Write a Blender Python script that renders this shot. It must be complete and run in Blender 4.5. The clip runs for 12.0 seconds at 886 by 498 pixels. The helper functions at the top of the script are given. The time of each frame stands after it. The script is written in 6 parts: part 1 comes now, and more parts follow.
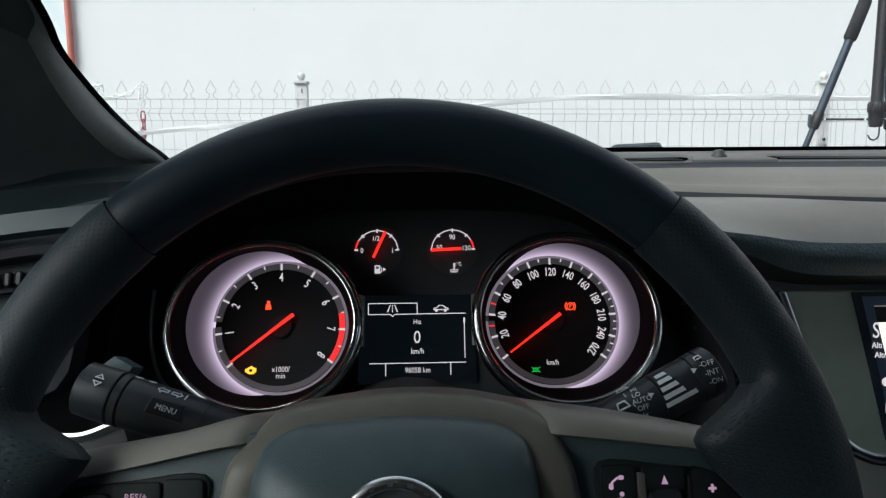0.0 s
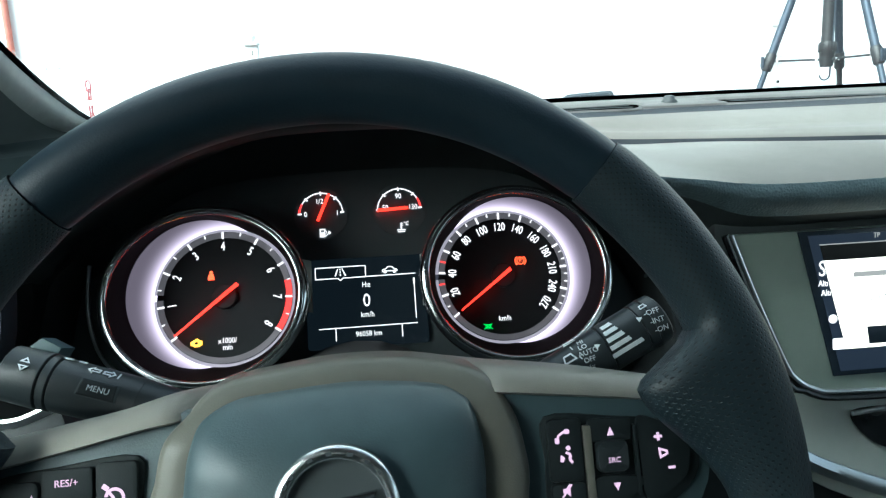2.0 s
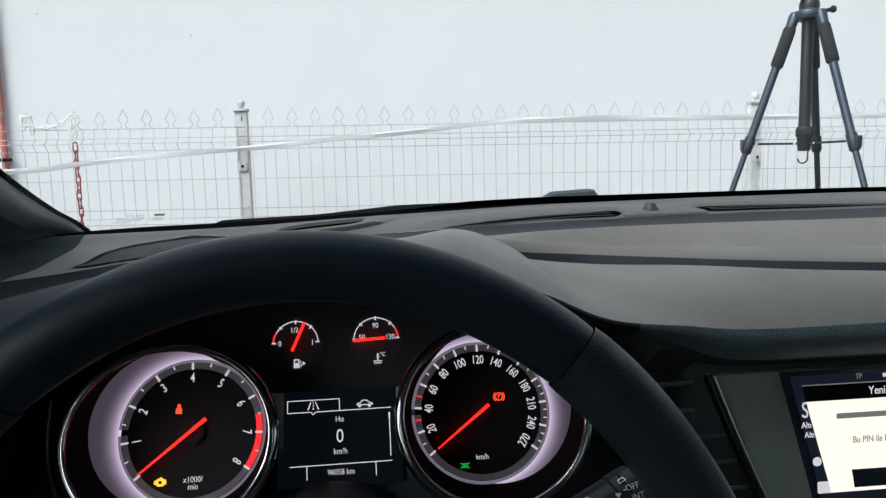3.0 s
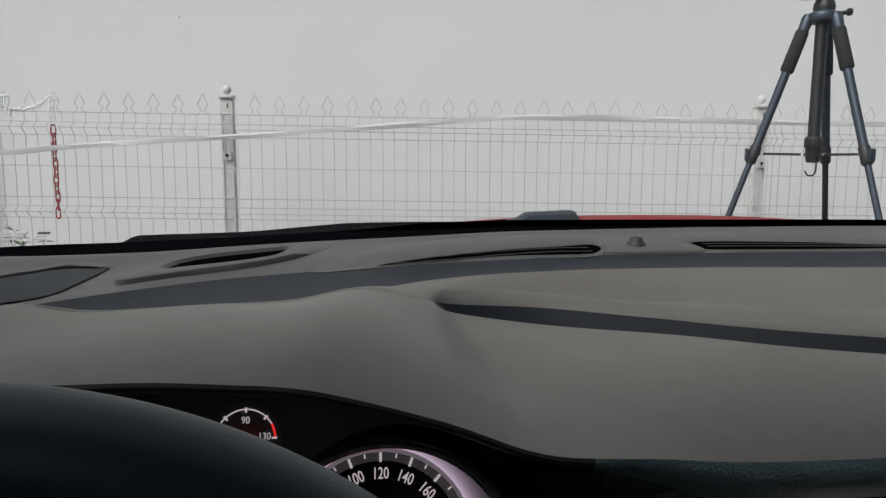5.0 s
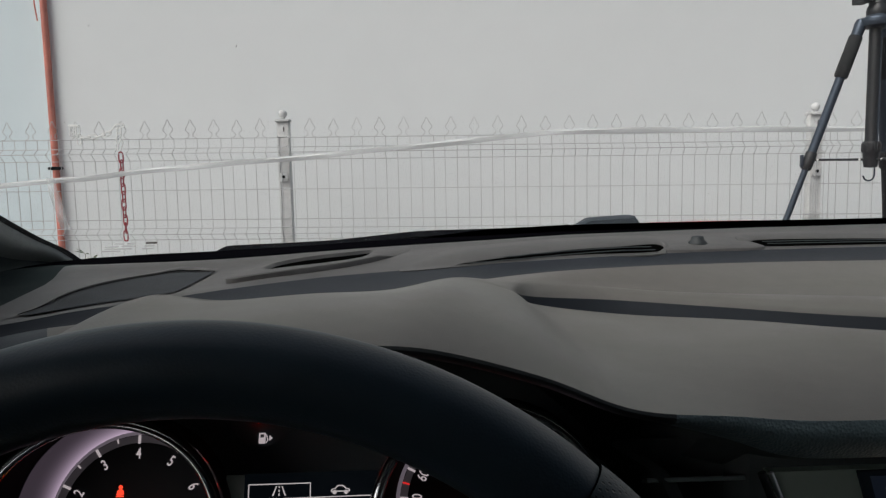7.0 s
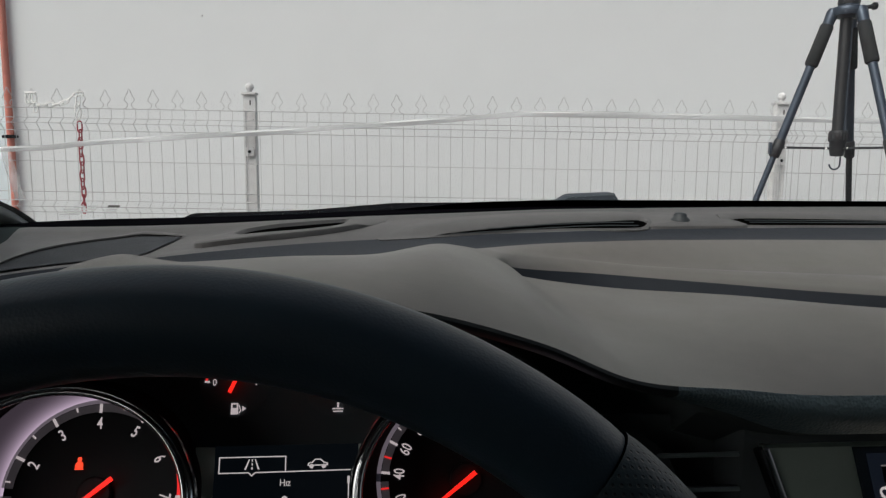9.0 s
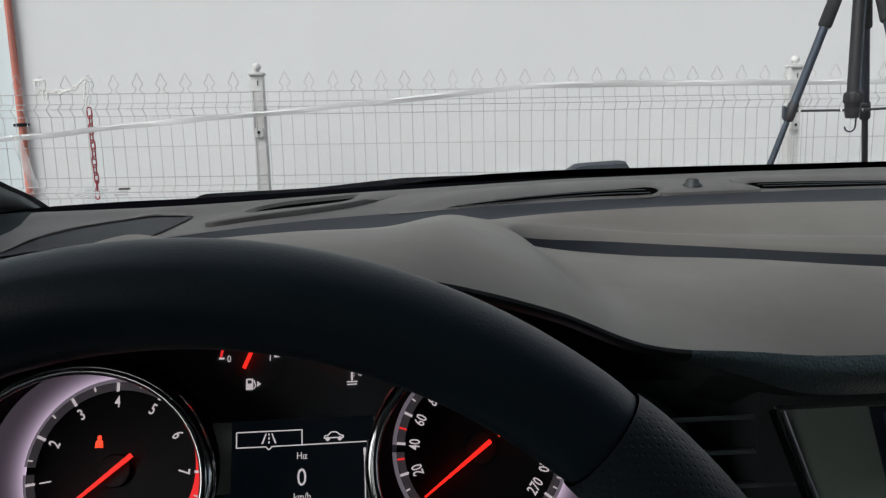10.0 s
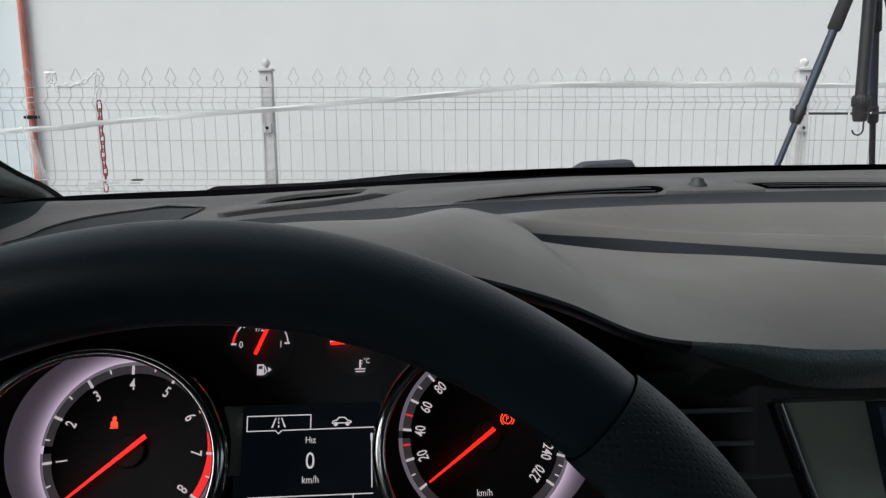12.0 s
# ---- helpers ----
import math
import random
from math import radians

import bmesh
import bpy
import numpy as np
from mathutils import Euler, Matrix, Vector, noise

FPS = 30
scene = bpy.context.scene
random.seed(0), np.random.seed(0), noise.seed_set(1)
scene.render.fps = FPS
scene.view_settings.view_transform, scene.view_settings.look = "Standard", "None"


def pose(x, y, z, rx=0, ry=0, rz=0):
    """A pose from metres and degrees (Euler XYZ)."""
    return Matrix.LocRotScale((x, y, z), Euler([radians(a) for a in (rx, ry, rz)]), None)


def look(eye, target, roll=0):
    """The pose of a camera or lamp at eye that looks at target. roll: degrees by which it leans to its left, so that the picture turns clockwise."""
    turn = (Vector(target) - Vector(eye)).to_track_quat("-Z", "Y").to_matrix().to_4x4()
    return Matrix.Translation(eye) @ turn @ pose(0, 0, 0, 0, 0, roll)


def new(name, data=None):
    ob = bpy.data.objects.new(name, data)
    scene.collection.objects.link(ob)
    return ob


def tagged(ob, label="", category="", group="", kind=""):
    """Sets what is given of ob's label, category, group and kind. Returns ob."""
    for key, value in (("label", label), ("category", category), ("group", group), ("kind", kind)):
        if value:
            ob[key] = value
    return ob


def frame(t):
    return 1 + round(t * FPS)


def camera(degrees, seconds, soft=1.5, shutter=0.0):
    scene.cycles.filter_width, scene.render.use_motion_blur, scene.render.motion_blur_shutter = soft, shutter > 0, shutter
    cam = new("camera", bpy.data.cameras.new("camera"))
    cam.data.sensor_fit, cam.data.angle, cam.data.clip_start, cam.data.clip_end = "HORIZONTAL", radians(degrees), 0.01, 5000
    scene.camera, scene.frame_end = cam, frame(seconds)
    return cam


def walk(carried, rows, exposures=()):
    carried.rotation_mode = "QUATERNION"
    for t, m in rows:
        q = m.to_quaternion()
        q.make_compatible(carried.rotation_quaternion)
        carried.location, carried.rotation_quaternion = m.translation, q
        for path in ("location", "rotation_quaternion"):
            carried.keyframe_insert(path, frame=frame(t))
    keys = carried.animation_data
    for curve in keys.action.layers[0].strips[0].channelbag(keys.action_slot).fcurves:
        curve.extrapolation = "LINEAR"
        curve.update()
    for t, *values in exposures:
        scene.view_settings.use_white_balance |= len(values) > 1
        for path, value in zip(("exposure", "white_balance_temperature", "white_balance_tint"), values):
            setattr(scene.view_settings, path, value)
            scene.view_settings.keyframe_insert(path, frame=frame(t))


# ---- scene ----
cam = camera(63.0, 12.0, soft=1.3)
PATH = [
    (0, (0.007, -0.526, 1.06), (0.058, 1.453, 0.777), -0.4),
    (0.5, (0.007, -0.522, 1.057), (0.099, 1.445, 0.712), -0.6),
    (1, (0.014, -0.518, 1.058), (0.124, 1.442, 0.677), -2.3),
    (1.5, (0.015, -0.515, 1.057), (0.144, 1.44, 0.655), -2.2),
    (2, (0.021, -0.516, 1.058), (0.16, 1.439, 0.66), -2.8),
    (2.5, (0.012, -0.515, 1.059), (0.129, 1.446, 0.684), -1.6),
    (2.7, (0.012, -0.511, 1.075), (0.149, 1.459, 0.759), -0.9),
    (2.8, (0.017, -0.51, 1.086), (0.165, 1.463, 0.796), -1.0),
    (3, (0.029, -0.5, 1.107), (0.217, 1.476, 0.864), -1.6),
    (3.2, (0.042, -0.486, 1.127), (0.235, 1.49, 0.882), -1.7),
    (3.5, (0.05, -0.46, 1.148), (0.279, 1.508, 0.876), -0.7),
    (3.7, (0.057, -0.45, 1.155), (0.315, 1.514, 0.876), -1.1),
    (5.3, (0.096, -0.362, 1.128), (0.276, 1.613, 0.867), 0.5),
    (5.5, (0.088, -0.381, 1.127), (0.281, 1.595, 0.885), 1.0),
    (6, (0.067, -0.411, 1.125), (0.175, 1.579, 0.951), 0.2),
    (6.5, (0.072, -0.413, 1.125), (0.153, 1.575, 0.925), -1.4),
    (7, (0.067, -0.416, 1.123), (0.126, 1.572, 0.906), -1.2),
    (7.2, (0.066, -0.416, 1.122), (0.14, 1.571, 0.907), -0.9),
    (8.8, (0.06, -0.407, 1.116), (0.184, 1.573, 0.866), -1.0),
    (9, (0.055, -0.394, 1.11), (0.21, 1.583, 0.844), 0.4),
    (9.5, (0.058, -0.393, 1.109), (0.198, 1.576, 0.787), -0.9),
    (10, (0.057, -0.393, 1.107), (0.175, 1.576, 0.776), -1.4),
    (10.5, (0.056, -0.392, 1.11), (0.167, 1.578, 0.783), -2.1),
    (11, (0.055, -0.396, 1.103), (0.158, 1.574, 0.772), -1.3),
    (11.5, (0.059, -0.398, 1.105), (0.159, 1.572, 0.773), -1.8),
    (12, (0.055, -0.403, 1.105), (0.158, 1.566, 0.77), -0.6),
]

EXPOSURES = [(0.0, 0.96, 6050, 4), (0.4, 1.55, 5650, -7), (1.0, 2.35, 5600, -10), (2.5, 2.35, 5600, -10), (2.75, 1.6, 5700, 2), (3.0, 0.85, 5950, 6), (3.5, 0.35, 6100, 7), (3.7, 0.32, 6200, 8), (5.3, 0.28, 6400, 9), (5.5, 0.25, 6400, 9), (6.2, 0.17, 6400, 9), (7.2, 0.20, 6400, 9), (8.8, 0.28, 6450, 9), (9.5, 0.41, 6350, 8), (10.5, 0.51, 6250, 8), (12.0, 0.56, 6200, 8)]
walk(cam, [(t, look(eye, target, roll)) for t, eye, target, roll in PATH], EXPOSURES)

# ---- light: an overcast sky, the sun only a soft brightness behind the driver's side ----
SUN_UP, SUN_TURN = 46.0, 230.0
world = bpy.data.worlds.new("overcast")
scene.world = world
world.use_nodes = True
wn = world.node_tree.nodes
wl = world.node_tree.links
sky = wn.new("ShaderNodeTexSky")
sky.sky_type = "NISHITA"
sky.sun_disc = False
sky.sun_elevation = radians(SUN_UP)
sky.sun_rotation = radians(SUN_TURN)
sky.dust_density = 6.0
grey = wn.new("ShaderNodeHueSaturation")
grey.inputs["Saturation"].default_value = 0.50
wl.new(sky.outputs[0], grey.inputs["Color"])
wl.new(grey.outputs[0], wn["Background"].inputs[0])
wn["Background"].inputs[1].default_value = 0.105
sun_data = bpy.data.lights.new("sun", "SUN")
sun_data.energy = 0.9
sun_data.angle = radians(40)
sun_data.color = (1.0, 0.99, 0.97)
sun = new("sun", sun_data)
# the sky's sun turns clockwise from +y
_a, _e = radians(SUN_TURN), radians(SUN_UP)
sun.matrix_world = look((0, 0, 6), (-math.sin(_a) * math.cos(_e), -math.cos(_a) * math.cos(_e), 6 - math.sin(_e)))

# ---- materials ----
def node_mat(name):
    m = bpy.data.materials.new(name)
    m.use_nodes = True
    return m, m.node_tree.nodes, m.node_tree.links, m.node_tree.nodes["Principled BSDF"]


def surface(name, col, rough=0.5, metal=0.0, var=0.15, scale=30.0, stain=4.0, bump=0.0, bscale=500.0, spec=0.5, cells=False, rvar=0.1, rand=0.0):
    """A painted, moulded or cast surface: grain and stains in colour and gloss, fine relief."""
    m, n, l, p = node_mat(name)
    tc = n.new("ShaderNodeTexCoord")
    fine = n.new("ShaderNodeTexNoise")
    fine.inputs["Scale"].default_value, fine.inputs["Detail"].default_value = scale, 6
    wide = n.new("ShaderNodeTexNoise")
    wide.inputs["Scale"].default_value, wide.inputs["Detail"].default_value = stain, 4
    for t in (fine, wide):
        l.new(tc.outputs["Object"], t.inputs["Vector"])
    add = n.new("ShaderNodeMath")
    add.operation = "ADD"
    l.new(fine.outputs["Fac"], add.inputs[0])
    l.new(wide.outputs["Fac"], add.inputs[1])
    ramp = n.new("ShaderNodeMapRange")
    ramp.inputs["From Min"].default_value, ramp.inputs["From Max"].default_value = 0.6, 1.4
    ramp.inputs["To Min"].default_value, ramp.inputs["To Max"].default_value = 1 - var, 1 + var
    l.new(add.outputs[0], ramp.inputs["Value"])
    value = ramp.outputs[0]
    if rand:
        info = n.new("ShaderNodeObjectInfo")
        r2 = n.new("ShaderNodeMapRange")
        r2.inputs["To Min"].default_value, r2.inputs["To Max"].default_value = 1 - rand, 1 + rand
        l.new(info.outputs["Random"], r2.inputs["Value"])
        mul = n.new("ShaderNodeMath")
        mul.operation = "MULTIPLY"
        l.new(value, mul.inputs[0])
        l.new(r2.outputs[0], mul.inputs[1])
        value = mul.outputs[0]
    mix = n.new("ShaderNodeVectorMath")
    mix.operation = "SCALE"
    mix.inputs[0].default_value = col
    l.new(value, mix.inputs["Scale"])
    l.new(mix.outputs[0], p.inputs["Base Color"])
    rr = n.new("ShaderNodeMapRange")
    rr.inputs["From Min"].default_value, rr.inputs["From Max"].default_value = 0.3, 0.7
    rr.inputs["To Min"].default_value, rr.inputs["To Max"].default_value = max(0.02, rough - rvar), min(1, rough + rvar)
    l.new(wide.outputs["Fac"], rr.inputs["Value"])
    l.new(rr.outputs[0], p.inputs["Roughness"])
    p.inputs["Metallic"].default_value = metal
    p.inputs["Specular IOR Level"].default_value = spec
    if bump:
        b = n.new("ShaderNodeBump")
        b.inputs["Strength"].default_value = bump
        b.inputs["Distance"].default_value = 0.0006
        if cells:
            t = n.new("ShaderNodeTexVoronoi")
            t.inputs["Scale"].default_value = bscale
            l.new(tc.outputs["Object"], t.inputs["Vector"])
            l.new(t.outputs["Distance"], b.inputs["Height"])
        else:
            t = n.new("ShaderNodeTexNoise")
            t.inputs["Scale"].default_value = bscale
            t.inputs["Detail"].default_value = 3
            l.new(tc.outputs["Object"], t.inputs["Vector"])
            l.new(t.outputs["Fac"], b.inputs["Height"])
        l.new(b.outputs[0], p.inputs["Normal"])
    return m


def lit(name, col, strength):
    """A lamp-lit print or screen."""
    m, n, l, p = node_mat(name)
    p.inputs["Base Color"].default_value = (*[0.3 * c for c in col], 1)
    p.inputs["Roughness"].default_value = 0.4
    p.inputs["Emission Color"].default_value = (*col, 1)
    p.inputs["Emission Strength"].default_value = strength
    return m


def perforated(name, col, rough):
    """Leather with rows of punched holes, laid out in the mesh's UV, in millimetres."""
    m = surface(name, col, rough, var=0.2, scale=60, bump=0.15, bscale=1100, cells=True)
    n, l = m.node_tree.nodes, m.node_tree.links
    p = n["Principled BSDF"]
    uv = n.new("ShaderNodeUVMap")
    sc = n.new("ShaderNodeVectorMath")
    sc.operation = "SCALE"
    sc.inputs["Scale"].default_value = 1 / 2.3
    turned = n.new("ShaderNodeVectorRotate")
    turned.inputs["Angle"].default_value = radians(45)
    fr = n.new("ShaderNodeVectorMath")
    fr.operation = "FRACTION"
    sub = n.new("ShaderNodeVectorMath")
    sub.operation = "SUBTRACT"
    sub.inputs[1].default_value = (0.5, 0.5, 0)
    ln = n.new("ShaderNodeVectorMath")
    ln.operation = "LENGTH"
    l.new(uv.outputs[0], turned.inputs["Vector"])
    l.new(turned.outputs[0], sc.inputs[0])
    l.new(sc.outputs[0], fr.inputs[0])
    l.new(fr.outputs[0], sub.inputs[0])
    l.new(sub.outputs[0], ln.inputs[0])
    hole = n.new("ShaderNodeMapRange")
    hole.inputs["From Min"].default_value, hole.inputs["From Max"].default_value = 0.13, 0.24
    l.new(ln.outputs["Value"], hole.inputs["Value"])
    old = p.inputs["Base Color"].links[0].from_socket
    dark = n.new("ShaderNodeMix")
    dark.data_type = "RGBA"
    dark.inputs[6].default_value = (0.011, 0.016, 0.018, 1)
    l.new(hole.outputs[0], dark.inputs[0])
    l.new(old, dark.inputs[7])
    l.new(dark.outputs[2], p.inputs["Base Color"])
    b0 = p.inputs["Normal"].links[0].from_node
    b = n.new("ShaderNodeBump")
    b.inputs["Strength"].default_value, b.inputs["Distance"].default_value = 0.5, 0.0006
    l.new(hole.outputs[0], b.inputs["Height"])
    l.new(b0.outputs[0], b.inputs["Normal"])
    l.new(b.outputs[0], p.inputs["Normal"])
    return m


def glass_mat(name, tint=(1, 1, 1)):
    """Thin clear pane: lets light through, with a mirror gloss that rises at grazing angles."""
    m = bpy.data.materials.new(name)
    m.use_nodes = True
    n, l = m.node_tree.nodes, m.node_tree.links
    n.remove(n["Principled BSDF"])
    tr = n.new("ShaderNodeBsdfTransparent")
    tr.inputs[0].default_value = (*tint, 1)
    gl = n.new("ShaderNodeBsdfGlossy")
    gl.inputs["Roughness"].default_value = 0.0
    fr = n.new("ShaderNodeFresnel")
    fr.inputs[0].default_value = 1.05
    mx = n.new("ShaderNodeMixShader")
    l.new(fr.outputs[0], mx.inputs[0])
    # Translucent share imitates glare haze over dark things outside.
    veil = n.new("ShaderNodeBsdfTranslucent")
    veil.inputs[0].default_value = (0.90, 0.97, 1.0, 1)
    veil_mix = n.new("ShaderNodeMixShader")
    veil_mix.inputs[0].default_value = 0.012
    l.new(tr.outputs[0], veil_mix.inputs[1])
    l.new(veil.outputs[0], veil_mix.inputs[2])
    l.new(veil_mix.outputs[0], mx.inputs[1])
    l.new(gl.outputs[0], mx.inputs[2])
    l.new(mx.outputs[0], n["Material Output"].inputs[0])
    return m


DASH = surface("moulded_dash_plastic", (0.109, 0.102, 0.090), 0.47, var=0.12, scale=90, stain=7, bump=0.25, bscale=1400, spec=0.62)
# Vent plastic; on band and groove its dark stands in for recess shade.
VALLEY = surface("dark_plastic_and_recess_shade", (0.020, 0.024, 0.0305), 0.72, var=0.12, scale=90, bump=0.25, bscale=1400, spec=0.22)
DECK = surface("taupe_deck_plastic", (0.090, 0.088, 0.086), 0.60, var=0.14, scale=90, stain=7, bump=0.25, bscale=1400, spec=0.3)
FACE = surface("dial_face_black", (0.026, 0.028, 0.032), 0.60, var=0.1, spec=0.2)
HOUSING = surface("cluster_panel_black", (0.085, 0.100, 0.108), 0.70, var=0.12, spec=0.15)
TUBE = surface("dial_tube_black", (0.010, 0.007, 0.008), 0.80, var=0.15, rvar=0.05, spec=0.02)
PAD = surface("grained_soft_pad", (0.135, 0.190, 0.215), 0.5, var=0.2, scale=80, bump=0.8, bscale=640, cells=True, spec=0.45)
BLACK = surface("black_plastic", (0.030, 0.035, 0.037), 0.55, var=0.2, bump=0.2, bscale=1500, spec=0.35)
DEEP = surface("matt_black_plastic", (0.0729, 0.0851, 0.0891), 0.8, var=0.2, spec=0.15)
GLOSS = surface("gloss_black_plastic", (0.012, 0.014, 0.016), 0.2, var=0.15, rvar=0.04, spec=0.5)
SCREENFRAME = surface("display_frame_glass", (0.026, 0.038, 0.056), 0.25, var=0.1, rvar=0.05, spec=0.5)
RINGCHROME = surface("dial_ring_chrome", (0.70, 0.73, 0.74), 0.14, metal=1.0, var=0.08, rvar=0.05)
EMBLEM = surface("polished_emblem_chrome", (0.90, 0.92, 0.93), 0.28, metal=1.0, var=0.05, rvar=0.03)
DARKCHROME = surface("dark_chrome", (0.42, 0.45, 0.47), 0.20, metal=1.0, var=0.08, rvar=0.05)
CHROME = surface("chrome", (0.86, 0.88, 0.90), 0.34, metal=1.0, var=0.05, rvar=0.04)
SATIN = surface("satin_silver", (0.45, 0.48, 0.50), 0.32, metal=1.0, var=0.08)
LEATHER = surface("smooth_wheel_leather", (0.0125, 0.0275, 0.0410), 0.46, var=0.15, scale=60, bump=0.10, bscale=1100, cells=True, spec=0.45)
PERF = perforated("perforated_wheel_leather", (0.0175, 0.0325, 0.0410), 0.52)
AIRBAG = surface("airbag_cover_plastic", (0.058, 0.092, 0.104), 0.45, var=0.15, scale=80, bump=0.2, bscale=1200, spec=0.6)
SPOKE = surface("taupe_spoke_trim", (0.245, 0.238, 0.210), 0.46, var=0.12, scale=70, bump=0.2, bscale=1300)
TEAL = surface("teal_grey_plastic", (0.060, 0.100, 0.110), 0.45, var=0.1)
VENT = surface("vent_slat_plastic", (0.130, 0.160, 0.165), 0.5, var=0.12, bump=0.15, bscale=1200)
KEYMAT = surface("rubberised_key", (0.0125, 0.0180, 0.0200), 0.62, var=0.15, bump=0.15, bscale=1500, spec=0.3)
STALK = surface("stalk_plastic", (0.0235, 0.0305, 0.0340), 0.42, var=0.15, bump=0.15, bscale=1200)
PILLAR = surface("grey_woven_pillar_trim", (0.30, 0.315, 0.30), 0.85, var=0.12, scale=120, bump=0.4, bscale=1800, spec=0.2)
DOORTRIM = surface("dark_door_trim", (0.060, 0.072, 0.070), 0.75, var=0.2, bump=0.3, bscale=900, spec=0.25)
# Shaded copies of the dash plastic: the door-side end's dark is painted.
HOODSHADE = surface("blue_grey_dash_end_shade", (0.040, 0.048, 0.056), 0.60, var=0.12, scale=90, bump=0.25, bscale=1400, spec=0.35)
ENDSHADE = surface("dark_end_shade", (0.022, 0.030, 0.030), 0.95, var=0.2, bump=0.3, bscale=900, spec=0.06)
LINER = surface("grey_headliner", (0.22, 0.215, 0.205), 0.95, var=0.08, bump=0.3, bscale=900, spec=0.1)
BEZEL = surface("taupe_bezel_paint", (0.150, 0.148, 0.124), 0.42, var=0.14, scale=70, bump=0.2, bscale=1300)
STACK = surface("satin_olive_grey_panel", (0.330, 0.395, 0.345), 0.36, var=0.08, scale=60, bump=0.1, bscale=1500)
# Brighter copy of the olive panel: light it would catch is put into colour.
BRIGHTPANEL = surface("brightened_grey_green_panel", (0.47, 0.51, 0.47), 0.36, var=0.08, scale=60, bump=0.1, bscale=1500)
PRINT = surface("pale_grey_print", (0.76, 0.80, 0.82), 0.5, var=0.08)
RUBBER = surface("black_rubber", (0.009, 0.010, 0.011), 0.95, var=0.25, scale=50, bump=0.3, bscale=300, spec=0.08)
CAPBLUE = surface("blue_black_cap_plastic", (0.034, 0.043, 0.052), 0.6, var=0.2, bump=0.2, bscale=900, spec=0.3)
FRIT = surface("ceramic_frit", (0.003, 0.003, 0.004), 1.0, var=0.1, spec=0.0)
RED_PAINT = surface("red_car_paint", (0.45, 0.010, 0.020), 0.42, var=0.05, rvar=0.05, spec=0.25)
WALLPAINT = surface("white_wall_paint", (0.675, 0.69, 0.692), 0.85, var=0.03, scale=9, stain=0.7, bump=0.3, bscale=60, spec=0.2)
WALLBLUE = surface("pale_blue_wall_paint", (0.63, 0.705, 0.73), 0.85, var=0.04, scale=9, stain=0.8, bump=0.3, bscale=60, spec=0.2)
SPECK = surface("dark_wall_speck", (0.08, 0.075, 0.07), 0.9, var=0.3)
ASPHALT = surface("asphalt", (0.05, 0.05, 0.052), 0.9, var=0.3, scale=60, stain=0.5, bump=0.6, bscale=90)
FENCE = surface("weathered_white_fence_paint", (0.43, 0.433, 0.433), 0.6, var=0.14, scale=25, stain=3, rand=0.12)
POST = surface("grey_white_post_paint", (0.53, 0.53, 0.525), 0.6, var=0.16, scale=20, stain=5, bump=0.3, bscale=120)
RUST = surface("worn_orange_red_pipe_paint", (0.50, 0.165, 0.120), 0.7, var=0.25, scale=14, stain=2.5, bump=0.5, bscale=80)
CHAINRED = surface("red_plastic_chain", (0.30, 0.030, 0.040), 0.5, var=0.25, scale=30)
CHAINWHITE = surface("white_plastic_chain", (0.84, 0.84, 0.82), 0.5, var=0.10, scale=30)
TAPE = surface("white_plastic_film", (0.62, 0.63, 0.63), 0.6, var=0.05, scale=25, stain=5)
THINFILM = surface("crumpled_clear_film", (0.62, 0.63, 0.63), 0.5, var=0.1, scale=25, stain=5)
THINFILM.node_tree.nodes["Principled BSDF"].inputs["Alpha"].default_value = 0.28
TAPE.node_tree.nodes["Principled BSDF"].inputs["Alpha"].default_value = 0.58
TRIBLACK = surface("tripod_black", (0.012, 0.013, 0.015), 0.5, var=0.2, bump=0.2, bscale=500)
TRIGRIP = surface("tripod_foam_grip", (0.012, 0.013, 0.014), 0.9, var=0.2, bump=0.6, bscale=700)
TRIGREY = surface("tripod_grey_tube", (0.047, 0.061, 0.082), 0.44, metal=0.6, var=0.1)
LEAF = surface("weed_leaf", (0.06, 0.09, 0.035), 0.6, var=0.3, scale=20, rand=0.2)
PLATE = surface("printed_glass_mark", (0.42, 0.43, 0.43), 0.7, var=0.1)
GLASS = glass_mat("windscreen_glass", (0.97, 0.985, 0.98))
NUMERAL = lit("backlit_numeral", (1.0, 0.86, 0.88), 0.34)
KEYLIT = lit("backlit_key_symbol", (1.0, 0.62, 0.86), 0.19)
DISPLAY = lit("display_white", (1.0, 0.90, 0.90), 0.36)
NEEDLE = lit("lit_red_needle", (1.0, 0.020, 0.012), 0.9)
TICKRED = lit("backlit_red_mark", (1.0, 0.03, 0.03), 0.55)
AMBER = lit("amber_warning_lamp", (1.0, 0.42, 0.03), 1.0)
REDLAMP = lit("red_warning_lamp", (1.0, 0.06, 0.02), 1.0)
GREEN = lit("green_lamp", (0.05, 0.8, 0.10), 0.32)
POPUP = lit("screen_white_field", (1.0, 0.88, 0.73), 0.62)
POPTEXT = lit("screen_grey_text", (0.45, 0.41, 0.40), 0.20)
# Small blue emission lifts the black level of the display.
LCD = surface("faintly_glowing_display_glass", (0.010, 0.012, 0.014), 0.34, var=0.1, rvar=0.05, spec=0.25)
LCD.node_tree.nodes["Principled BSDF"].inputs["Emission Color"].default_value = (0.35, 0.55, 0.80, 1)
LCD.node_tree.nodes["Principled BSDF"].inputs["Emission Strength"].default_value = 0.0030
SCREENBLUE = lit("screen_dark_blue", (0.05, 0.07, 0.12), 0.06)
HALO = lit("lilac_light_ring", (0.97, 0.80, 0.95), 0.09)
BAND = lit("dim_scale_band", (0.62, 0.54, 0.60), 0.030)


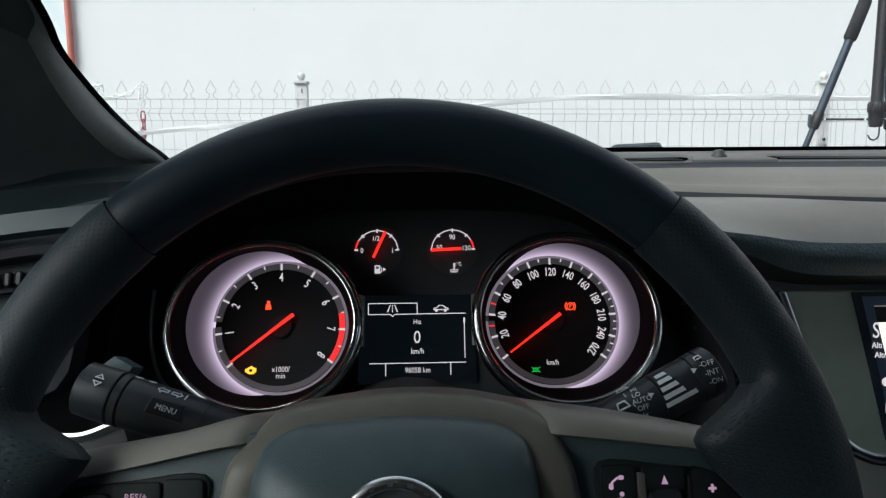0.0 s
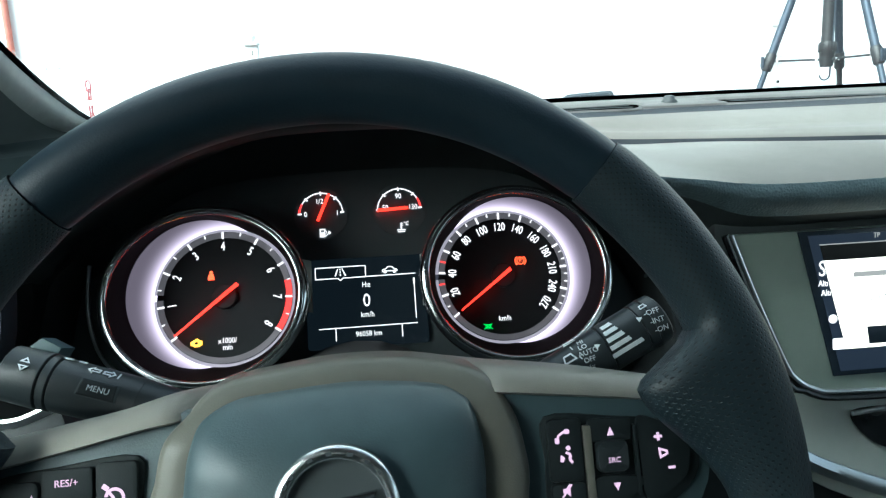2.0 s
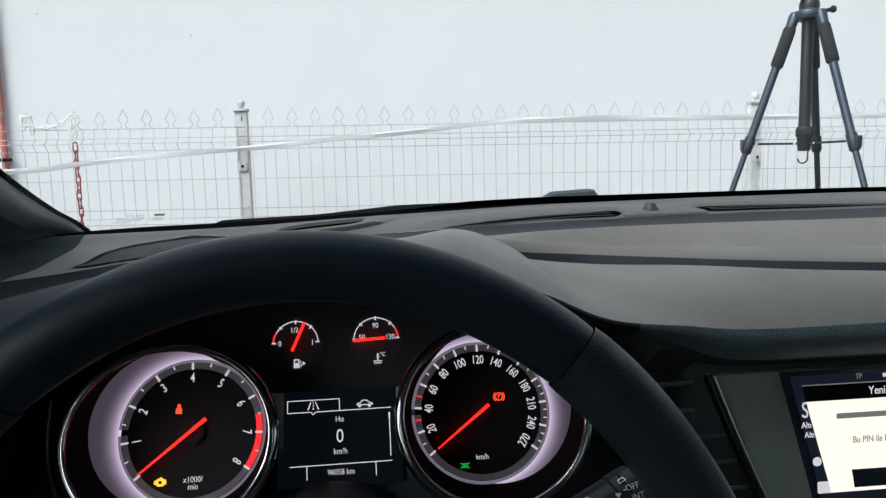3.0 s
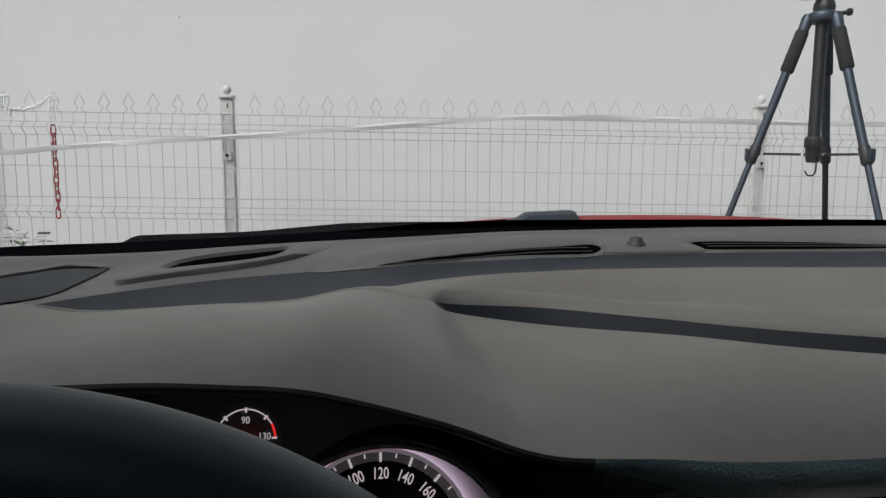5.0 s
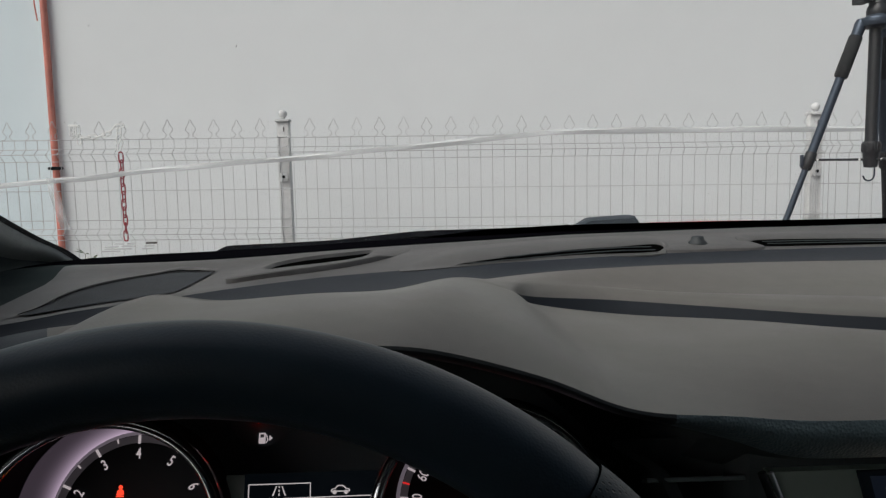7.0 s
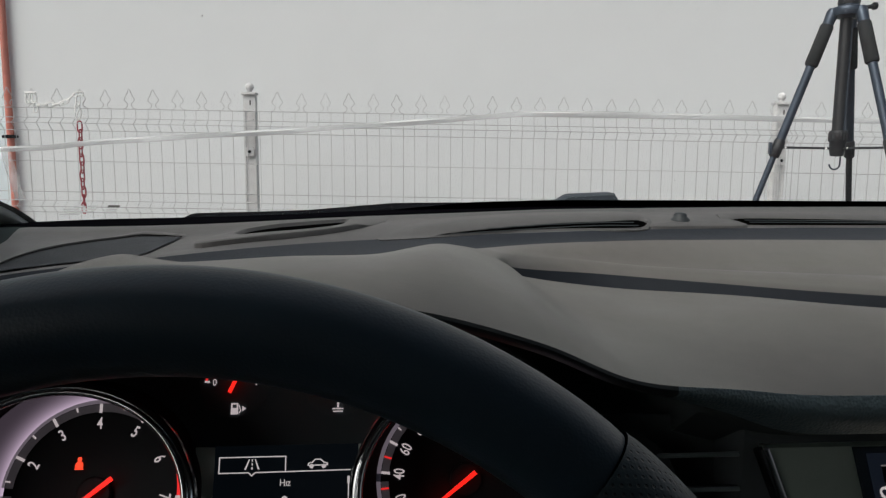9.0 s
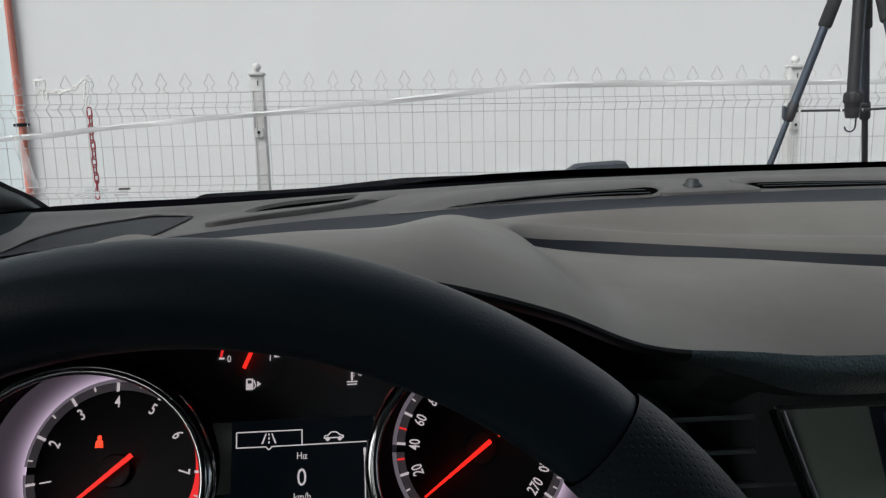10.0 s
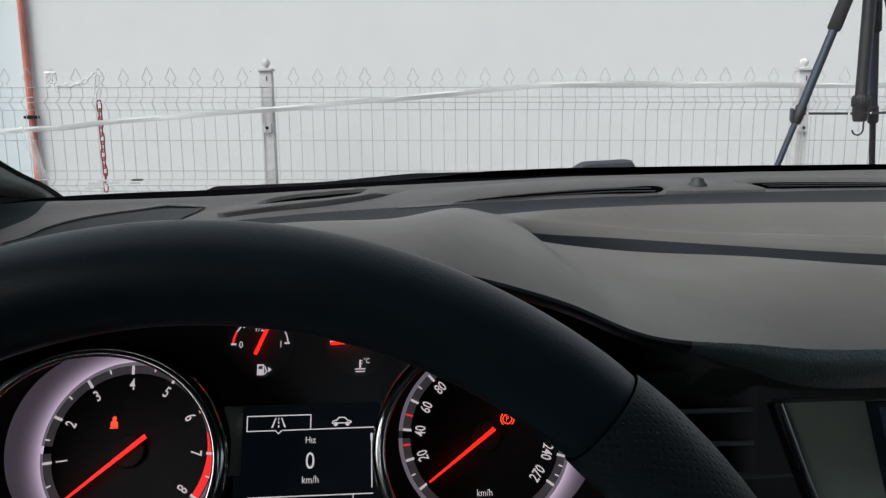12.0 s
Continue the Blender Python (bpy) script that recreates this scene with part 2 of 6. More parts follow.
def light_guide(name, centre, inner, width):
    """A self-glowing dish: falloff from the inner rim is put into its emission."""
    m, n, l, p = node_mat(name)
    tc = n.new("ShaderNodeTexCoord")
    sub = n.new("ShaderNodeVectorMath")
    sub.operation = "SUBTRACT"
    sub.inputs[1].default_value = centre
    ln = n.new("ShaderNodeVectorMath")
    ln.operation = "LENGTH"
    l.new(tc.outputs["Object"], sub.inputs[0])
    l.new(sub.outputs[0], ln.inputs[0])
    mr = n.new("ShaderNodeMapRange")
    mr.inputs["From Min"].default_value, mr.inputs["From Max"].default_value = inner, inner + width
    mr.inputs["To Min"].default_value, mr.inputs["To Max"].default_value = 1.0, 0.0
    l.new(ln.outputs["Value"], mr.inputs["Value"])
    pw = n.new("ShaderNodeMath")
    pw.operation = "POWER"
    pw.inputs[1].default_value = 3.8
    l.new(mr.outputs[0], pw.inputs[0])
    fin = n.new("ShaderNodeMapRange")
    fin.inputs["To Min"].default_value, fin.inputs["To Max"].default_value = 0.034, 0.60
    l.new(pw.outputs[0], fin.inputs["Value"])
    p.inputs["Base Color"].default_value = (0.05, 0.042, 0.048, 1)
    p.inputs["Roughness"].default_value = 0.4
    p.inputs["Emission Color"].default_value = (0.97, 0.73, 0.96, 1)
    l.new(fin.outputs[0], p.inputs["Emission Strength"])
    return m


# ---- mesh tools ----
POSES = {}


def thing(name, at=(0, 0, 0), label="", category="", group="", kind=""):
    ob = new(name)
    ob.location = at
    POSES[ob] = Matrix.Translation(at)
    return tagged(ob, label, category, group, kind)


def link_mesh(name, mesh, parent=None, label="", m=None):
    ob = new(name, mesh)
    m = m or Matrix.Identity(4)
    POSES[ob] = m
    if parent:
        ob.parent = parent
        ob.matrix_parent_inverse = POSES[parent].inverted()
    ob.matrix_basis = m
    if label:
        ob["label"] = label
    return ob


def to_mesh(name, bm, mat, smooth=True, angle=40):
    me = bpy.data.meshes.new(name)
    bm.to_mesh(me)
    bm.free()
    me.materials.append(mat)
    if smooth:
        me.shade_smooth()
        me.set_sharp_from_angle(angle=radians(angle))
    return me


def part(name, bm, mat, parent=None, label="", m=None, smooth=True, angle=40):
    """Links a bmesh, in world metres (or in those of m), as one mesh under a thing or a part."""
    return link_mesh(name, to_mesh(name, bm, mat, smooth, angle), parent, label, m)


def single(name, bm, mat, label, category, group="", kind="", m=None, angle=40):
    return tagged(part(name, bm, mat, None, "", m, True, angle), label, category, group, kind)


def crom(pts, n=8):
    """A smooth curve through the points, n steps between each two."""
    P = [Vector(p) for p in pts]
    P = [P[0] * 2 - P[1]] + P + [P[-1] * 2 - P[-2]]
    out = []
    for i in range(1, len(P) - 2):
        a, b, c, d = P[i - 1], P[i], P[i + 1], P[i + 2]
        for k in range(n):
            t = k / n
            out.append(0.5 * ((2 * b) + (c - a) * t + (2 * a - 5 * b + 4 * c - d) * t * t + (3 * b - a - 3 * c + d) * t ** 3))
    out.append(P[-2])
    return out


def loft(rows, bm=None, close_u=False, close_v=False):
    """A skin over rows of points."""
    bm = bm or bmesh.new()
    vs = [[bm.verts.new(p) for p in r] for r in rows]
    nr, nc = len(vs), len(vs[0])
    for i in range(nr if close_v else nr - 1):
        for j in range(nc if close_u else nc - 1):
            a, b, c, d = vs[i][j], vs[i][(j + 1) % nc], vs[(i + 1) % nr][(j + 1) % nc], vs[(i + 1) % nr][j]
            if len({a, b, c, d}) == 4:
                bm.faces.new((a, b, c, d))
    return bm


def between(a, b, n, bulge=None):
    """n + 1 rows from curve a to curve b, lifted by bulge (a vector) in the middle."""
    rows = []
    for i in range(n + 1):
        t = i / n
        rows.append([p.lerp(q, t) + (Vector(bulge) * (4 * t * (1 - t)) if bulge else Vector()) for p, q in zip(a, b)])
    return rows


def tube(pts, r, seg=8, closed=False, bm=None, caps=True, flat=1.0):
    """A round bar along the points; r may be a list."""
    bm = bm or bmesh.new()
    P = [Vector(p) for p in pts]
    n = len(P)
    rows = []
    side = None
    for i in range(n):
        d = (P[(i + 1) % n] - P[i - 1]) if closed else (P[min(i + 1, n - 1)] - P[max(i - 1, 0)])
        d.normalize()
        if side is None:
            side = d.orthogonal().normalized()
        side = (side - d * side.dot(d))
        side = side.normalized() if side.length > 1e-6 else d.orthogonal().normalized()
        up = d.cross(side)
        rr = r[i] if isinstance(r, (list, tuple)) else r
        rows.append([bm.verts.new(P[i] + (side * math.cos(2 * math.pi * k / seg) + up * math.sin(2 * math.pi * k / seg) * flat) * rr) for k in range(seg)])
    for i in range(n if closed else n - 1):
        for k in range(seg):
            bm.faces.new((rows[i][k], rows[i][(k + 1) % seg], rows[(i + 1) % n][(k + 1) % seg], rows[(i + 1) % n][k]))
    if caps and not closed:
        bm.faces.new(list(reversed(rows[0])))
        bm.faces.new(rows[-1])
    return bm


def box(size, at=(0, 0, 0), bevel=0.0, turn=None, bm=None, seg=2):
    b = bmesh.new()
    bmesh.ops.create_cube(b, size=1)
    bmesh.ops.scale(b, vec=size, verts=b.verts)
    if bevel:
        bmesh.ops.bevel(b, geom=b.edges[:], offset=bevel, segments=seg, profile=0.6, affect="EDGES")
    m = Matrix.Translation(at) @ (turn or Matrix.Identity(4))
    b.transform(m)
    if bm:
        return join(bm, b)
    return b


def join(bm, other):
    me = bpy.data.meshes.new("joining")
    other.to_mesh(me)
    other.free()
    bm.from_mesh(me)
    bpy.data.meshes.remove(me)
    return bm


def prism(outline, low, high, bevel=0.0, hole=None, bm=None):
    """A plate: an outline in x, y, from low to high in z, its top edge bevelled; hole: an inner outline of as many points."""
    b = bmesh.new()
    if hole:
        rows = [[(x, y, low) for x, y in outline], [(x, y, high - bevel) for x, y in outline]]
        if bevel:
            k = [((x + (hx - x) * 0.25), (y + (hy - y) * 0.25)) for (x, y), (hx, hy) in zip(outline, hole)]
            rows.append([(x, y, high) for x, y in k])
            k = [((x + (hx - x) * 0.75), (y + (hy - y) * 0.75)) for (x, y), (hx, hy) in zip(outline, hole)]
            rows.append([(x, y, high) for x, y in k])
        else:
            rows.append([(x, y, high) for x, y in hole])
        rows += [[(x, y, high - bevel) for x, y in hole], [(x, y, low) for x, y in hole]]
        loft(rows, b, close_u=True, close_v=False)
    else:
        v = [b.verts.new((x, y, low)) for x, y in outline]
        f = b.faces.new(v)
        r = bmesh.ops.extrude_face_region(b, geom=[f])
        up = [e for e in r["geom"] if isinstance(e, bmesh.types.BMVert)]
        bmesh.ops.translate(b, verts=up, vec=(0, 0, high - low))
        if bevel:
            top = [e for e in b.edges if all(abs(w.co.z - high) < 1e-7 for w in e.verts)]
            bmesh.ops.bevel(b, geom=top, offset=bevel, segments=2, profile=0.6, affect="EDGES")
    bmesh.ops.recalc_face_normals(b, faces=b.faces)
    if bm:
        return join(bm, b)
    return b


def lathe(profile, seg=24, bm=None, m=None):
    """Turns (radius, height) pairs about z."""
    b = loft([[(r * math.cos(2 * math.pi * k / seg), r * math.sin(2 * math.pi * k / seg), h) for k in range(seg)] for r, h in profile], None, close_u=True)
    bmesh.ops.remove_doubles(b, verts=b.verts, dist=1e-6)
    bmesh.ops.recalc_face_normals(b, faces=b.faces)
    if m:
        b.transform(m)
    if bm:
        return join(bm, b)
    return b


def circle(cx, cy, rx, ry=None, n=48, a0=0.0, a1=360.0):
    ry = ry or rx
    full = abs(a1 - a0) >= 360
    k = n if full else n - 1
    return [(cx + rx * math.cos(radians(a0 + (a1 - a0) * i / k)), cy + ry * math.sin(radians(a0 + (a1 - a0) * i / k))) for i in range(n)]


def rounded(w, h, r, cx=0.0, cy=0.0, n=5):
    out = []
    for sx, sy, a in ((1, 1, 0), (-1, 1, 90), (-1, -1, 180), (1, -1, 270)):
        for i in range(n):
            t = radians(a + 90 * i / (n - 1))
            out.append((cx + sx * (w / 2 - r) + r * math.cos(t), cy + sy * (h / 2 - r) + r * math.sin(t)))
    return out


def smooth_outline(pts, n=5):
    P = [Vector((*p, 0)) for p in pts]
    q = crom([P[-1]] + P + [P[0], P[1]], n)
    return [(v.x, v.y) for v in q[n:n * (len(P) + 1)]]


def arc_strip(cx, cy, r0, r1, a0, a1, low, high, n=24):
    """A flat curved bar between two radii."""
    o = circle(cx, cy, r1, r1, n, a0, a1) + list(reversed(circle(cx, cy, r0, r0, n, a0, a1)))
    return prism(o, low, high)


def bar(p, q, w, low, high):
    """A straight flat bar from p to q in the plane."""
    p, q = Vector(p), Vector(q)
    d = (q - p).normalized() * 1.0
    s = Vector((-d.y, d.x)) * (w / 2)
    return prism([(p + s)[:], (p - s)[:], (q - s)[:], (q + s)[:]], low, high)


def lettering(body, size, depth=0.0002, squeeze=1.0, bold=0.0):
    """Writing, centred on its origin, in the built-in font, as a bmesh in the x, y plane."""
    cu = bpy.data.curves.new("writing", "FONT")
    cu.body, cu.size, cu.extrude, cu.offset = body, size, depth, bold
    cu.align_x, cu.align_y = "CENTER", "CENTER"
    cu.resolution_u = 3
    ob = bpy.data.objects.new("writing", cu)
    me = bpy.data.meshes.new_from_object(ob)
    b = bmesh.new()
    b.from_mesh(me)
    bpy.data.meshes.remove(me)
    bpy.data.objects.remove(ob)
    bpy.data.curves.remove(cu)
    bmesh.ops.scale(b, vec=(squeeze, 1, 1), verts=b.verts)
    return b


def framed(origin, tilt):
    """Axes of a panel that leans back by tilt degrees: x right, y up along it, z towards the driver."""
    s, c = math.sin(radians(tilt)), math.cos(radians(tilt))
    return Matrix(((1, 0, 0, origin[0]), (0, s, -c, origin[1]), (0, c, s, origin[2]), (0, 0, 0, 1)))


def at_uv(u, v, n=0.0, turn=0.0):
    return Matrix.Translation((u, v, n)) @ Matrix.Rotation(radians(turn), 4, "Z")

# ---- outside: ground and wall ----
single("ground", prism([(-300, -300), (300, -300), (300, 300), (-300, 300)], -0.4, 0.0), ASPHALT, "grey asphalt yard in front of the wall", "ground", kind="structure")
# Wall and fence stand a little askew to the car; they are built square and turned about the point in front of it.
YARD_TURN, YARD_Y = -3.49, 3.335
PIPE_X, WALL_Y = -2.171, 3.95
single("wall_north", box((14.0, 0.3, 7.0), (PIPE_X - 0.03 + 7.0, WALL_Y + 0.15, 3.5)), WALLPAINT, "tall plain white painted wall behind the fence", "wall", kind="structure")
single("wall_north_blue", box((12.0, 0.3, 7.0), (PIPE_X - 0.034 - 6.0, WALL_Y + 0.19, 3.5)), WALLBLUE, "pale blue painted wall beside the pipe", "wall", kind="structure")

rnd = random.Random(4)
speck_mesh = to_mesh("speck", prism(smooth_outline([(0.004, 0.0), (0.0015, 0.0025), (-0.003, 0.002), (-0.0045, -0.001), (0.0, -0.0028)], 3), 0, 0.002), SPECK)
wall = bpy.data.objects["wall_north"]
for sx, sz, k in ((-1.041, 1.880, 1.3), (-1.295, 1.516, 0.7), (-2.110, 1.457, 0.6), (-0.871, 1.432, 0.7), (0.406, 1.954, 0.7), (1.829, 1.946, 0.9), (1.715, 1.511, 0.6), (1.745, 0.952, 0.6), (1.436, 1.835, 0.8), (-0.250, 1.579, 0.5), (0.62, 2.32, 1.0), (-1.2, 2.4, 1.0), (2.2, 2.2, 0.8), (-1.92, 2.02, 1.2)):
    link_mesh("speck", speck_mesh, wall, "", Matrix.Translation((sx, WALL_Y, sz)) @ Matrix.Rotation(radians(90), 4, "X") @ Matrix.Rotation(rnd.uniform(0, 6), 4, "Z") @ Matrix.Diagonal((k, k, 1, 1)))

pipe = thing("wall_pipe", (PIPE_X, WALL_Y - 0.027, 0), "worn orange-red painted pipe running up the wall", "pipe")
px, py = PIPE_X, WALL_Y - 0.027
part("tube", tube([(px, py, 0), (px, py, 0.9), (px + 0.002, py, 1.8), (px, py, 4.2)], 0.0195, 16), RUST, pipe)
part("clamp", tube([(px - 0.030, py - 0.004, 1.182), (px, py - 0.034, 1.182), (px + 0.030, py - 0.004, 1.182)], 0.010, 8), RUBBER, pipe, "black pipe clamp")
part("clamp_bolt", tube([(px - 0.055, py + 0.02, 1.182), (px + 0.045, py - 0.008, 1.182)], 0.009, 8), RUBBER, pipe, "black clamp bolt")
cable = thing("wall_cable", (px - 0.045, WALL_Y - 0.01, 0), "thin brown cable beside the wall pipe", "cable")
part("cable_run", tube(crom([(px - 0.06, WALL_Y - 0.012, 4.2), (px - 0.062, WALL_Y - 0.012, 2.6), (px - 0.058, WALL_Y - 0.02, 2.2), (px - 0.040, WALL_Y - 0.03, 2.05)], 6), 0.004, 6), RUST, cable)

# ---- fence ----
FY = YARD_Y
PITCH = 0.1206
FALL = -0.0098  # the fence follows the falling ground
FOLDS = ((1.252, 1.225, 1.189), (0.836, 0.808, 0.777), (0.40, 0.37, 0.34))
ROWS_Z = (1.300, 1.036, 0.881, 0.61, 0.46, 0.20)


def wire_points(top):
    pts = [(0, 0, top)]
    for a, b, c in FOLDS:
        pts += [(0, 0, a), (0, -0.038, b), (0, 0, c)]
    return pts + [(0, 0, 0.06)]


wire_mesh = to_mesh("wire", tube(wire_points(1.305), 0.0017, 6), FENCE)
shape = [(-0.025, 0.0), (-0.017, 0.005), (-0.009, 0.015), (-0.0085, 0.025), (-0.014, 0.033), (-0.0205, 0.041), (-0.0205, 0.050), (-0.0150, 0.061), (-0.0090, 0.073), (-0.0050, 0.086), (0.0, 0.095)]
shape = shape + [(-x, z) for x, z in reversed(shape[:-1])]
finial_mesh = to_mesh("finial", tube([(p.x, 0, p.z) for p in crom([(x, 0, z) for x, z in shape], 3)], 0.0015, 6), FENCE)


def fence_panel(x0, x1, first):
    """Welded mesh panel with folds across it and wire spearheads along the top."""
    ob = thing("mesh_fence", ((x0 + x1) / 2, FY, 0), "white welded mesh fence panel with wire spearhead tops", "fence", "fence panels")
    for z in ROWS_Z:
        part("rail", tube([(x0, FY - 0.004, z + FALL * x0), (x1, FY - 0.004, z + FALL * x1)], 0.0020, 6), FENCE, ob)
    for a, b, c in FOLDS:
        for z, y in ((a, -0.004), (b, -0.042), (c, -0.004)):
            part("rail", tube([(x0, FY + y, z + FALL * x0), (x1, FY + y, z + FALL * x1)], 0.0020, 6), FENCE, ob)
    heads = []
    x = x0 + first
    while x < x1 - 0.03:
        heads.append(x)
        x += PITCH
    wires = [x0 + 0.056] + [x + d * PITCH / 4 for x in heads for d in (-1, 1)] + [x1 - 0.004]
    for x in wires:
        link_mesh("wire", wire_mesh, ob, "", Matrix.Translation((x, FY, FALL * x)) @ Matrix.Rotation(radians(rnd.uniform(-0.12, 0.12)), 4, "Y"))
    for x in heads:
        link_mesh("finial", finial_mesh, ob, "", Matrix.Translation((x, FY, 1.30 + FALL * x)) @ Matrix.Rotation(radians(rnd.uniform(-2.2, 2.2)), 4, "Y") @ Matrix.Diagonal((rnd.uniform(1.15, 1.32), 1, rnd.uniform(0.99, 1.05), 1)))
    return ob


POSTS = (-3.368, -0.641, 2.086, 4.813)
for a, b, first in zip(POSTS, POSTS[1:], (0.085, 0.147, 0.064)):
    fence_panel(a, b, first)


def fence_post(x):
    ob = thing("fence_post", (x, FY + 0.045, 0), "grey-white square steel fence post with ball cap", "fence post", "fence posts")
    y = FY + 0.045
    f = FALL * x
    part("post", box((0.062, 0.050, 1.385 + f), (x, y + 0.004, (1.385 + f) / 2), 0.004), POST, ob)
    for side_x in (-0.0245, 0.0245):
        part("flange", box((0.010, 0.006, 1.30), (x + side_x, y - 0.023, 0.66), 0.002), POST, ob)
    part("slot", prism(rounded(0.007, 0.026, 0.003), 0, 0.0012), SPECK, ob, "dark fixing slot", Matrix.Translation((x + 0.006, y - 0.0212, 1.345 + f)) @ Matrix.Rotation(radians(90), 4, "X"))
    part("cap", box((0.072, 0.072, 0.014), (x, y, 1.390 + f), 0.004), POST, ob)
    part("ball", lathe([(0.0005, -0.026), (0.010, -0.025), (0.012, -0.022)] + [(0.0215 * math.cos(radians(t)), 0.0215 * math.sin(radians(t))) for t in range(-60, 91, 15)], 20, None, Matrix.Translation((x, y, 1.4245 + f))), POST, ob, "round ball finial")
    for z in (1.099, 0.60, 0.25):
        cl = part("clamp_plate", prism(rounded(0.046, 0.046, 0.008), 0, 0.010, 0.002), POST, ob, "", Matrix.Translation((x, y - 0.031, z + f)) @ Matrix.Rotation(radians(90), 4, "X"))
        part("bolt", lathe([(0, 0.017), (0.006, 0.016), (0.0085, 0.013), (0.0085, 0.010)], 10), RUBBER, cl, "dark bolt head", Matrix.Translation((x, y - 0.031, z + f)) @ Matrix.Rotation(radians(90), 4, "X"))
    for z in (1.30 + f, 1.25 + f, 1.19 + f, 0.88 + f, 0.835 + f, 0.78 + f):
        part("hook", tube([(x - 0.024, y - 0.034, z + 0.012), (x - 0.024, y - 0.052, z + 0.004), (x + 0.024, y - 0.052, z + 0.004), (x + 0.024, y - 0.034, z + 0.012)], 0.003, 6), POST, ob)
    return ob


for x in POSTS:
    fence_post(x)


def link_bm(length, width, r):
    pts = []
    for i in range(20):
        t = 2 * math.pi * i / 20
        c, s = math.cos(t), math.sin(t)
        pts.append((math.copysign(abs(c) ** 0.6, c) * width / 2, 0, math.copysign(abs(s) ** 0.75, s) * length / 2))
    return tube(pts, r, 6, closed=True)


# the hanging red chain
red = thing("red_chain", (-1.473, FY - 0.03, 1.25), "red plastic chain hanging down the fence", "chain")
red_mesh = to_mesh("link", link_bm(0.056, 0.021, 0.0036), CHAINRED)
z = 1.251
for i in range(11):
    a = 90 if i % 2 else 8
    link_mesh("link", red_mesh, red, "", Matrix.Translation((-1.473 + 0.002 * math.sin(i * 1.7), FY - 0.03, z - 0.029 - 0.0405 * i)) @ Matrix.Rotation(radians(a + rnd.uniform(-15, 15)), 4, "Z"))

# the white chain slung between two spearheads
white = thing("white_chain", (-1.59, FY - 0.012, 1.35), "white plastic chain slung between fence spearheads", "chain")
white_mesh = to_mesh("link", link_bm(0.052, 0.018, 0.0034), CHAINWHITE)
path = crom([(-1.737, FY - 0.01, 1.376), (-1.712, FY - 0.014, 1.342), (-1.665, FY - 0.014, 1.330), (-1.60, FY - 0.014, 1.334), (-1.548, FY - 0.014, 1.345), (-1.50, FY - 0.014, 1.378), (-1.453, FY - 0.01, 1.388)], 12)
run = [0.0]
for a, b in zip(path, path[1:]):
    run.append(run[-1] + (b - a).length)
k = 0
while 0.02 + 0.038 * k < run[-1]:
    s = 0.02 + 0.038 * k
    i = next(j for j in range(1, len(run)) if run[j] >= s)
    d = (path[i] - path[i - 1]).normalized()
    q = d.to_track_quat("Z", "Y").to_matrix().to_4x4()
    link_mesh("link", white_mesh, white, "", Matrix.Translation(path[i]) @ q @ Matrix.Rotation(radians(20 + 80 * (k % 2)), 4, "Z"))
    k += 1
for lx, lz, a in ((-1.726, 1.362, 10), (-1.694, 1.366, 4), (-1.712, 1.390, 92), (-1.690, 1.318, 5), (-1.478, 1.352, 8), (-1.484, 1.318, 12), (-1.478, 1.282, 20)):
    link_mesh("link", white_mesh, white, "", Matrix.Translation((lx, FY - 0.02, lz)) @ Matrix.Rotation(radians(a), 4, "Y") @ Matrix.Rotation(radians(20 + a), 4, "Z"))

# the plastic tape
TAPE_LINE = ((-3.36, 0.98), (-2, 1.097), (-1.64, 1.118), (-1.4, 1.145), (-1.07, 1.167), (-0.8, 1.186), (-0.5, 1.203), (-0.22, 1.226), (0.06, 1.246), (0.344, 1.268), (0.6, 1.289), (0.765, 1.301), (1.16, 1.302), (1.72, 1.294), (2, 1.287), (2.6, 1.28), (4.8, 1.26))
tp = crom([(x, FY - 0.050, z) for x, z in TAPE_LINE], 8)
wid = [0.0135 + 0.003 * noise.noise(Vector((p.x * 3, 0, 0))) for p in tp]
rows = [[p + Vector((0, 0.004 * math.sin(p.x * 9), w)) for p, w in zip(tp, wid)], [p + Vector((0, -0.004, w * 0.3)) for p, w in zip(tp, wid)], [p + Vector((0, 0.003 * math.sin(p.x * 7), -w)) for p, w in zip(tp, wid)]]
rows += [[p + Vector((0, 0.0015, 0)) for p in r] for r in reversed(rows)]
tape = thing("barrier_tape", (-0.6, FY - 0.05, 1.19), "thin white plastic tape strung along the fence", "tape")
part("strip", loft(rows, None, close_v=True), TAPE, tape)
tail = crom([(-1.835, FY - 0.060, 1.125), (-1.825, FY - 0.068, 1.06), (-1.805, FY - 0.060, 0.99), (-1.785, FY - 0.066, 0.92), (-1.775, FY - 0.060, 0.86)], 8)
rows = [[p + Vector((0.026 * d + 0.004 * math.sin(p.z * 31 + d), -0.006 * math.cos(2.2 * d + p.z * 17), 0)) for p in tail] for d in np.linspace(-1, 1, 7)]
rows += [[p + Vector((0, 0.0012, 0)) for p in r] for r in reversed(rows)]
part("loose_end", loft(rows, None, close_v=True), THINFILM, tape, "loose hanging end of the tape")


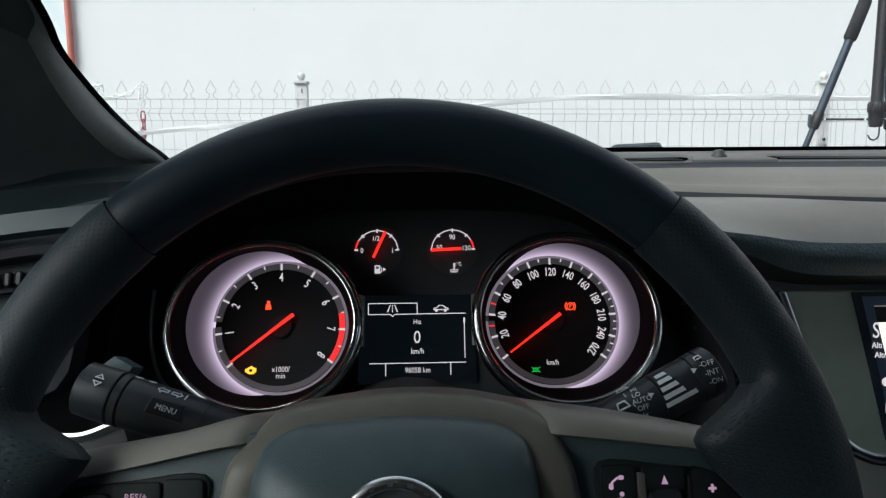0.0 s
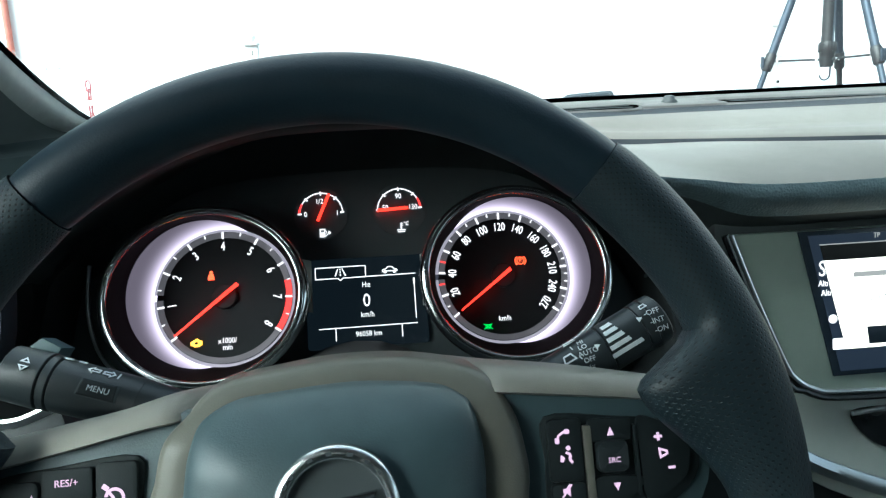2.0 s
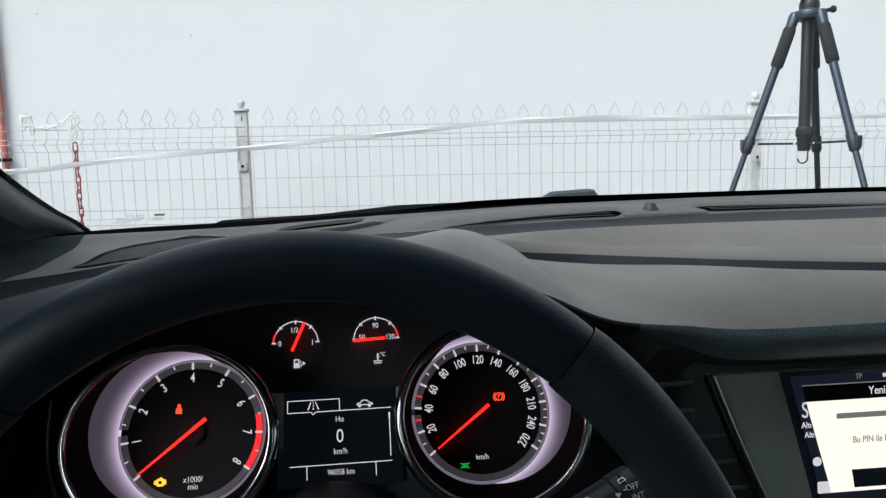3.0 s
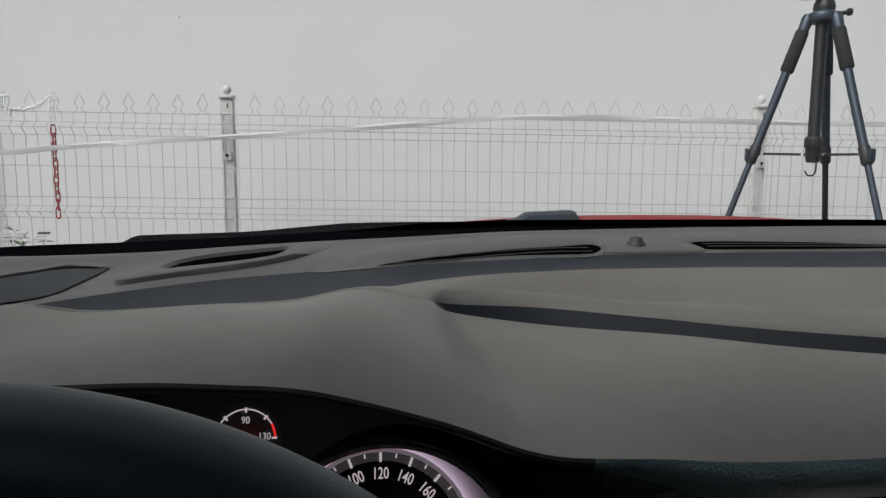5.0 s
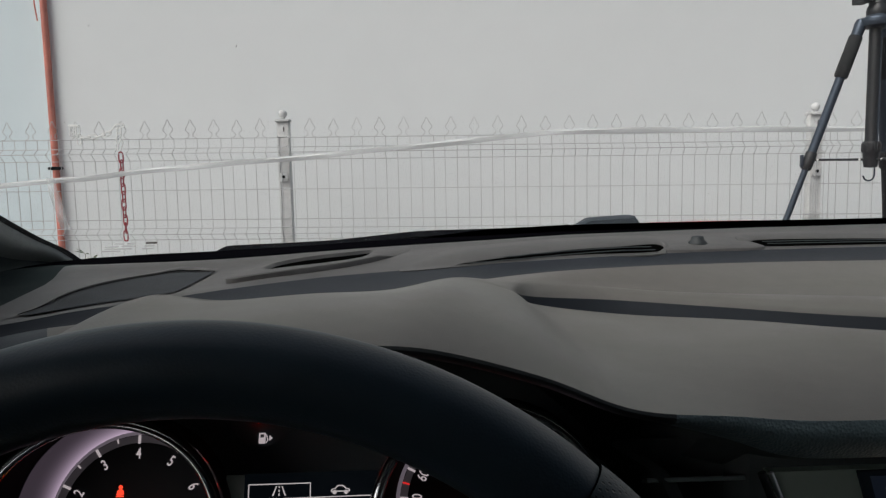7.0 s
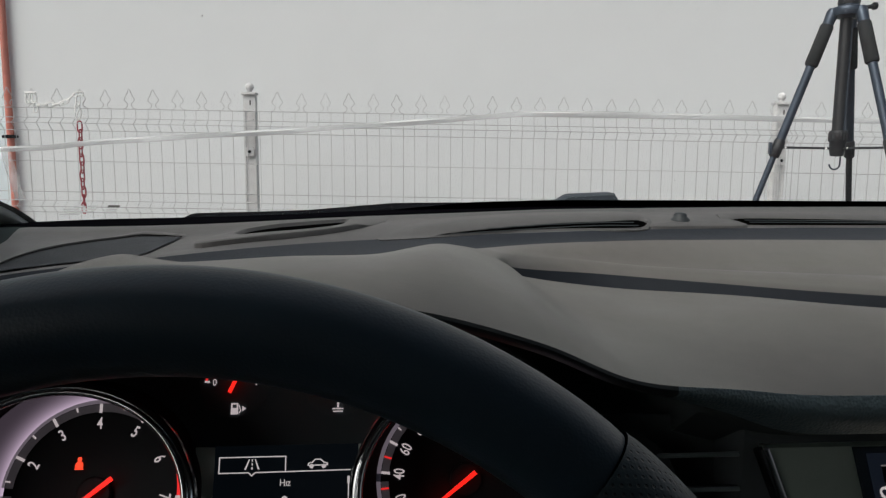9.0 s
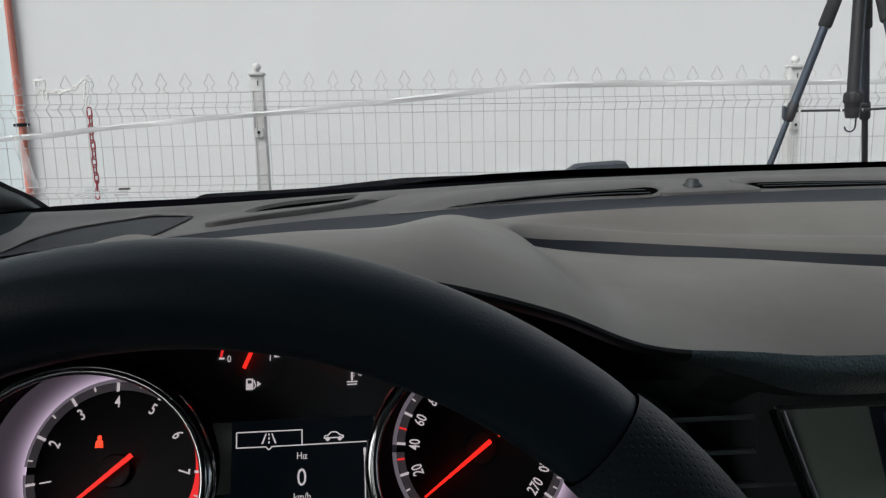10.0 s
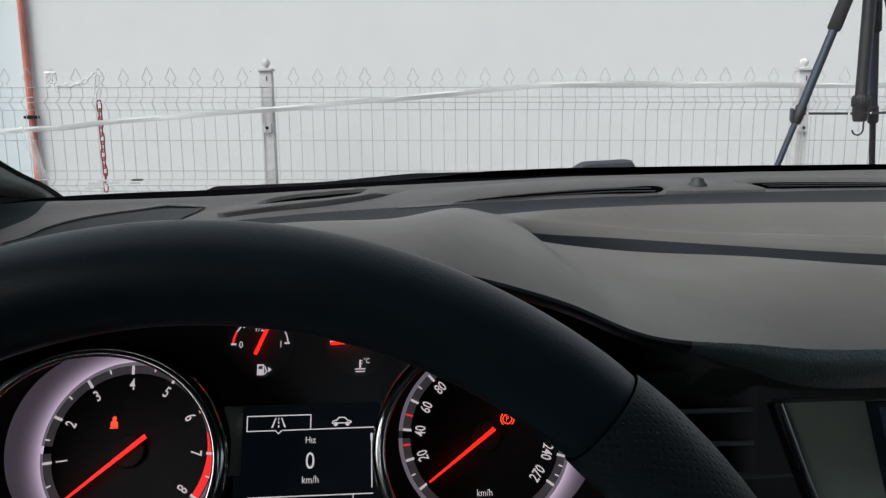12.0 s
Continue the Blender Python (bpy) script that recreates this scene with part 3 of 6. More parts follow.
def weed(x, y, h, seed):
    """A ragged stem with narrow leaves."""
    r = random.Random(seed)
    ob = thing("weed", (x, y, 0), "green weed growing at the foot of the fence", "plant", "weeds by the fence")
    b, lv = bmesh.new(), bmesh.new()
    for s in range(4):
        lean = Vector((r.uniform(-0.10, 0.10), r.uniform(-0.05, 0.05), 0))
        top = Vector((x, y, h * r.uniform(0.8, 1.0))) + lean
        base = Vector((x + r.uniform(-0.02, 0.02), y, 0))
        pts = crom([base, base.lerp(top, 0.5) + Vector((r.uniform(-0.02, 0.02), 0, 0)), top], 5)
        tube(pts, [0.004 * (1 - 0.7 * i / len(pts)) for i in range(len(pts))], 5, bm=b)
        for i in range(26):
            p = pts[min(len(pts) - 1, int(len(pts) * r.uniform(0.35, 1.0)))]
            a = r.uniform(0, 6.28)
            d = Vector((math.cos(a), 0.6 * math.sin(a), r.uniform(-0.1, 0.7))).normalized()
            ln, w = r.uniform(0.03, 0.07), r.uniform(0.006, 0.012)
            sd = d.cross(Vector((0, 0, 1))).normalized() * w
            mid = p + d * ln * 0.5
            v = [lv.verts.new(q) for q in (p, mid + sd + Vector((0, 0, -0.003)), p + d * ln + Vector((0, 0, -0.012)), mid - sd + Vector((0, 0, -0.003)), mid + Vector((0, 0, 0.002)))]
            for i0, i1 in ((0, 1), (1, 2), (2, 3), (3, 0)):
                lv.faces.new((v[i0], v[i1], v[4]))
    part("stem", b, LEAF, ob)
    tagged(part("foliage", lv, LEAF, ob), kind="stuff")
    return ob


weed(-1.70, FY + 0.12, 0.735, 3)
weed(-1.86, FY + 0.15, 0.72, 8)

YARD = Matrix.Translation((0, YARD_Y, 0)) @ Matrix.Rotation(radians(YARD_TURN), 4, "Z") @ Matrix.Translation((0, -YARD_Y, 0))
for ob in [o for o in scene.collection.objects if o.parent is None and o.type in ("MESH", "EMPTY") and o.name != "ground"]:
    ob.matrix_basis = YARD @ POSES[ob]


# ---- tripod in front of the car ----
def tripod(at):
    ob = thing("tripod", at, "black and grey camera tripod with foam grips, legs spread", "tripod")
    A = Vector((at[0], at[1], 0))
    SP = 1.508
    hub = A + Vector((0, 0, SP))
    part("spider", lathe([(0, 0.018), (0.026, 0.018), (0.030, 0.012), (0.044, 0.008), (0.047, 0.0), (0.043, -0.014), (0.026, -0.020), (0, -0.020)], 20, None, Matrix.Translation(hub)), TRIGREY, ob, "dark grey leg hub")
    part("collar", lathe([(0, 0.046), (0.022, 0.046), (0.027, 0.036), (0.029, 0.024), (0.027, 0.014), (0, 0.014)], 20, None, Matrix.Translation(hub)), TRIBLACK, ob)
    part("centre_column", tube([A + Vector((-0.004, 0, SP - 0.02)), A + Vector((-0.004, 0, 1.17))], 0.0158, 14), TRIBLACK, ob)
    part("column_groove", tube([A + Vector((0.006, -0.0125, SP - 0.03)), A + Vector((0.006, -0.0125, 1.17))], 0.0028, 6), TRIGREY, ob)
    cup = part("column_foot", lathe([(0, 0.042), (0.022, 0.042), (0.0235, 0.038), (0.0235, 0.012), (0.021, 0.009), (0.021, -0.010), (0.017, -0.030), (0, -0.032)], 18, None, Matrix.Translation(A + Vector((-0.002, 0, 1.136)))), TRIBLACK, ob)
    for k in range(18):
        a = 2 * math.pi * k / 18
        part("rib", box((0.003, 0.004, 0.024), (0, 0, 0), 0.0008, None, None, 1), TRIBLACK, cup, "", Matrix.Translation(A + Vector((-0.002 + 0.0236 * math.cos(a), 0.0236 * math.sin(a), 1.161))) @ Matrix.Rotation(a, 4, "Z"))
    part("weight_hook", tube([A + Vector((0.010, 0, 1.112)), A + Vector((0.010, 0, 1.090))] + [A + Vector((-0.006 + 0.016 * math.cos(radians(t)), 0, 1.084 + 0.016 * math.sin(radians(t)))) for t in range(0, -200, -25)], 0.0024, 8), TRIGREY, cup, "bare metal weight hook")
    SLOPE = 0.327
    for a in (46.3, 166.3, 286.3):
        u = Vector((math.cos(radians(a)), math.sin(radians(a)), 0))
        w = Vector((-u.y, u.x, 0))

        def on(z):
            return A + u * (0.042 + SLOPE * (1.5 - z)) + Vector((0, 0, z))
        flat = Matrix((( w.x, u.x, 0, 0), (w.y, u.y, 0, 0), (0, 0, 1, 0), (0, 0, 0, 1)))
        leg = part("leg", tube([on(1.475), on(1.11)], 0.0120, 14), TRIGREY, ob, "grey metal leg tube")
        part("grip", tube([on(1.470), on(1.467), on(1.362), on(1.358)], [0.0155, 0.0178, 0.0182, 0.0160], 16), TRIGRIP, leg, "black foam grip")
        part("leg_head", tube([on(1.512), on(1.500), on(1.468)], [0.013, 0.0165, 0.0145], 12), TRIGREY, leg, "grey hinge block")
        part("leg_clamp", tube([on(1.152), on(1.148), on(1.106), on(1.102)], [0.0132, 0.0155, 0.0150, 0.0125], 14), TRIBLACK, leg, "black leg clamp")
        part("clamp_lever", box((0.020, 0.007, 0.034), (0, 0, 0), 0.0025), TRIGREY, leg, "grey clamp lever", Matrix.Translation(on(1.128) + u * 0.0185) @ flat)
        part("lower_tube", tube([on(1.11), on(0.03)], 0.0088, 12), TRIBLACK if a < 90 else TRIGREY, leg)
        part("rubber_foot", tube([on(0.034), on(0.004)], [0.013, 0.016], 10), RUBBER, leg)
        brace = part("brace", tube([A + Vector((-0.002, 0, 1.128)) + u * 0.018, on(1.130) - u * 0.010], 0.0042, 8, flat=0.6), TRIBLACK, ob)
        for q in (0.10, 0.92):
            part("rivet", lathe([(0.0034, 0), (0.0030, 0.0012), (0, 0.0014)], 10, None, Matrix.Translation((A + Vector((-0.002, 0, 1.128)) + u * 0.018).lerp(on(1.130) - u * 0.010, q) + Vector((0, -0.0042, 0))) @ Matrix.Rotation(radians(90), 4, "X")), CHAINWHITE, brace, "bright rivet")
    top = hub + Vector((0, 0, 0.046))
    part("head_neck", lathe([(0, 0), (0.024, 0), (0.020, 0.02), (0.018, 0.05), (0, 0.05)], 16, None, Matrix.Translation(top)), TRIBLACK, ob)
    YK = Matrix.Translation(top + Vector((-0.004, 0, 0.002))) @ Matrix.Rotation(radians(90), 4, "X")
    hd = part("head_yoke", prism([(-0.054, 0.0), (-0.026, 0.0), (-0.022, 0.026), (0.022, 0.026), (0.026, 0.006), (0.046, 0.006), (0.054, 0.05), (0.044, 0.082), (0.02, 0.092), (-0.026, 0.090), (-0.050, 0.080), (-0.056, 0.046)], -0.026, 0.026, 0.005), TRIBLACK, ob, "", YK)
    part("level_window", prism(smooth_outline([(-0.024, 0.032), (0.0, 0.041), (0.026, 0.034), (0.022, 0.043), (0.0, 0.050), (-0.021, 0.041)], 3), 0.0255, 0.028), CHAINWHITE, hd, "white level strip", YK)
    part("side_knob", tube([top + Vector((0.048, 0, 0.040)), top + Vector((0.056, 0, 0.040)), top + Vector((0.058, 0, 0.040)), top + Vector((0.076, 0, 0.040))], [0.008, 0.008, 0.020, 0.018], 14), TRIBLACK, ob)
    part("pan_plate", lathe([(0, 0.010), (0.046, 0.010), (0.049, 0.005), (0.046, 0), (0, 0)], 20, None, Matrix.Translation(top + Vector((0, 0, 0.094)))), TRIBLACK, ob)
    part("pan_lever", tube([top + Vector((0.034, 0, 0.104)), top + Vector((0.075, 0, 0.114))], 0.006, 8), TRIBLACK, ob)
    part("head_post", tube([top + Vector((0, 0, 0.10)), top + Vector((0, 0, 0.24))], 0.026, 14), TRIBLACK, ob)
    part("spider_knob", tube([hub + Vector((0.042, -0.01, 0.008)), hub + Vector((0.062, -0.012, 0.012)), hub + Vector((0.064, -0.012, 0.012)), hub + Vector((0.072, -0.012, 0.013))], [0.006, 0.006, 0.011, 0.010], 10), TRIBLACK, ob)
    return ob


tripod((1.3415, 1.600, 0))

# ---- the car: dashboard ----
# Curves that run across the dashboard, from the driver's door to the far side.
GLASS_BASE = [(-0.40, 0.16, 1.030), (-0.305, 0.295, 1.040), (-0.237, 0.335, 1.042), (-0.158, 0.358, 1.042), (-0.07, 0.390, 1.042), (0.025, 0.418, 1.044), (0.128, 0.434, 1.046), (0.185, 0.4425, 1.047), (0.24, 0.449, 1.048), (0.30, 0.4515, 1.048), (0.36, 0.452, 1.048), (0.43, 0.4525, 1.048), (0.50, 0.452, 1.048), (0.76, 0.438, 1.047), (1.00, 0.33, 1.040), (1.12, 0.16, 1.030)]
BAND_FAR = [(-0.40, -0.06, 1.020), (-0.30, -0.03, 1.030), (-0.188, 0.002, 1.038), (-0.150, 0.036, 1.040), (-0.112, 0.072, 1.040), (-0.069, 0.115, 1.040), (-0.015, 0.156, 1.040), (0.034, 0.180, 1.040), (0.082, 0.199, 1.040), (0.14, 0.219, 1.040), (0.195, 0.235, 1.040), (0.26, 0.2505, 1.040), (0.327, 0.262, 1.040), (0.505, 0.270, 1.040), (0.80, 0.25, 1.039), (1.12, 0.11, 1.030)]
BAND_NEAR = [(-0.40, -0.10, 1.002), (-0.30, -0.075, 1.008), (-0.176, -0.002, 1.0330), (-0.126, 0.026, 1.0350), (-0.098, 0.040, 1.041), (-0.058, 0.046, 1.037), (0.0, 0.052, 1.038), (0.046, 0.060, 1.0385), (0.086, 0.075, 1.043), (0.122, 0.158, 1.0355), (0.175, 0.184, 1.036), (0.235, 0.200, 1.036), (0.304, 0.209, 1.036), (0.46, 0.209, 1.0355), (0.80, 0.175, 1.034), (1.12, 0.04, 1.020)]
LEDGE = [(-0.40, -0.105, 1.000), (-0.30, -0.085, 1.005), (-0.162, -0.032, 1.0200), (-0.122, 0.018, 1.0390), (-0.096, 0.028, 1.0480), (-0.058, 0.032, 1.0430), (0.0, 0.035, 1.0450), (0.046, 0.0385, 1.0462), (0.088, 0.045, 1.0520), (0.124, 0.064, 1.0420), (0.149, 0.124, 1.0265), (0.215, 0.147, 1.0182), (0.29, 0.119, 1.0158), (0.40, 0.066, 1.0148), (0.70, -0.02, 1.010), (1.12, -0.08, 1.000)]
CREST = [(-0.40, -0.12, 0.992), (-0.30, -0.10, 0.998), (-0.156, -0.045, 1.0175), (-0.118, 0.006, 1.0425), (-0.094, 0.016, 1.0525), (-0.058, 0.020, 1.0470), (0.0, 0.020, 1.0500), (0.048, 0.0205, 1.0512), (0.088, 0.022, 1.0572), (0.126, 0.055, 1.0425), (0.150, 0.110, 1.0228), (0.215, 0.103, 1.0148), (0.29, 0.070, 1.0152), (0.40, 0.026, 1.0128), (0.70, -0.05, 1.008), (1.12, -0.11, 0.998)]
BROW = [(-0.40, -0.140, 0.978), (-0.30, -0.130, 0.982), (-0.200, -0.100, 0.990), (-0.144, -0.110, 1.017), (-0.1006, -0.117, 1.0367), (-0.0469, -0.118, 1.0498), (0.005, -0.118, 1.0521), (0.0408, -0.118, 1.0507), (0.0729, -0.118, 1.0474), (0.1182, -0.114, 1.0335), (0.163, -0.101, 1.0130), (0.215, -0.087, 1.0035), (0.27, -0.081, 0.9975), (0.40, -0.082, 0.998), (0.70, -0.085, 0.996), (1.12, -0.125, 0.985)]
N = 10
cg, ca, cb, cc, cd, ce = (crom(c, N) for c in (GLASS_BASE, BAND_FAR, BAND_NEAR, LEDGE, CREST, BROW))


def moved(curve, fn):
    return [p + Vector(fn(i / N, p)) for i, p in enumerate(curve)]


def ramp(s, a, b):
    t = max(0.0, min(1.0, (s - a) / (b - a)))
    return t * t * (3 - 2 * t)


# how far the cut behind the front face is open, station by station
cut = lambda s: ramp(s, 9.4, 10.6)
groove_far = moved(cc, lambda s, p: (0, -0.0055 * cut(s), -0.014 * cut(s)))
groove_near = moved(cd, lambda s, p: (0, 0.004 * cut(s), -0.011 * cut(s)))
right = lambda s: ramp(s, 10.0, 12.0)
left = lambda s: 1 - ramp(s, 1.5, 2.5)
lip = lambda s: max(right(s), left(s))
pad_low = moved(ce, lambda s, p: (0, 0.010 - 0.003 * lip(s), -0.007 - 0.015 * lip(s)))
under = [Vector((p.x, (0.030 if lip(i / N) < 0.5 else -0.045), p.z + (0.0 if lip(i / N) < 0.5 else -0.012))) for i, p in enumerate(pad_low)]

dash = thing("dashboard", (0.35, 0.15, 0.9), "taupe-grey moulded dashboard with dark bands and instrument hood", "dashboard")
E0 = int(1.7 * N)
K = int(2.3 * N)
# black rubber seal between the glass and the deck
SEAL = crom([(v, 0, 0) for v in (0, 0.030, 0.070, 0.084, 0.089, 0.090, 0.086, 0.081, 0.074, 0.066, 0.058, 0.050, 0.044, 0.030, 0.010, 0.0)], N)
glass_line = cg
cg = [p + Vector((0, -w.x, 0)) for p, w in zip(cg, SEAL)]
part("glass_seal", loft([glass_line, [p + Vector((0, 0.001, -0.0004)) for p in cg], [p + Vector((0, 0.001, -0.012)) for p in cg]]), FRIT, dash, "black seal along the glass")


def deck_rise(x, t):
    """Height of the deck over the straight line from the seal (t 0) to the band (t 1): a ridge along the glass, then a dish towards the driver's side."""
    dish = 1 - ramp(x, -0.125, -0.03)
    ridge = 0.0030 * (t / 0.11 if t < 0.11 else 1 - ramp(t, 0.11, 0.26))
    return ridge + 0.002 * 4 * t * (1 - t) * (1 - dish) - 0.0045 * dish * ramp(t, 0.11, 0.28) * (1 - ramp(t, 0.70, 1.0))


deck_rows = []
for t in (0.0, 0.04, 0.08, 0.11, 0.13, 0.17, 0.22, 0.30, 0.40, 0.50, 0.60, 0.70, 0.80, 0.90, 1.0):
    deck_rows.append([p.lerp(q, t) + Vector((0, 0, deck_rise(p.lerp(q, t).x, t))) for p, q in zip(cg, ca)])
part("deck_end", loft([r[:E0 + 1] for r in deck_rows]), ENDSHADE, dash, "door-side end of the deck, shade painted dark")
part("rear_deck", loft([r[E0:] for r in deck_rows]), DECK, dash, "taupe-grey top deck under the windscreen")
part("dark_band", loft(between(ca[E0:], cb[E0:], 6, (0, 0, -0.003))), VALLEY, dash, "recessed band, its shade put in as dark blue-grey")
part("band_end", loft(between(ca[:E0 + 1], cb[:E0 + 1], 6, (0, 0, -0.003))), ENDSHADE, dash)
crease = [p.lerp(q, 0.60 - 0.06 * right(i / N)) + Vector((0, 0, 0.003 - 0.0095 * right(i / N))) for i, (p, q) in enumerate(zip(cb, cc))]
swell = [p.lerp(q, 0.55) + Vector((0, 0, 0.0012 + 0.0035 * right(i / N))) for i, (p, q) in enumerate(zip(crease, cc))]
lip_edge = moved(cc, lambda s, p: (0, -0.0004 * cut(s), -0.0004 * cut(s)))
part("ledge", loft(between(cb[K:], crease[K:], 4, (0, 0, 0.0008)) + between(crease[K:], swell[K:], 3, (0, 0, 0.0006))[1:] + between(swell[K:], cc[K:], 3, (0, 0, 0.0006))[1:] + [lip_edge[K:]]), DASH, dash)
part("ledge_end", loft(between(cb[:K + 1], cc[:K + 1], 5, (0, 0, 0.003))), HOODSHADE, dash)
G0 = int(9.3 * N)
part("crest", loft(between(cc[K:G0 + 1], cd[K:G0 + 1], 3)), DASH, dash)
part("groove", loft(between(lip_edge[G0:], groove_far[G0:], 2) + between(groove_far[G0:], groove_near[G0:], 2)[1:] + between(groove_near[G0:], cd[G0:], 2)[1:]), VALLEY, dash, "groove behind the front face, its shade painted dark")
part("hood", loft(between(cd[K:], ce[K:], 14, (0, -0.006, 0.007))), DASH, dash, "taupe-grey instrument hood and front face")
part("hood_end", loft(between(cc[:K + 1], cd[:K + 1], 3) + between(cd[:K + 1], ce[:K + 1], 8, (0, -0.006, 0.007))[1:]), HOODSHADE, dash, "door-side end of the dashboard, shade painted dark")
P0, P1 = 2 * N, int(10.4 * N)
part("grained_pad", loft(between(ce[P1:], pad_low[P1:], 5, (0, -0.004, 0))), PAD, dash, "dark blue-grey leather-grained pad")
# The pad goes on under the hood; black colour paints the shade there.
part("hood_lip", loft(between(ce[P0:P1 + 1], pad_low[P0:P1 + 1], 5, (0, -0.004, 0))), BLACK, dash, "pad edge under the instrument hood, its shade put in as black")
part("pad_end", loft(between(ce[:P0 + 1], pad_low[:P0 + 1], 5, (0, -0.004, 0))), PAD, dash)
behind = [Vector((p.x, 0.062, 0.90)) for p in under]
part("hood_underside", loft(between(pad_low, under, 3) + between(under, behind, 2)[1:]), DEEP, dash)


def deck_z(x, y):
    def off(k):
        f = max(0.0, min(1.0, (cg[k].y - y) / (cg[k].y - ca[k].y)))
        return abs(cg[k].lerp(ca[k], f).x - x)

    i = min(range(len(cg)), key=off)
    g, a = cg[i], ca[i]
    t = max(0.0, min(1.0, (g.y - y) / (g.y - a.y)))
    return g.z + (a.z - g.z) * t + deck_rise(x, t)


def on_deck(outline, up):
    return [Vector((x, y, deck_z(x, y) + up)) for x, y in outline]


def shrink(outline, k):
    cx = sum(p[0] for p in outline) / len(outline)
    cy = sum(p[1] for p in outline) / len(outline)
    return [(cx + (x - cx) * k, cy + (y - cy) * k) for x, y in outline]


def deck_patch(outline, up, bm=None):
    bm = bm or bmesh.new()
    rows = [on_deck(shrink(outline, k), up) for k in (1.0, 0.7, 0.4, 0.001)]
    loft(rows, bm, close_u=True)
    return bm


# Flat near-black patches stand in for the dark depth of slots and joints.
SLOT = surface("painted_slot_dark", (0.002, 0.002, 0.002), 1.0, spec=0.0)


def deck_vent(outer, hole, name, label, slats, rise=1.0, low=0.55, crisp=False):
    """A raised moulded rim round a dark slot."""
    o, h = smooth_outline(outer, 4), smooth_outline(hole, 4)
    mid = [((a + c) / 2, (b + d) / 2) for (a, b), (c, d) in zip(o, h)]
    near = [(a * 0.75 + c * 0.25, b * 0.75 + d * 0.25) for (a, b), (c, d) in zip(h, mid)]
    back = [(a * 0.85 + c * 0.15, b * 0.85 + d * 0.15) for (a, b), (c, d) in zip(o, mid)]
    # the far side stands proud, the near side lies low, so that the slot shows
    up = [rise * (low + (1 - low) * ramp((b - d) / (math.hypot(a - c, b - d) + 1e-6), -0.3, 0.6)) for (a, b), (c, d) in zip(o, h)]
    lay = lambda line, z: [p + Vector((0, 0, z * k)) for p, k in zip(on_deck(line, 0.0), up)]
    if crisp:
        # upright near wall, long slope on the far side
        side = [ramp((d - b) / (math.hypot(a - c, b - d) + 1e-6), -0.1, 0.55) for (a, b), (c, d) in zip(o, h)]

        def ring(f0, f1, z0, z1):
            pts = []
            for (a, b), (c, d), n in zip(o, h, side):
                f, z = f0 + (f1 - f0) * n, z0 + (z1 - z0) * n
                pts.append(Vector((a + (c - a) * f, b + (d - b) * f, deck_z(a + (c - a) * f, b + (d - b) * f) + z)))
            return pts

        rows = [on_deck(o, -0.001), ring(0, 0, 0.0002, 0.0036), ring(0.10, 0.05, 0.0012, 0.0044), ring(0.30, 0.30, 0.0026, 0.0046), ring(0.55, 0.60, 0.0036, 0.0046), ring(0.90, 0.92, 0.0044, 0.0044), ring(1, 1, 0.0040, 0.0040), [p + Vector((0, 0, 0.0004)) for p in on_deck(shrink(h, 0.93), 0.0)]]
    else:
        rows = [on_deck(o, -0.001), on_deck(o, 0.0003), lay(back, 0.0042), lay(mid, 0.0050), lay(near, 0.0040), on_deck(h, 0.0014), on_deck(h, -0.001)]
    rim = part(name, loft(rows, None, close_u=True), DECK, dash, label)
    part("slot", deck_patch(h, 0.0010), SLOT, rim, "black slot")
    for k in slats:
        xs = [p[0] for p in h]
        line = []
        for i in range(13):
            x = min(xs) + (max(xs) - min(xs)) * (0.06 + 0.88 * i / 12)
            col = sorted(p[1] for p in h if abs(p[0] - x) < 0.03)
            y = col[0] + (col[-1] - col[0]) * k
            line.append((x, y))
        part("slat", tube([Vector((x, y, deck_z(x, y) + 0.0010)) for x, y in line], 0.0009, 6), BLACK, rim)
    return rim


deck_vent([(-0.0880, 0.1540), (-0.0815, 0.1720), (-0.0770, 0.1990), (-0.0630, 0.2360), (-0.0280, 0.2620), (0.0060, 0.2840), (0.0400, 0.3070), (0.0560, 0.3000), (0.0510, 0.2720), (0.0350, 0.2350), (0.0110, 0.2020), (-0.0235, 0.1720), (-0.0590, 0.1500), (-0.0800, 0.1420)],
          [(-0.0620, 0.1790), (-0.0645, 0.1860), (-0.0635, 0.2000), (-0.0575, 0.2170), (-0.0300, 0.2400), (-0.0020, 0.2580), (0.0150, 0.2690), (0.0210, 0.2700), (0.0215, 0.2580), (0.0190, 0.2395), (0.0100, 0.2150), (-0.0260, 0.1860), (-0.0480, 0.1755), (-0.0575, 0.1735)], "side_demister", "grey demister vent with a black slot", (), crisp=True)
deck_vent([(0.050, 0.180), (0.0682, 0.2263), (0.0982, 0.2693), (0.150, 0.300), (0.2028, 0.3229), (0.262, 0.336), (0.308, 0.330), (0.2985, 0.2580), (0.220, 0.2440), (0.140, 0.2195)],
          [(0.098, 0.2043), (0.112, 0.216), (0.1400, 0.2330), (0.1750, 0.2520), (0.2180, 0.2710), (0.2600, 0.2830), (0.3012, 0.2937), (0.2908, 0.2602), (0.2100, 0.2455), (0.1450, 0.2220)], "defroster_vent", "long taupe defroster vent with black slats", (0.33, 0.66), 0.85, 0.06)
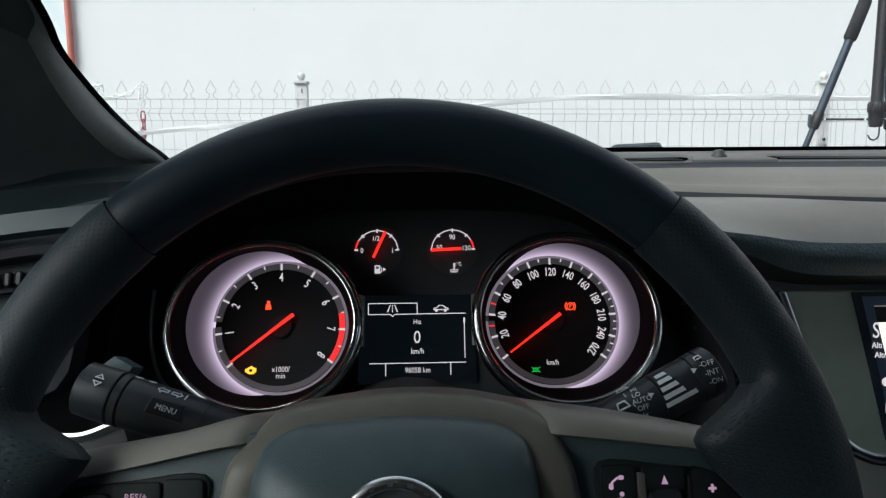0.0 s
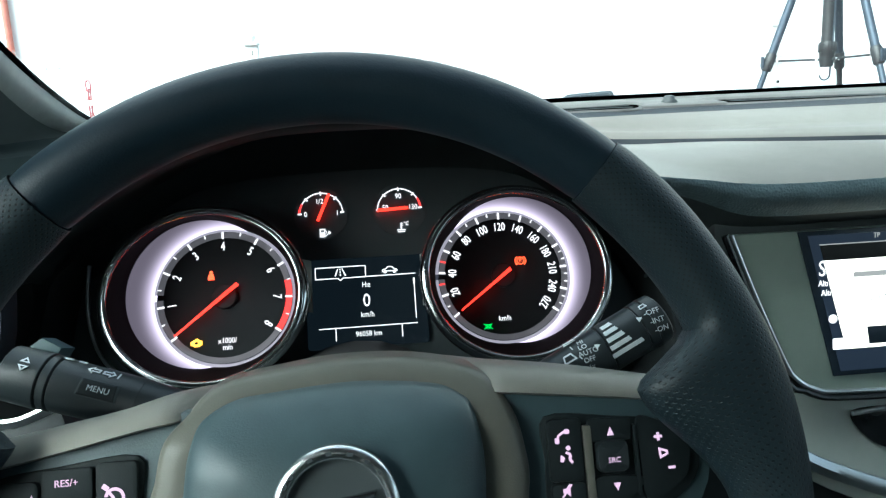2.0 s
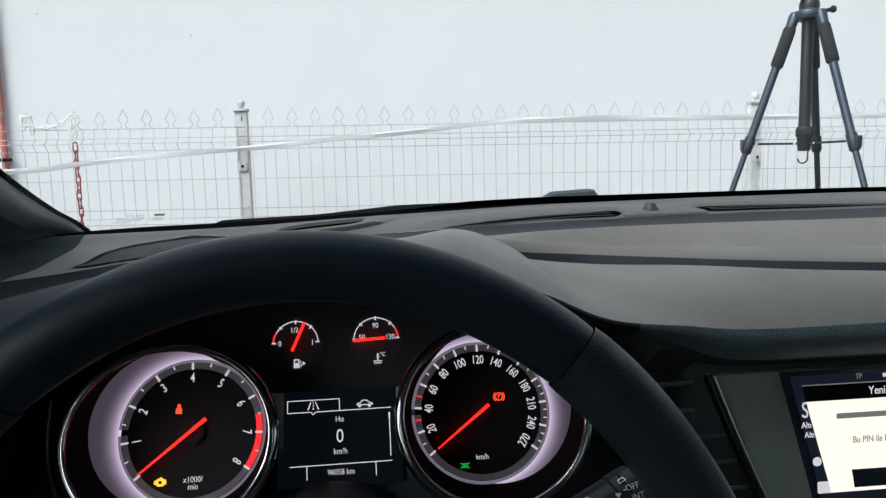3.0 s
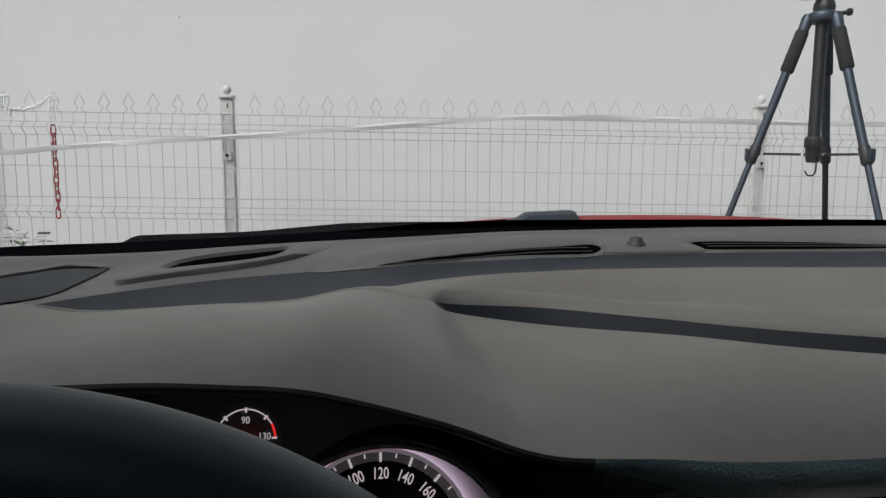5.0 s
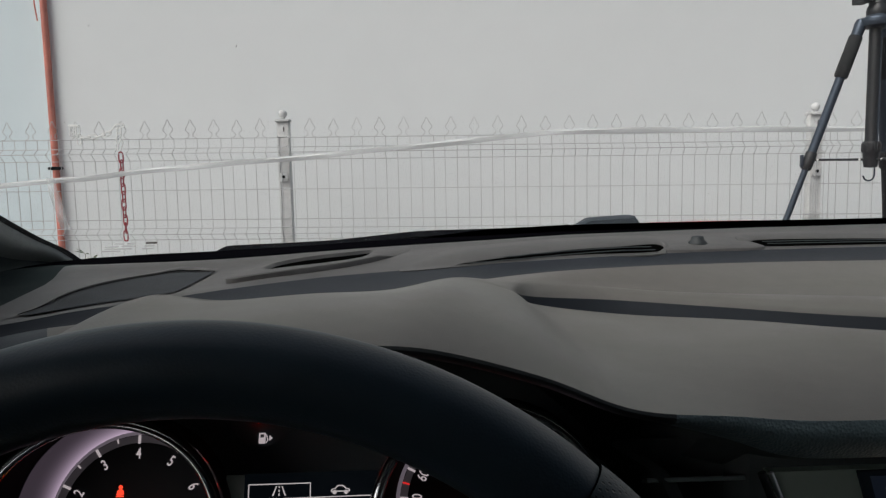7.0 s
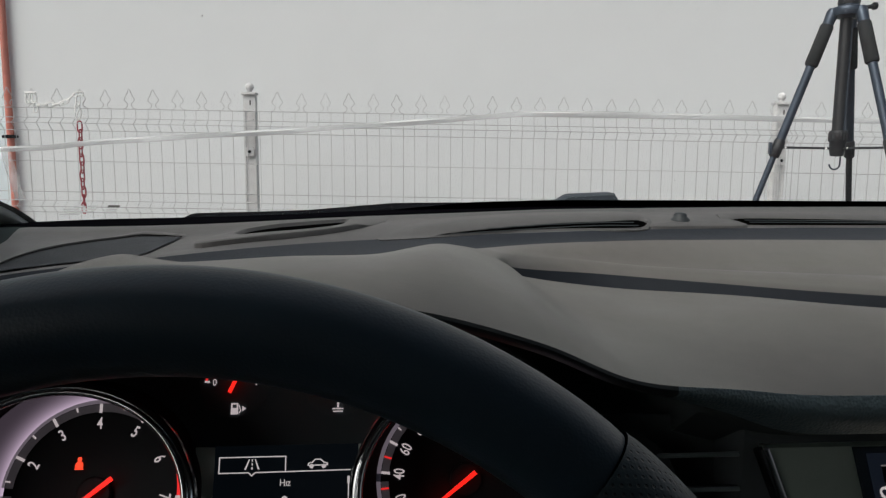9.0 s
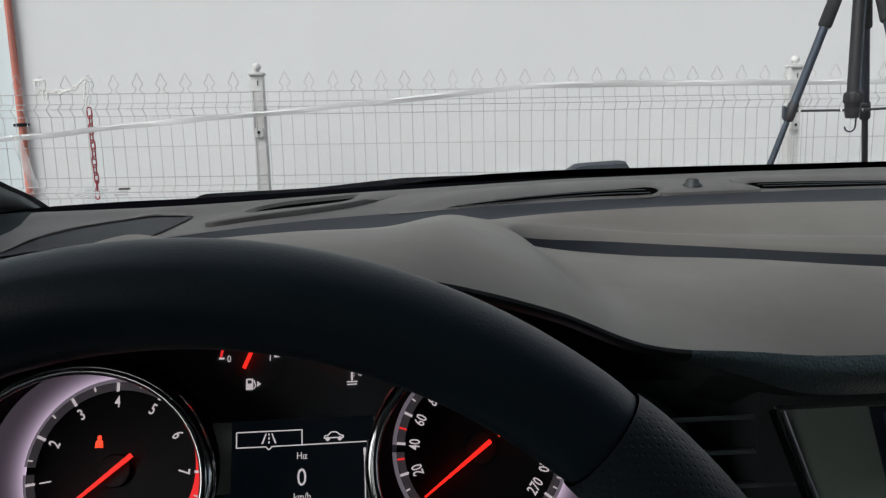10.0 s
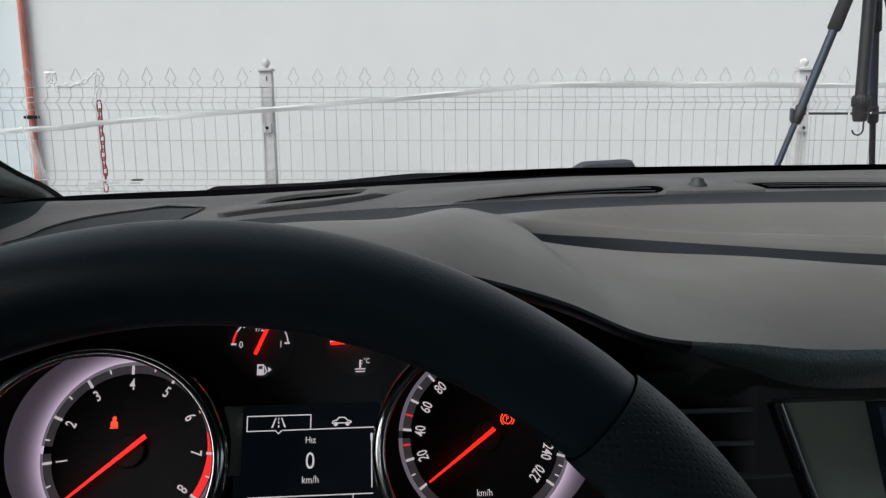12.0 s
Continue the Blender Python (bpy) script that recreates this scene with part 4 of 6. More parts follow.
deck_vent([(0.388, 0.272), (0.396, 0.330), (0.4362, 0.3403), (0.54, 0.336), (0.6228, 0.3247), (0.74, 0.300), (0.70, 0.272), (0.58, 0.271), (0.46, 0.271)],
          [(0.3964, 0.278), (0.4048, 0.3071), (0.450, 0.311), (0.53, 0.305), (0.5992, 0.2928), (0.70, 0.284), (0.67, 0.2775), (0.57, 0.2755), (0.46, 0.2755)], "defroster_vent", "long taupe defroster vent with black slats", (0.4, 0.7), 0.85, 0.06)
# speaker cover at the far corner, sunk behind a dark joint
spk = smooth_outline([(-0.1165, 0.2170), (-0.1220, 0.2215), (-0.1480, 0.2200), (-0.1650, 0.2040), (-0.1790, 0.1810), (-0.1900, 0.1550), (-0.1950, 0.1220), (-0.1920, 0.0840), (-0.1860, 0.0420), (-0.1760, 0.0300), (-0.1650, 0.0400), (-0.1500, 0.0610), (-0.1280, 0.0850), (-0.1195, 0.1050), (-0.1160, 0.1300), (-0.1155, 0.1650), (-0.1155, 0.2000)], 5)
SPEAKER = surface("perforated_speaker_cover", (0.048, 0.052, 0.056), 0.9, var=0.2, bump=0.9, bscale=420, cells=True, spec=0.12)
cover = part("speaker_cover", deck_patch(spk, 0.0012), SPEAKER, dash, "dark perforated speaker cover")
FARSIDE = 42
part("speaker_joint", loft([on_deck(shrink(spk, 1.0), 0.0016)[:FARSIDE], on_deck(shrink(spk, 1.035), 0.0016)[:FARSIDE]]), SLOT, cover, "dark joint")
part("inner_joint", loft([on_deck(shrink(spk, 0.955), 0.0018)[2:FARSIDE], on_deck(shrink(spk, 0.965), 0.0018)[2:FARSIDE]]), SLOT, cover, "thin second joint")
swell_k = [max(0.0, math.sin(math.pi * i / (FARSIDE - 1))) ** 0.7 for i in range(FARSIDE)]
part("speaker_rim", loft([[p + Vector((0, 0, z * k)) for p, k in zip(on_deck(shrink(spk, grow), 0.0003), swell_k)] for grow, z in ((1.035, 0.0006), (1.045, 0.0026), (1.10, 0.0026), (1.16, -0.0006))]), DECK, cover)
# light sensor dome on its plate
KX, KY = 0.340, 0.288
plate = part("sensor_plate", loft([on_deck(shrink(smooth_outline([(0.302, 0.262), (0.306, 0.285), (0.314, 0.312), (0.350, 0.320), (0.386, 0.318), (0.400, 0.285), (0.396, 0.268), (0.35, 0.264)], 4), k), u) for k, u in ((1.0, 0.0), (0.98, 0.0024), (0.9, 0.0032), (0.001, 0.0032))], None, close_u=True), DECK, dash)
part("sensor_dome", lathe([(0.0095, -0.004), (0.0095, 0.0010), (0.0086, 0.0028), (0.0066, 0.0044), (0.0061, 0.0068), (0.0050, 0.0082), (0.0026, 0.0088), (0, 0.0089)], 20, None, Matrix.Translation((KX, KY, deck_z(KX, KY) + 0.002))), BLACK, plate, "small dark sensor dome")

# lower shell of the dashboard
part("lower_shell", box((1.56, 0.30, 0.55), (0.36, 0.215, 0.70), 0.01), DEEP, dash)
part("end_panel", box((0.23, 0.10, 0.50), (-0.325, 0.005, 0.72), 0.012), BLACK, dash)

# left air vent
vent = thing("side_air_vent", (-0.275, -0.06, 0.965), "black side air vent with slats and thumb wheel", "air vent")
VF = framed((-0.262, -0.112, 0.972), 14)
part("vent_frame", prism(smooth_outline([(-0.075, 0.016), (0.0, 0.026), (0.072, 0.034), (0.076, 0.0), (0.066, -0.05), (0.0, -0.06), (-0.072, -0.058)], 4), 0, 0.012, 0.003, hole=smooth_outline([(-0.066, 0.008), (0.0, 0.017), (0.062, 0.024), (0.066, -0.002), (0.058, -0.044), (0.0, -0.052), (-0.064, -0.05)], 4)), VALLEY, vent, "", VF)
part("vent_well", prism(smooth_outline([(-0.07, 0.012), (0.0, 0.02), (0.068, 0.028), (0.07, -0.002), (0.062, -0.047), (0.0, -0.056), (-0.068, -0.054)], 4), 0.0, 0.002), DEEP, vent, "", VF)
for i in range(4):
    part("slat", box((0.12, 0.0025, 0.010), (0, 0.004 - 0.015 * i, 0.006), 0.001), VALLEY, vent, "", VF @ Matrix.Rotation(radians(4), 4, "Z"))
thumb = part("thumb_wheel", box((0.088, 0.007, 0.004), (0.026, 0.0119, 0.0095), 0.0012, None, None, 1), BLACK, vent, "ribbed thumb wheel", VF @ Matrix.Rotation(radians(5.5), 4, "Z") @ Matrix.Translation((0.001, -0.0026, 0)))
for i in range(14):
    part("rib", box((0.0035, 0.008, 0.004), (-0.014 + 0.0062 * i, 0.008 + 0.0006 * i, 0.012), 0.0008, None, None, 1), STALK, thumb, "", VF)
part("upper_trim", loft([[VF @ Vector(p) for p in crom([(-0.09, 0.014 + d, e), (-0.03, 0.026 + d, e), (0.03, 0.036 + d, e), (0.085, 0.042 + d, e)], 6)] for d, e in ((0.0, 0.004), (0.002, 0.012), (0.014, 0.010), (0.018, -0.01))]), AIRBAG, vent, "grey trim strip above the vent")

# ---- windscreen, pillar, cabin ----
EDGE = [(-0.240, -0.30, 1.352), (-0.272, -0.10, 1.250), (-0.2906, 0.0574, 1.1725), (-0.3035, 0.115, 1.144), (-0.3065, 0.169, 1.118), (-0.3045, 0.222, 1.092), (-0.298, 0.2735, 1.067), (-0.290, 0.305, 1.052), (-0.281, 0.330, 1.034)]
MIDX = 0.36
edge = crom(EDGE, 6)
BASE_OUT = moved(crom([p for p in GLASS_BASE[1:-1] if p[0] != 0.30], 5), lambda s, p: (0, 0.004, -0.002))


def screen_point(t, k):
    """On the pane: t from the driver's pillar to the far one, k from the base up."""
    f = t * (len(BASE_OUT) - 1)
    i = min(int(f), len(BASE_OUT) - 2)
    b = BASE_OUT[i].lerp(BASE_OUT[i + 1], f - i)
    u = 2 * t - 1
    top = Vector((MIDX + u * 0.60, -0.30 + 0.06 * (1 - u * u), 1.352 + 0.03 * (1 - u * u)))
    return b.lerp(top, k)


screen = thing("windscreen", (MIDX, 0.45, 1.05), "clear raked car windscreen with black printed border", "windscreen", kind="structure")
pane = part("pane", loft([[screen_point(t / 40, k / 10) for t in range(41)] for k in range(11)]), GLASS, screen, "clear glass pane")
pane.visible_shadow = False
part("black_border", loft([[screen_point(t / 80, k if k < 0 else k * (0.002 + 0.034 * ramp(t / 80, 0.30, 0.45))) + Vector((0, -0.0010, -0.0020)) for t in range(81)] for k in (-0.03, 0.0, 0.5, 1.0)]), FRIT, screen, "black printed border")
part("side_border", loft([[p + Vector((-0.003, 0.004, -0.002)) for p in edge], [p + Vector((0.0, 0.001, 0)) for p in edge], [p + Vector((0.0035, 0.004, 0.001)) for p in edge]]), FRIT, screen, "black printed border")
mark = framed((-0.2215, 0.306, 1.0545), 62)
for u, v, w, h in ((-0.012, 0.0045, 0.010, 0.003), (0.0, 0.0045, 0.009, 0.003), (-0.018, 0.0, 0.014, 0.003), (-0.002, 0.0, 0.013, 0.003), (-0.010, -0.0045, 0.026, 0.0022), (-0.016, -0.0085, 0.018, 0.002), (0.019, -0.0005, 0.010, 0.002), (0.019, -0.0050, 0.012, 0.0022)):
    part("glass_mark", prism(rounded(w, h, h / 3, u, v), 0, 0.0003), PLATE, screen, "grey printed maker's mark", mark)
part("glass_mark", prism(rounded(0.011, 0.0034, 0.001, 0.0195, 0.0050), 0, 0.0003), SPECK, screen, "dark printed mark", mark)

PIN = [(-0.268, -0.32, 1.345), (-0.298, -0.11, 1.255), (-0.317, 0.050, 1.188), (-0.319, 0.095, 1.152), (-0.320, 0.140, 1.112), (-0.319, 0.190, 1.079), (-0.317, 0.248, 1.054), (-0.308, 0.300, 1.042), (-0.290, 0.325, 1.032)]
POUT = [(-0.46, -0.50, 1.330), (-0.46, -0.30, 1.230), (-0.46, -0.16, 1.150), (-0.46, -0.12, 1.110), (-0.46, -0.08, 1.07), (-0.46, -0.06, 1.03), (-0.45, -0.05, 1.00), (-0.42, -0.02, 0.985), (-0.36, 0.04, 0.97)]
pin, pout = crom(PIN, 6), crom(POUT, 6)
pillar = thing("windscreen_pillar", (-0.33, 0.2, 1.03), "windscreen pillar with grey woven trim, dark towards the door", "pillar", kind="structure")
part("pillar_trim", loft(between([p + Vector((-0.0015, 0, 0)) for p in edge], pin, 5, (0.004, -0.006, 0.002))), PILLAR, pillar, "light grey pillar trim")
part("pillar_side", loft(between(pin, pout, 5, (0, -0.004, 0))), DOORTRIM, pillar, "dark door-side trim")
part("pillar_outer", loft(between([p + Vector((-0.006, 0.006, 0)) for p in edge], [p + Vector((-0.05, 0.10, 0)) for p in pout], 3)), DOORTRIM, pillar)
far = thing("far_windscreen_pillar", (1.05, 0.2, 1.03), "windscreen pillar with grey woven trim on the passenger side", "pillar", kind="structure")
mirror = lambda c: [Vector((2 * MIDX - p.x, p.y, p.z)) for p in c]
part("pillar_trim", loft(between(mirror([p + Vector((-0.004, 0, 0)) for p in edge]), mirror(pin), 4)), PILLAR, far)
part("pillar_side", loft(between(mirror(pin), mirror(pout), 4)), DOORTRIM, far)

single("ceiling", loft([[(x, y, 1.40 - 0.05 * ((x - MIDX) / 0.8) ** 2 - 0.02 * ((y + 0.9) / 1.1) ** 2 + dz) for x in np.linspace(-0.42, 1.14, 9)] for y, dz in [(-0.26, -0.02), (-0.5, 0), (-0.9, 0), (-1.4, 0), (-1.9, 0), (-1.9, 0.03), (-0.9, 0.03), (-0.24, 0.01)]]), LINER, "grey cloth headliner", "ceiling", kind="structure")


def door_side(x, name, label, belt, block_rear):
    ob = thing(name, (x, -0.8, 0.3), label, "door", kind="structure")
    part("door_panel", box((0.06, 2.0, belt - 0.28), (x, -0.85, (belt + 0.28) / 2), 0.02), DOORTRIM, ob)
    part("door_post", box((0.06, 0.12, 0.40), (x, -0.95, 1.18), 0.01), DOORTRIM, ob)
    # Unseen panel, added to keep light from behind off the wheel.
    if block_rear:
        part("rear_light_block", box((0.05, 0.95, 0.42), (x, -1.47, 1.18), 0.01), DOORTRIM, ob, "unseen plain panel that keeps out light from behind")
    part("roof_rail", box((0.06, 1.70, 0.05), (x, -1.05, 1.355), 0.01), DOORTRIM, ob)


# Belt heights and the one closed rear set how much side light enters.
door_side(-0.47, "door_1", "dark plain driver's door", 0.97, True)
door_side(1.19, "door_2", "dark plain passenger door", 0.90, False)
# Unseen full-height wall, added so no light enters through the rear.
single("wall_back", box((1.7, 0.08, 1.14), (MIDX, -1.95, 0.815), 0.02), DOORTRIM, "unseen dark rear wall that shuts out light from behind", "wall", kind="structure")
single("floor", box((1.7, 2.4, 0.06), (MIDX, -0.8, 0.25), 0.01), DOORTRIM, "dark car floor", "floor", kind="structure")

# ---- bonnet and wiper ----
brow_rows = []
for y, z, k in ((0.50, 0.985, 0.05), (0.56, 1.008, 0.05), (0.66, 1.021, 0.06), (0.76, 1.0255, 0.07), (0.88, 1.020, 0.09), (1.02, 1.000, 0.12), (1.16, 0.962, 0.16), (1.27, 0.90, 0.18), (1.32, 0.80, 0.2), (1.33, 0.62, 0.2)):
    brow_rows.append([Vector((0.56 + u * 0.80, y - 0.06 * u * u, z + 0.0014 - k * abs(u) ** 2.4)) for u in np.linspace(-1, 1, 25)])
hood_b = loft(brow_rows)
bmesh.ops.solidify(hood_b, geom=hood_b.faces[:], thickness=0.004)
single("bonnet", hood_b, RED_PAINT, "glossy red car bonnet ahead of the windscreen", "bonnet")

wiper = thing("windscreen_wiper", (0.3, 0.47, 1.05), "black windscreen wiper parked at the foot of the glass", "wiper")
part("blade", loft([[Vector((x, y + dy, z + dz)) for x, y, z in crom2] for dy, dz in ((0.004, -0.020), (-0.004, -0.006), (0.0, 0.0), (0.012, -0.004), (0.014, -0.02))
                    for crom2 in [crom([(-0.180, 0.438, 1.0310), (-0.165, 0.441, 1.0385), (-0.150, 0.443, 1.0398), (-0.10, 0.446, 1.0408), (-0.045, 0.452, 1.0420), (-0.010, 0.458, 1.0442), (0.040, 0.466, 1.0478), (0.070, 0.470, 1.0495), (0.14, 0.472, 1.0500), (0.215, 0.472, 1.0505), (0.250, 0.474, 1.0530)], 4)]]), FRIT, wiper, "black rubber blade")
arm = part("arm_cap", loft([[Vector((x, 0.476 + dy, z + dz)) for x, z in ((0.205, 1.0440), (0.214, 1.0480), (0.225, 1.0496), (0.256, 1.0508), (0.262, 1.0524), (0.2735, 1.0592), (0.279, 1.0602), (0.300, 1.0611), (0.328, 1.0624), (0.3325, 1.0616), (0.3385, 1.0530), (0.340, 1.0430))] for dy, dz in ((-0.010, -0.016), (-0.010, -0.003), (-0.004, 0.0), (0.012, 0.0), (0.020, -0.004), (0.020, -0.02))]), CAPBLUE, wiper, "dark plastic arm cap")
part("cowl", loft([[Vector((x, y + 0.02 - 0.10 * ((x - 0.40) / 0.8) ** 2, z - 0.03 * ((x - 0.40) / 0.8) ** 2)) for x in np.linspace(-0.4, 1.2, 24)] for y, z in ((0.446, 1.030), (0.455, 1.041), (0.49, 1.040), (0.53, 0.99))]), RUBBER, wiper, "black plastic cowl")

# ---- steering wheel ----
WF = framed((-0.0051, -0.2607, 0.9042), 19.3) @ Matrix.Scale(1.005, 4)
wheel = thing("steering_wheel", (-0.005, -0.262, 0.72), "black leather steering wheel with taupe spoke trim", "steering wheel")
RING, RA, RB = 0.1705, 0.0145, 0.0155


def rim_segment(name, a0, a1, mat, label="", n=56, fat=1.0):
    """A stretch of the rim, pinched in at its seams; UV in millimetres."""
    bm = bmesh.new()
    uvl = bm.loops.layers.uv.new("UVMap")
    seg = 28
    rows = []
    for i in range(n + 1):
        t = radians(a0 + (a1 - a0) * i / n)
        edge_k = min(i, n - i)
        deg = math.degrees(t) % 360
        side_deg = deg - 360 if deg > 300 else (180 - deg if 90 < deg < 270 else deg)
        palm = fat + (0.05 * ramp(side_deg, 26, 43) if fat > 1 else 0.0)
        pinch = (0.972, 0.992, 1.0)[min(edge_k, 2)] * palm
        top_at, top_end = (16.6, 19.4) if 90 < deg < 270 else (17.6, 23.2)
        thumb = (1 - ramp(side_deg, top_at, top_end)) * ramp(side_deg, -6, 17)
        row = []
        for k in range(seg):
            f = 2 * math.pi * k / seg
            ra = RA * pinch * (1 + (2.0 * thumb if math.cos(f) < 0 else 0.0))
            r = RING + ra * math.cos(f)
            row.append(bm.verts.new((r * math.cos(t), r * math.sin(t), RB * pinch * math.sin(f) * (1 + 0.1 * thumb))))
        rows.append(row)
    for i in range(n):
        for k in range(seg):
            f = bm.faces.new((rows[i][k], rows[i][(k + 1) % seg], rows[i + 1][(k + 1) % seg], rows[i + 1][k]))
            for lo, (ii, kk) in zip(f.loops, ((i, k), (i, k + 1), (i + 1, k + 1), (i + 1, k))):
                lo[uvl].uv = (1000 * RING * radians(a1 - a0) * ii / n, 1000 * 2 * math.pi * 0.018 * kk / seg)
    bmesh.ops.recalc_face_normals(bm, faces=bm.faces)
    return part(name, bm, mat, wheel, label, WF)


rim_segment("rim_top", 49, 131, LEATHER, "smooth black leather rim")
rim_segment("rim_grip", -28, 48.95, PERF, "perforated black leather grip", fat=1.02)
rim_segment("rim_grip", 131.05, 208, PERF, "perforated black leather grip", fat=1.02)
rim_segment("rim_bottom", 208.4, 331.6, LEATHER, "smooth black leather rim")

# centre: taupe upper trim, bezel, airbag cover
TOPLINE = [(-0.152, 0.033), (-0.1188, 0.0387), (-0.0968, 0.0426), (-0.0745, 0.0481), (-0.0520, 0.0515), (-0.0290, 0.0553), (-0.0058, 0.0582), (0.0175, 0.0589), (0.0408, 0.0568), (0.0643, 0.0531), (0.0881, 0.0500), (0.1120, 0.0462), (0.152, 0.0385)]
LOWLINE = [(-0.152, 0.0225), (-0.1188, 0.0283), (-0.0949, 0.0326), (-0.0720, 0.0370), (-0.0520, 0.0400), (-0.0290, 0.0425), (-0.0058, 0.0440), (0.0175, 0.0445), (0.0408, 0.0430), (0.0674, 0.0406), (0.0881, 0.0380), (0.1120, 0.0352), (0.152, 0.0300)]
tl, lw = crom([(*p, 0) for p in TOPLINE], 6), crom([(*p, 0) for p in LOWLINE], 6)
rows = []
for f, h in ((-0.10, -0.045), (0.0, -0.024), (0.12, -0.0185), (0.35, -0.0140), (0.75, -0.0090), (0.95, -0.0080), (1.02, -0.0100), (1.02, -0.018)):
    rows.append([Vector((a.x, a.y + (b.y - a.y) * f, h - 0.016 * (1 - ramp(abs(a.x), 0.052, 0.068)))) for a, b in zip(tl, lw)])
part("spoke_trim", loft(rows), SPOKE, wheel, "taupe satin upper spoke trim", WF)
dark_spoke = smooth_outline([(-0.148, 0.027), (-0.08, 0.0385), (-0.05, 0.044), (0.05, 0.044), (0.08, 0.042), (0.148, 0.033), (0.146, -0.012), (0.10, -0.030), (0.06, -0.070), (0.03, -0.14), (-0.03, -0.14), (-0.06, -0.070), (-0.10, -0.030), (-0.146, -0.012)], 4)
part("spoke_body", prism(dark_spoke, -0.030, -0.012, 0.004), AIRBAG, wheel, "dark blue-grey spoke body", WF)
bez = [(-0.0500, 0.0520), (-0.025, 0.0570), (0.0, 0.0595), (0.028, 0.0585), (0.0520, 0.0535), (0.0640, 0.0465), (0.0700, 0.0360), (0.0742, 0.0200), (0.0745, 0.0), (0.062, -0.045), (0.0, -0.062), (-0.060, -0.045), (-0.0742, 0.0), (-0.0722, 0.0175), (-0.0690, 0.0310), (-0.0621, 0.0400)]
bz = smooth_outline(bez, 5)
roll = lambda y: -0.55 * max(0.0, y - 0.030)
rows = []
for k, h in ((1.03, -0.024), (1.0, -0.0090), (0.985, -0.0055), (0.95, -0.0035), (0.86, -0.0025), (0.70, -0.004)):
    rows.append([(x * k, (y + 0.004) * k - 0.004, h + roll(y * k)) for x, y in bz])
part("bezel", loft(rows, None, close_u=True), BEZEL, wheel, "grey bezel round the airbag cover", WF)
cov = smooth_outline([(-0.0400, 0.0462), (-0.0272, 0.0478), (0.0, 0.0498), (0.0171, 0.0494), (0.0394, 0.0468), (0.0490, 0.0424), (0.0540, 0.0367), (0.0567, 0.0202), (0.0562, 0.0), (0.052, -0.038), (0.0, -0.052), (-0.050, -0.038), (-0.0588, 0.0), (-0.0585, 0.0195), (-0.0556, 0.0350), (-0.0500, 0.0415)], 6)
rows = []
for k, h in ((1.0, -0.012), (1.0, -0.0010), (0.985, 0.0018), (0.95, 0.0045), (0.88, 0.0072), (0.8, 0.0092), (0.7, 0.0108), (0.6, 0.0120), (0.3, 0.0135), (0.02, 0.014)):
    rows.append([(x * k, (y + 0.004) * k - 0.004, h - 0.46 * max(0.0, (y * k) - 0.020) ** 1.4 / 0.028 ** 0.4) for x, y in cov])
cover = part("airbag_cover", loft(rows, None, close_u=True), AIRBAG, wheel, "dark grained airbag cover", WF)
EM = (0.0, 0.0050)
part("emblem_well", lathe([(0.0232, 0.0105), (0.0232, 0.0150), (0.0, 0.0150)], 36, None, at_uv(*EM)), DEEP, cover, "", WF)
part("emblem_ring", lathe([(0.0207 + 0.0027 * math.cos(radians(t)), 0.0168 + 0.0024 * math.sin(radians(t))) for t in range(-60, 241, 20)], 64, None, at_uv(*EM)), EMBLEM, cover, "chrome emblem ring", WF)
for a, span in ((148, 5), (138, 4), (112, 6), (92, 6), (70, 7), (52, 5), (36, 4)):
    part("inlay", arc_strip(0, 0, 0.0199, 0.0213, a, a + span, 0.0190, 0.01945, 6), DEEP, cover, "dark mark sunk in the ring", WF @ at_uv(*EM))
part("emblem_bar", prism([(-0.0235, 0.0015), (0.004, 0.0045), (0.0150, 0.0062), (0.0135, 0.0030), (0.0235, -0.0010), (-0.004, -0.0040), (-0.0150, -0.0058), (-0.0135, -0.0028)], 0.0145, 0.0178, 0.0006), DARKCHROME, cover, "dull chrome emblem bar", WF @ at_uv(*EM))

# keypads
def key(name, outline, mat, parent, low=-0.012, high=-0.008, bevel=0.0012, label=""):
    return part(name, prism(outline, low, high, bevel), mat, parent, label, WF)


def glyph(bm, parent, name="symbol", shift=(0, 0)):
    bm.transform(Matrix.Translation((shift[0], shift[1], 0)))
    mid_g = sum((v.co for v in bm.verts), Vector()) / len(bm.verts)
    for v in bm.verts:
        v.co.x, v.co.y = mid_g.x + (v.co.x - mid_g.x) * 0.82, mid_g.y + (v.co.y - mid_g.y) * 0.82
    return part(name, bm, KEYLIT, parent, "pink backlit symbol", WF, smooth=False)


def shapes(*bms):
    b = bms[0]
    for o in bms[1:]:
        join(b, o)
    return b


H0, H1 = -0.0079, -0.0076
padR = key("keypad", smooth_outline([(0.0835, 0.0295), (0.11, 0.0280), (0.136, 0.0240), (0.1460, 0.016), (0.144, 0.0), (0.12, -0.016), (0.09, -0.024), (0.0825, -0.01), (0.0825, 0.012)], 4), KEYMAT, wheel, -0.013, -0.0102, 0.001, "dark keypad panel")
k1 = key("voice_key", rounded(0.0145, 0.0250, 0.0022, 0.0909, 0.0158), KEYMAT, padR)
k2 = key("mute_key", rounded(0.0145, 0.018, 0.0022, 0.0909, -0.0063), KEYMAT, padR)
k3 = key("up_key", rounded(0.0178, 0.0092, 0.0016, 0.1098, 0.0226), KEYMAT, padR)
k4 = key("source_wheel", rounded(0.0135, 0.0130, 0.003, 0.1098, 0.0122), STALK, padR, -0.012, -0.0055, 0.003, "rounded source roller")
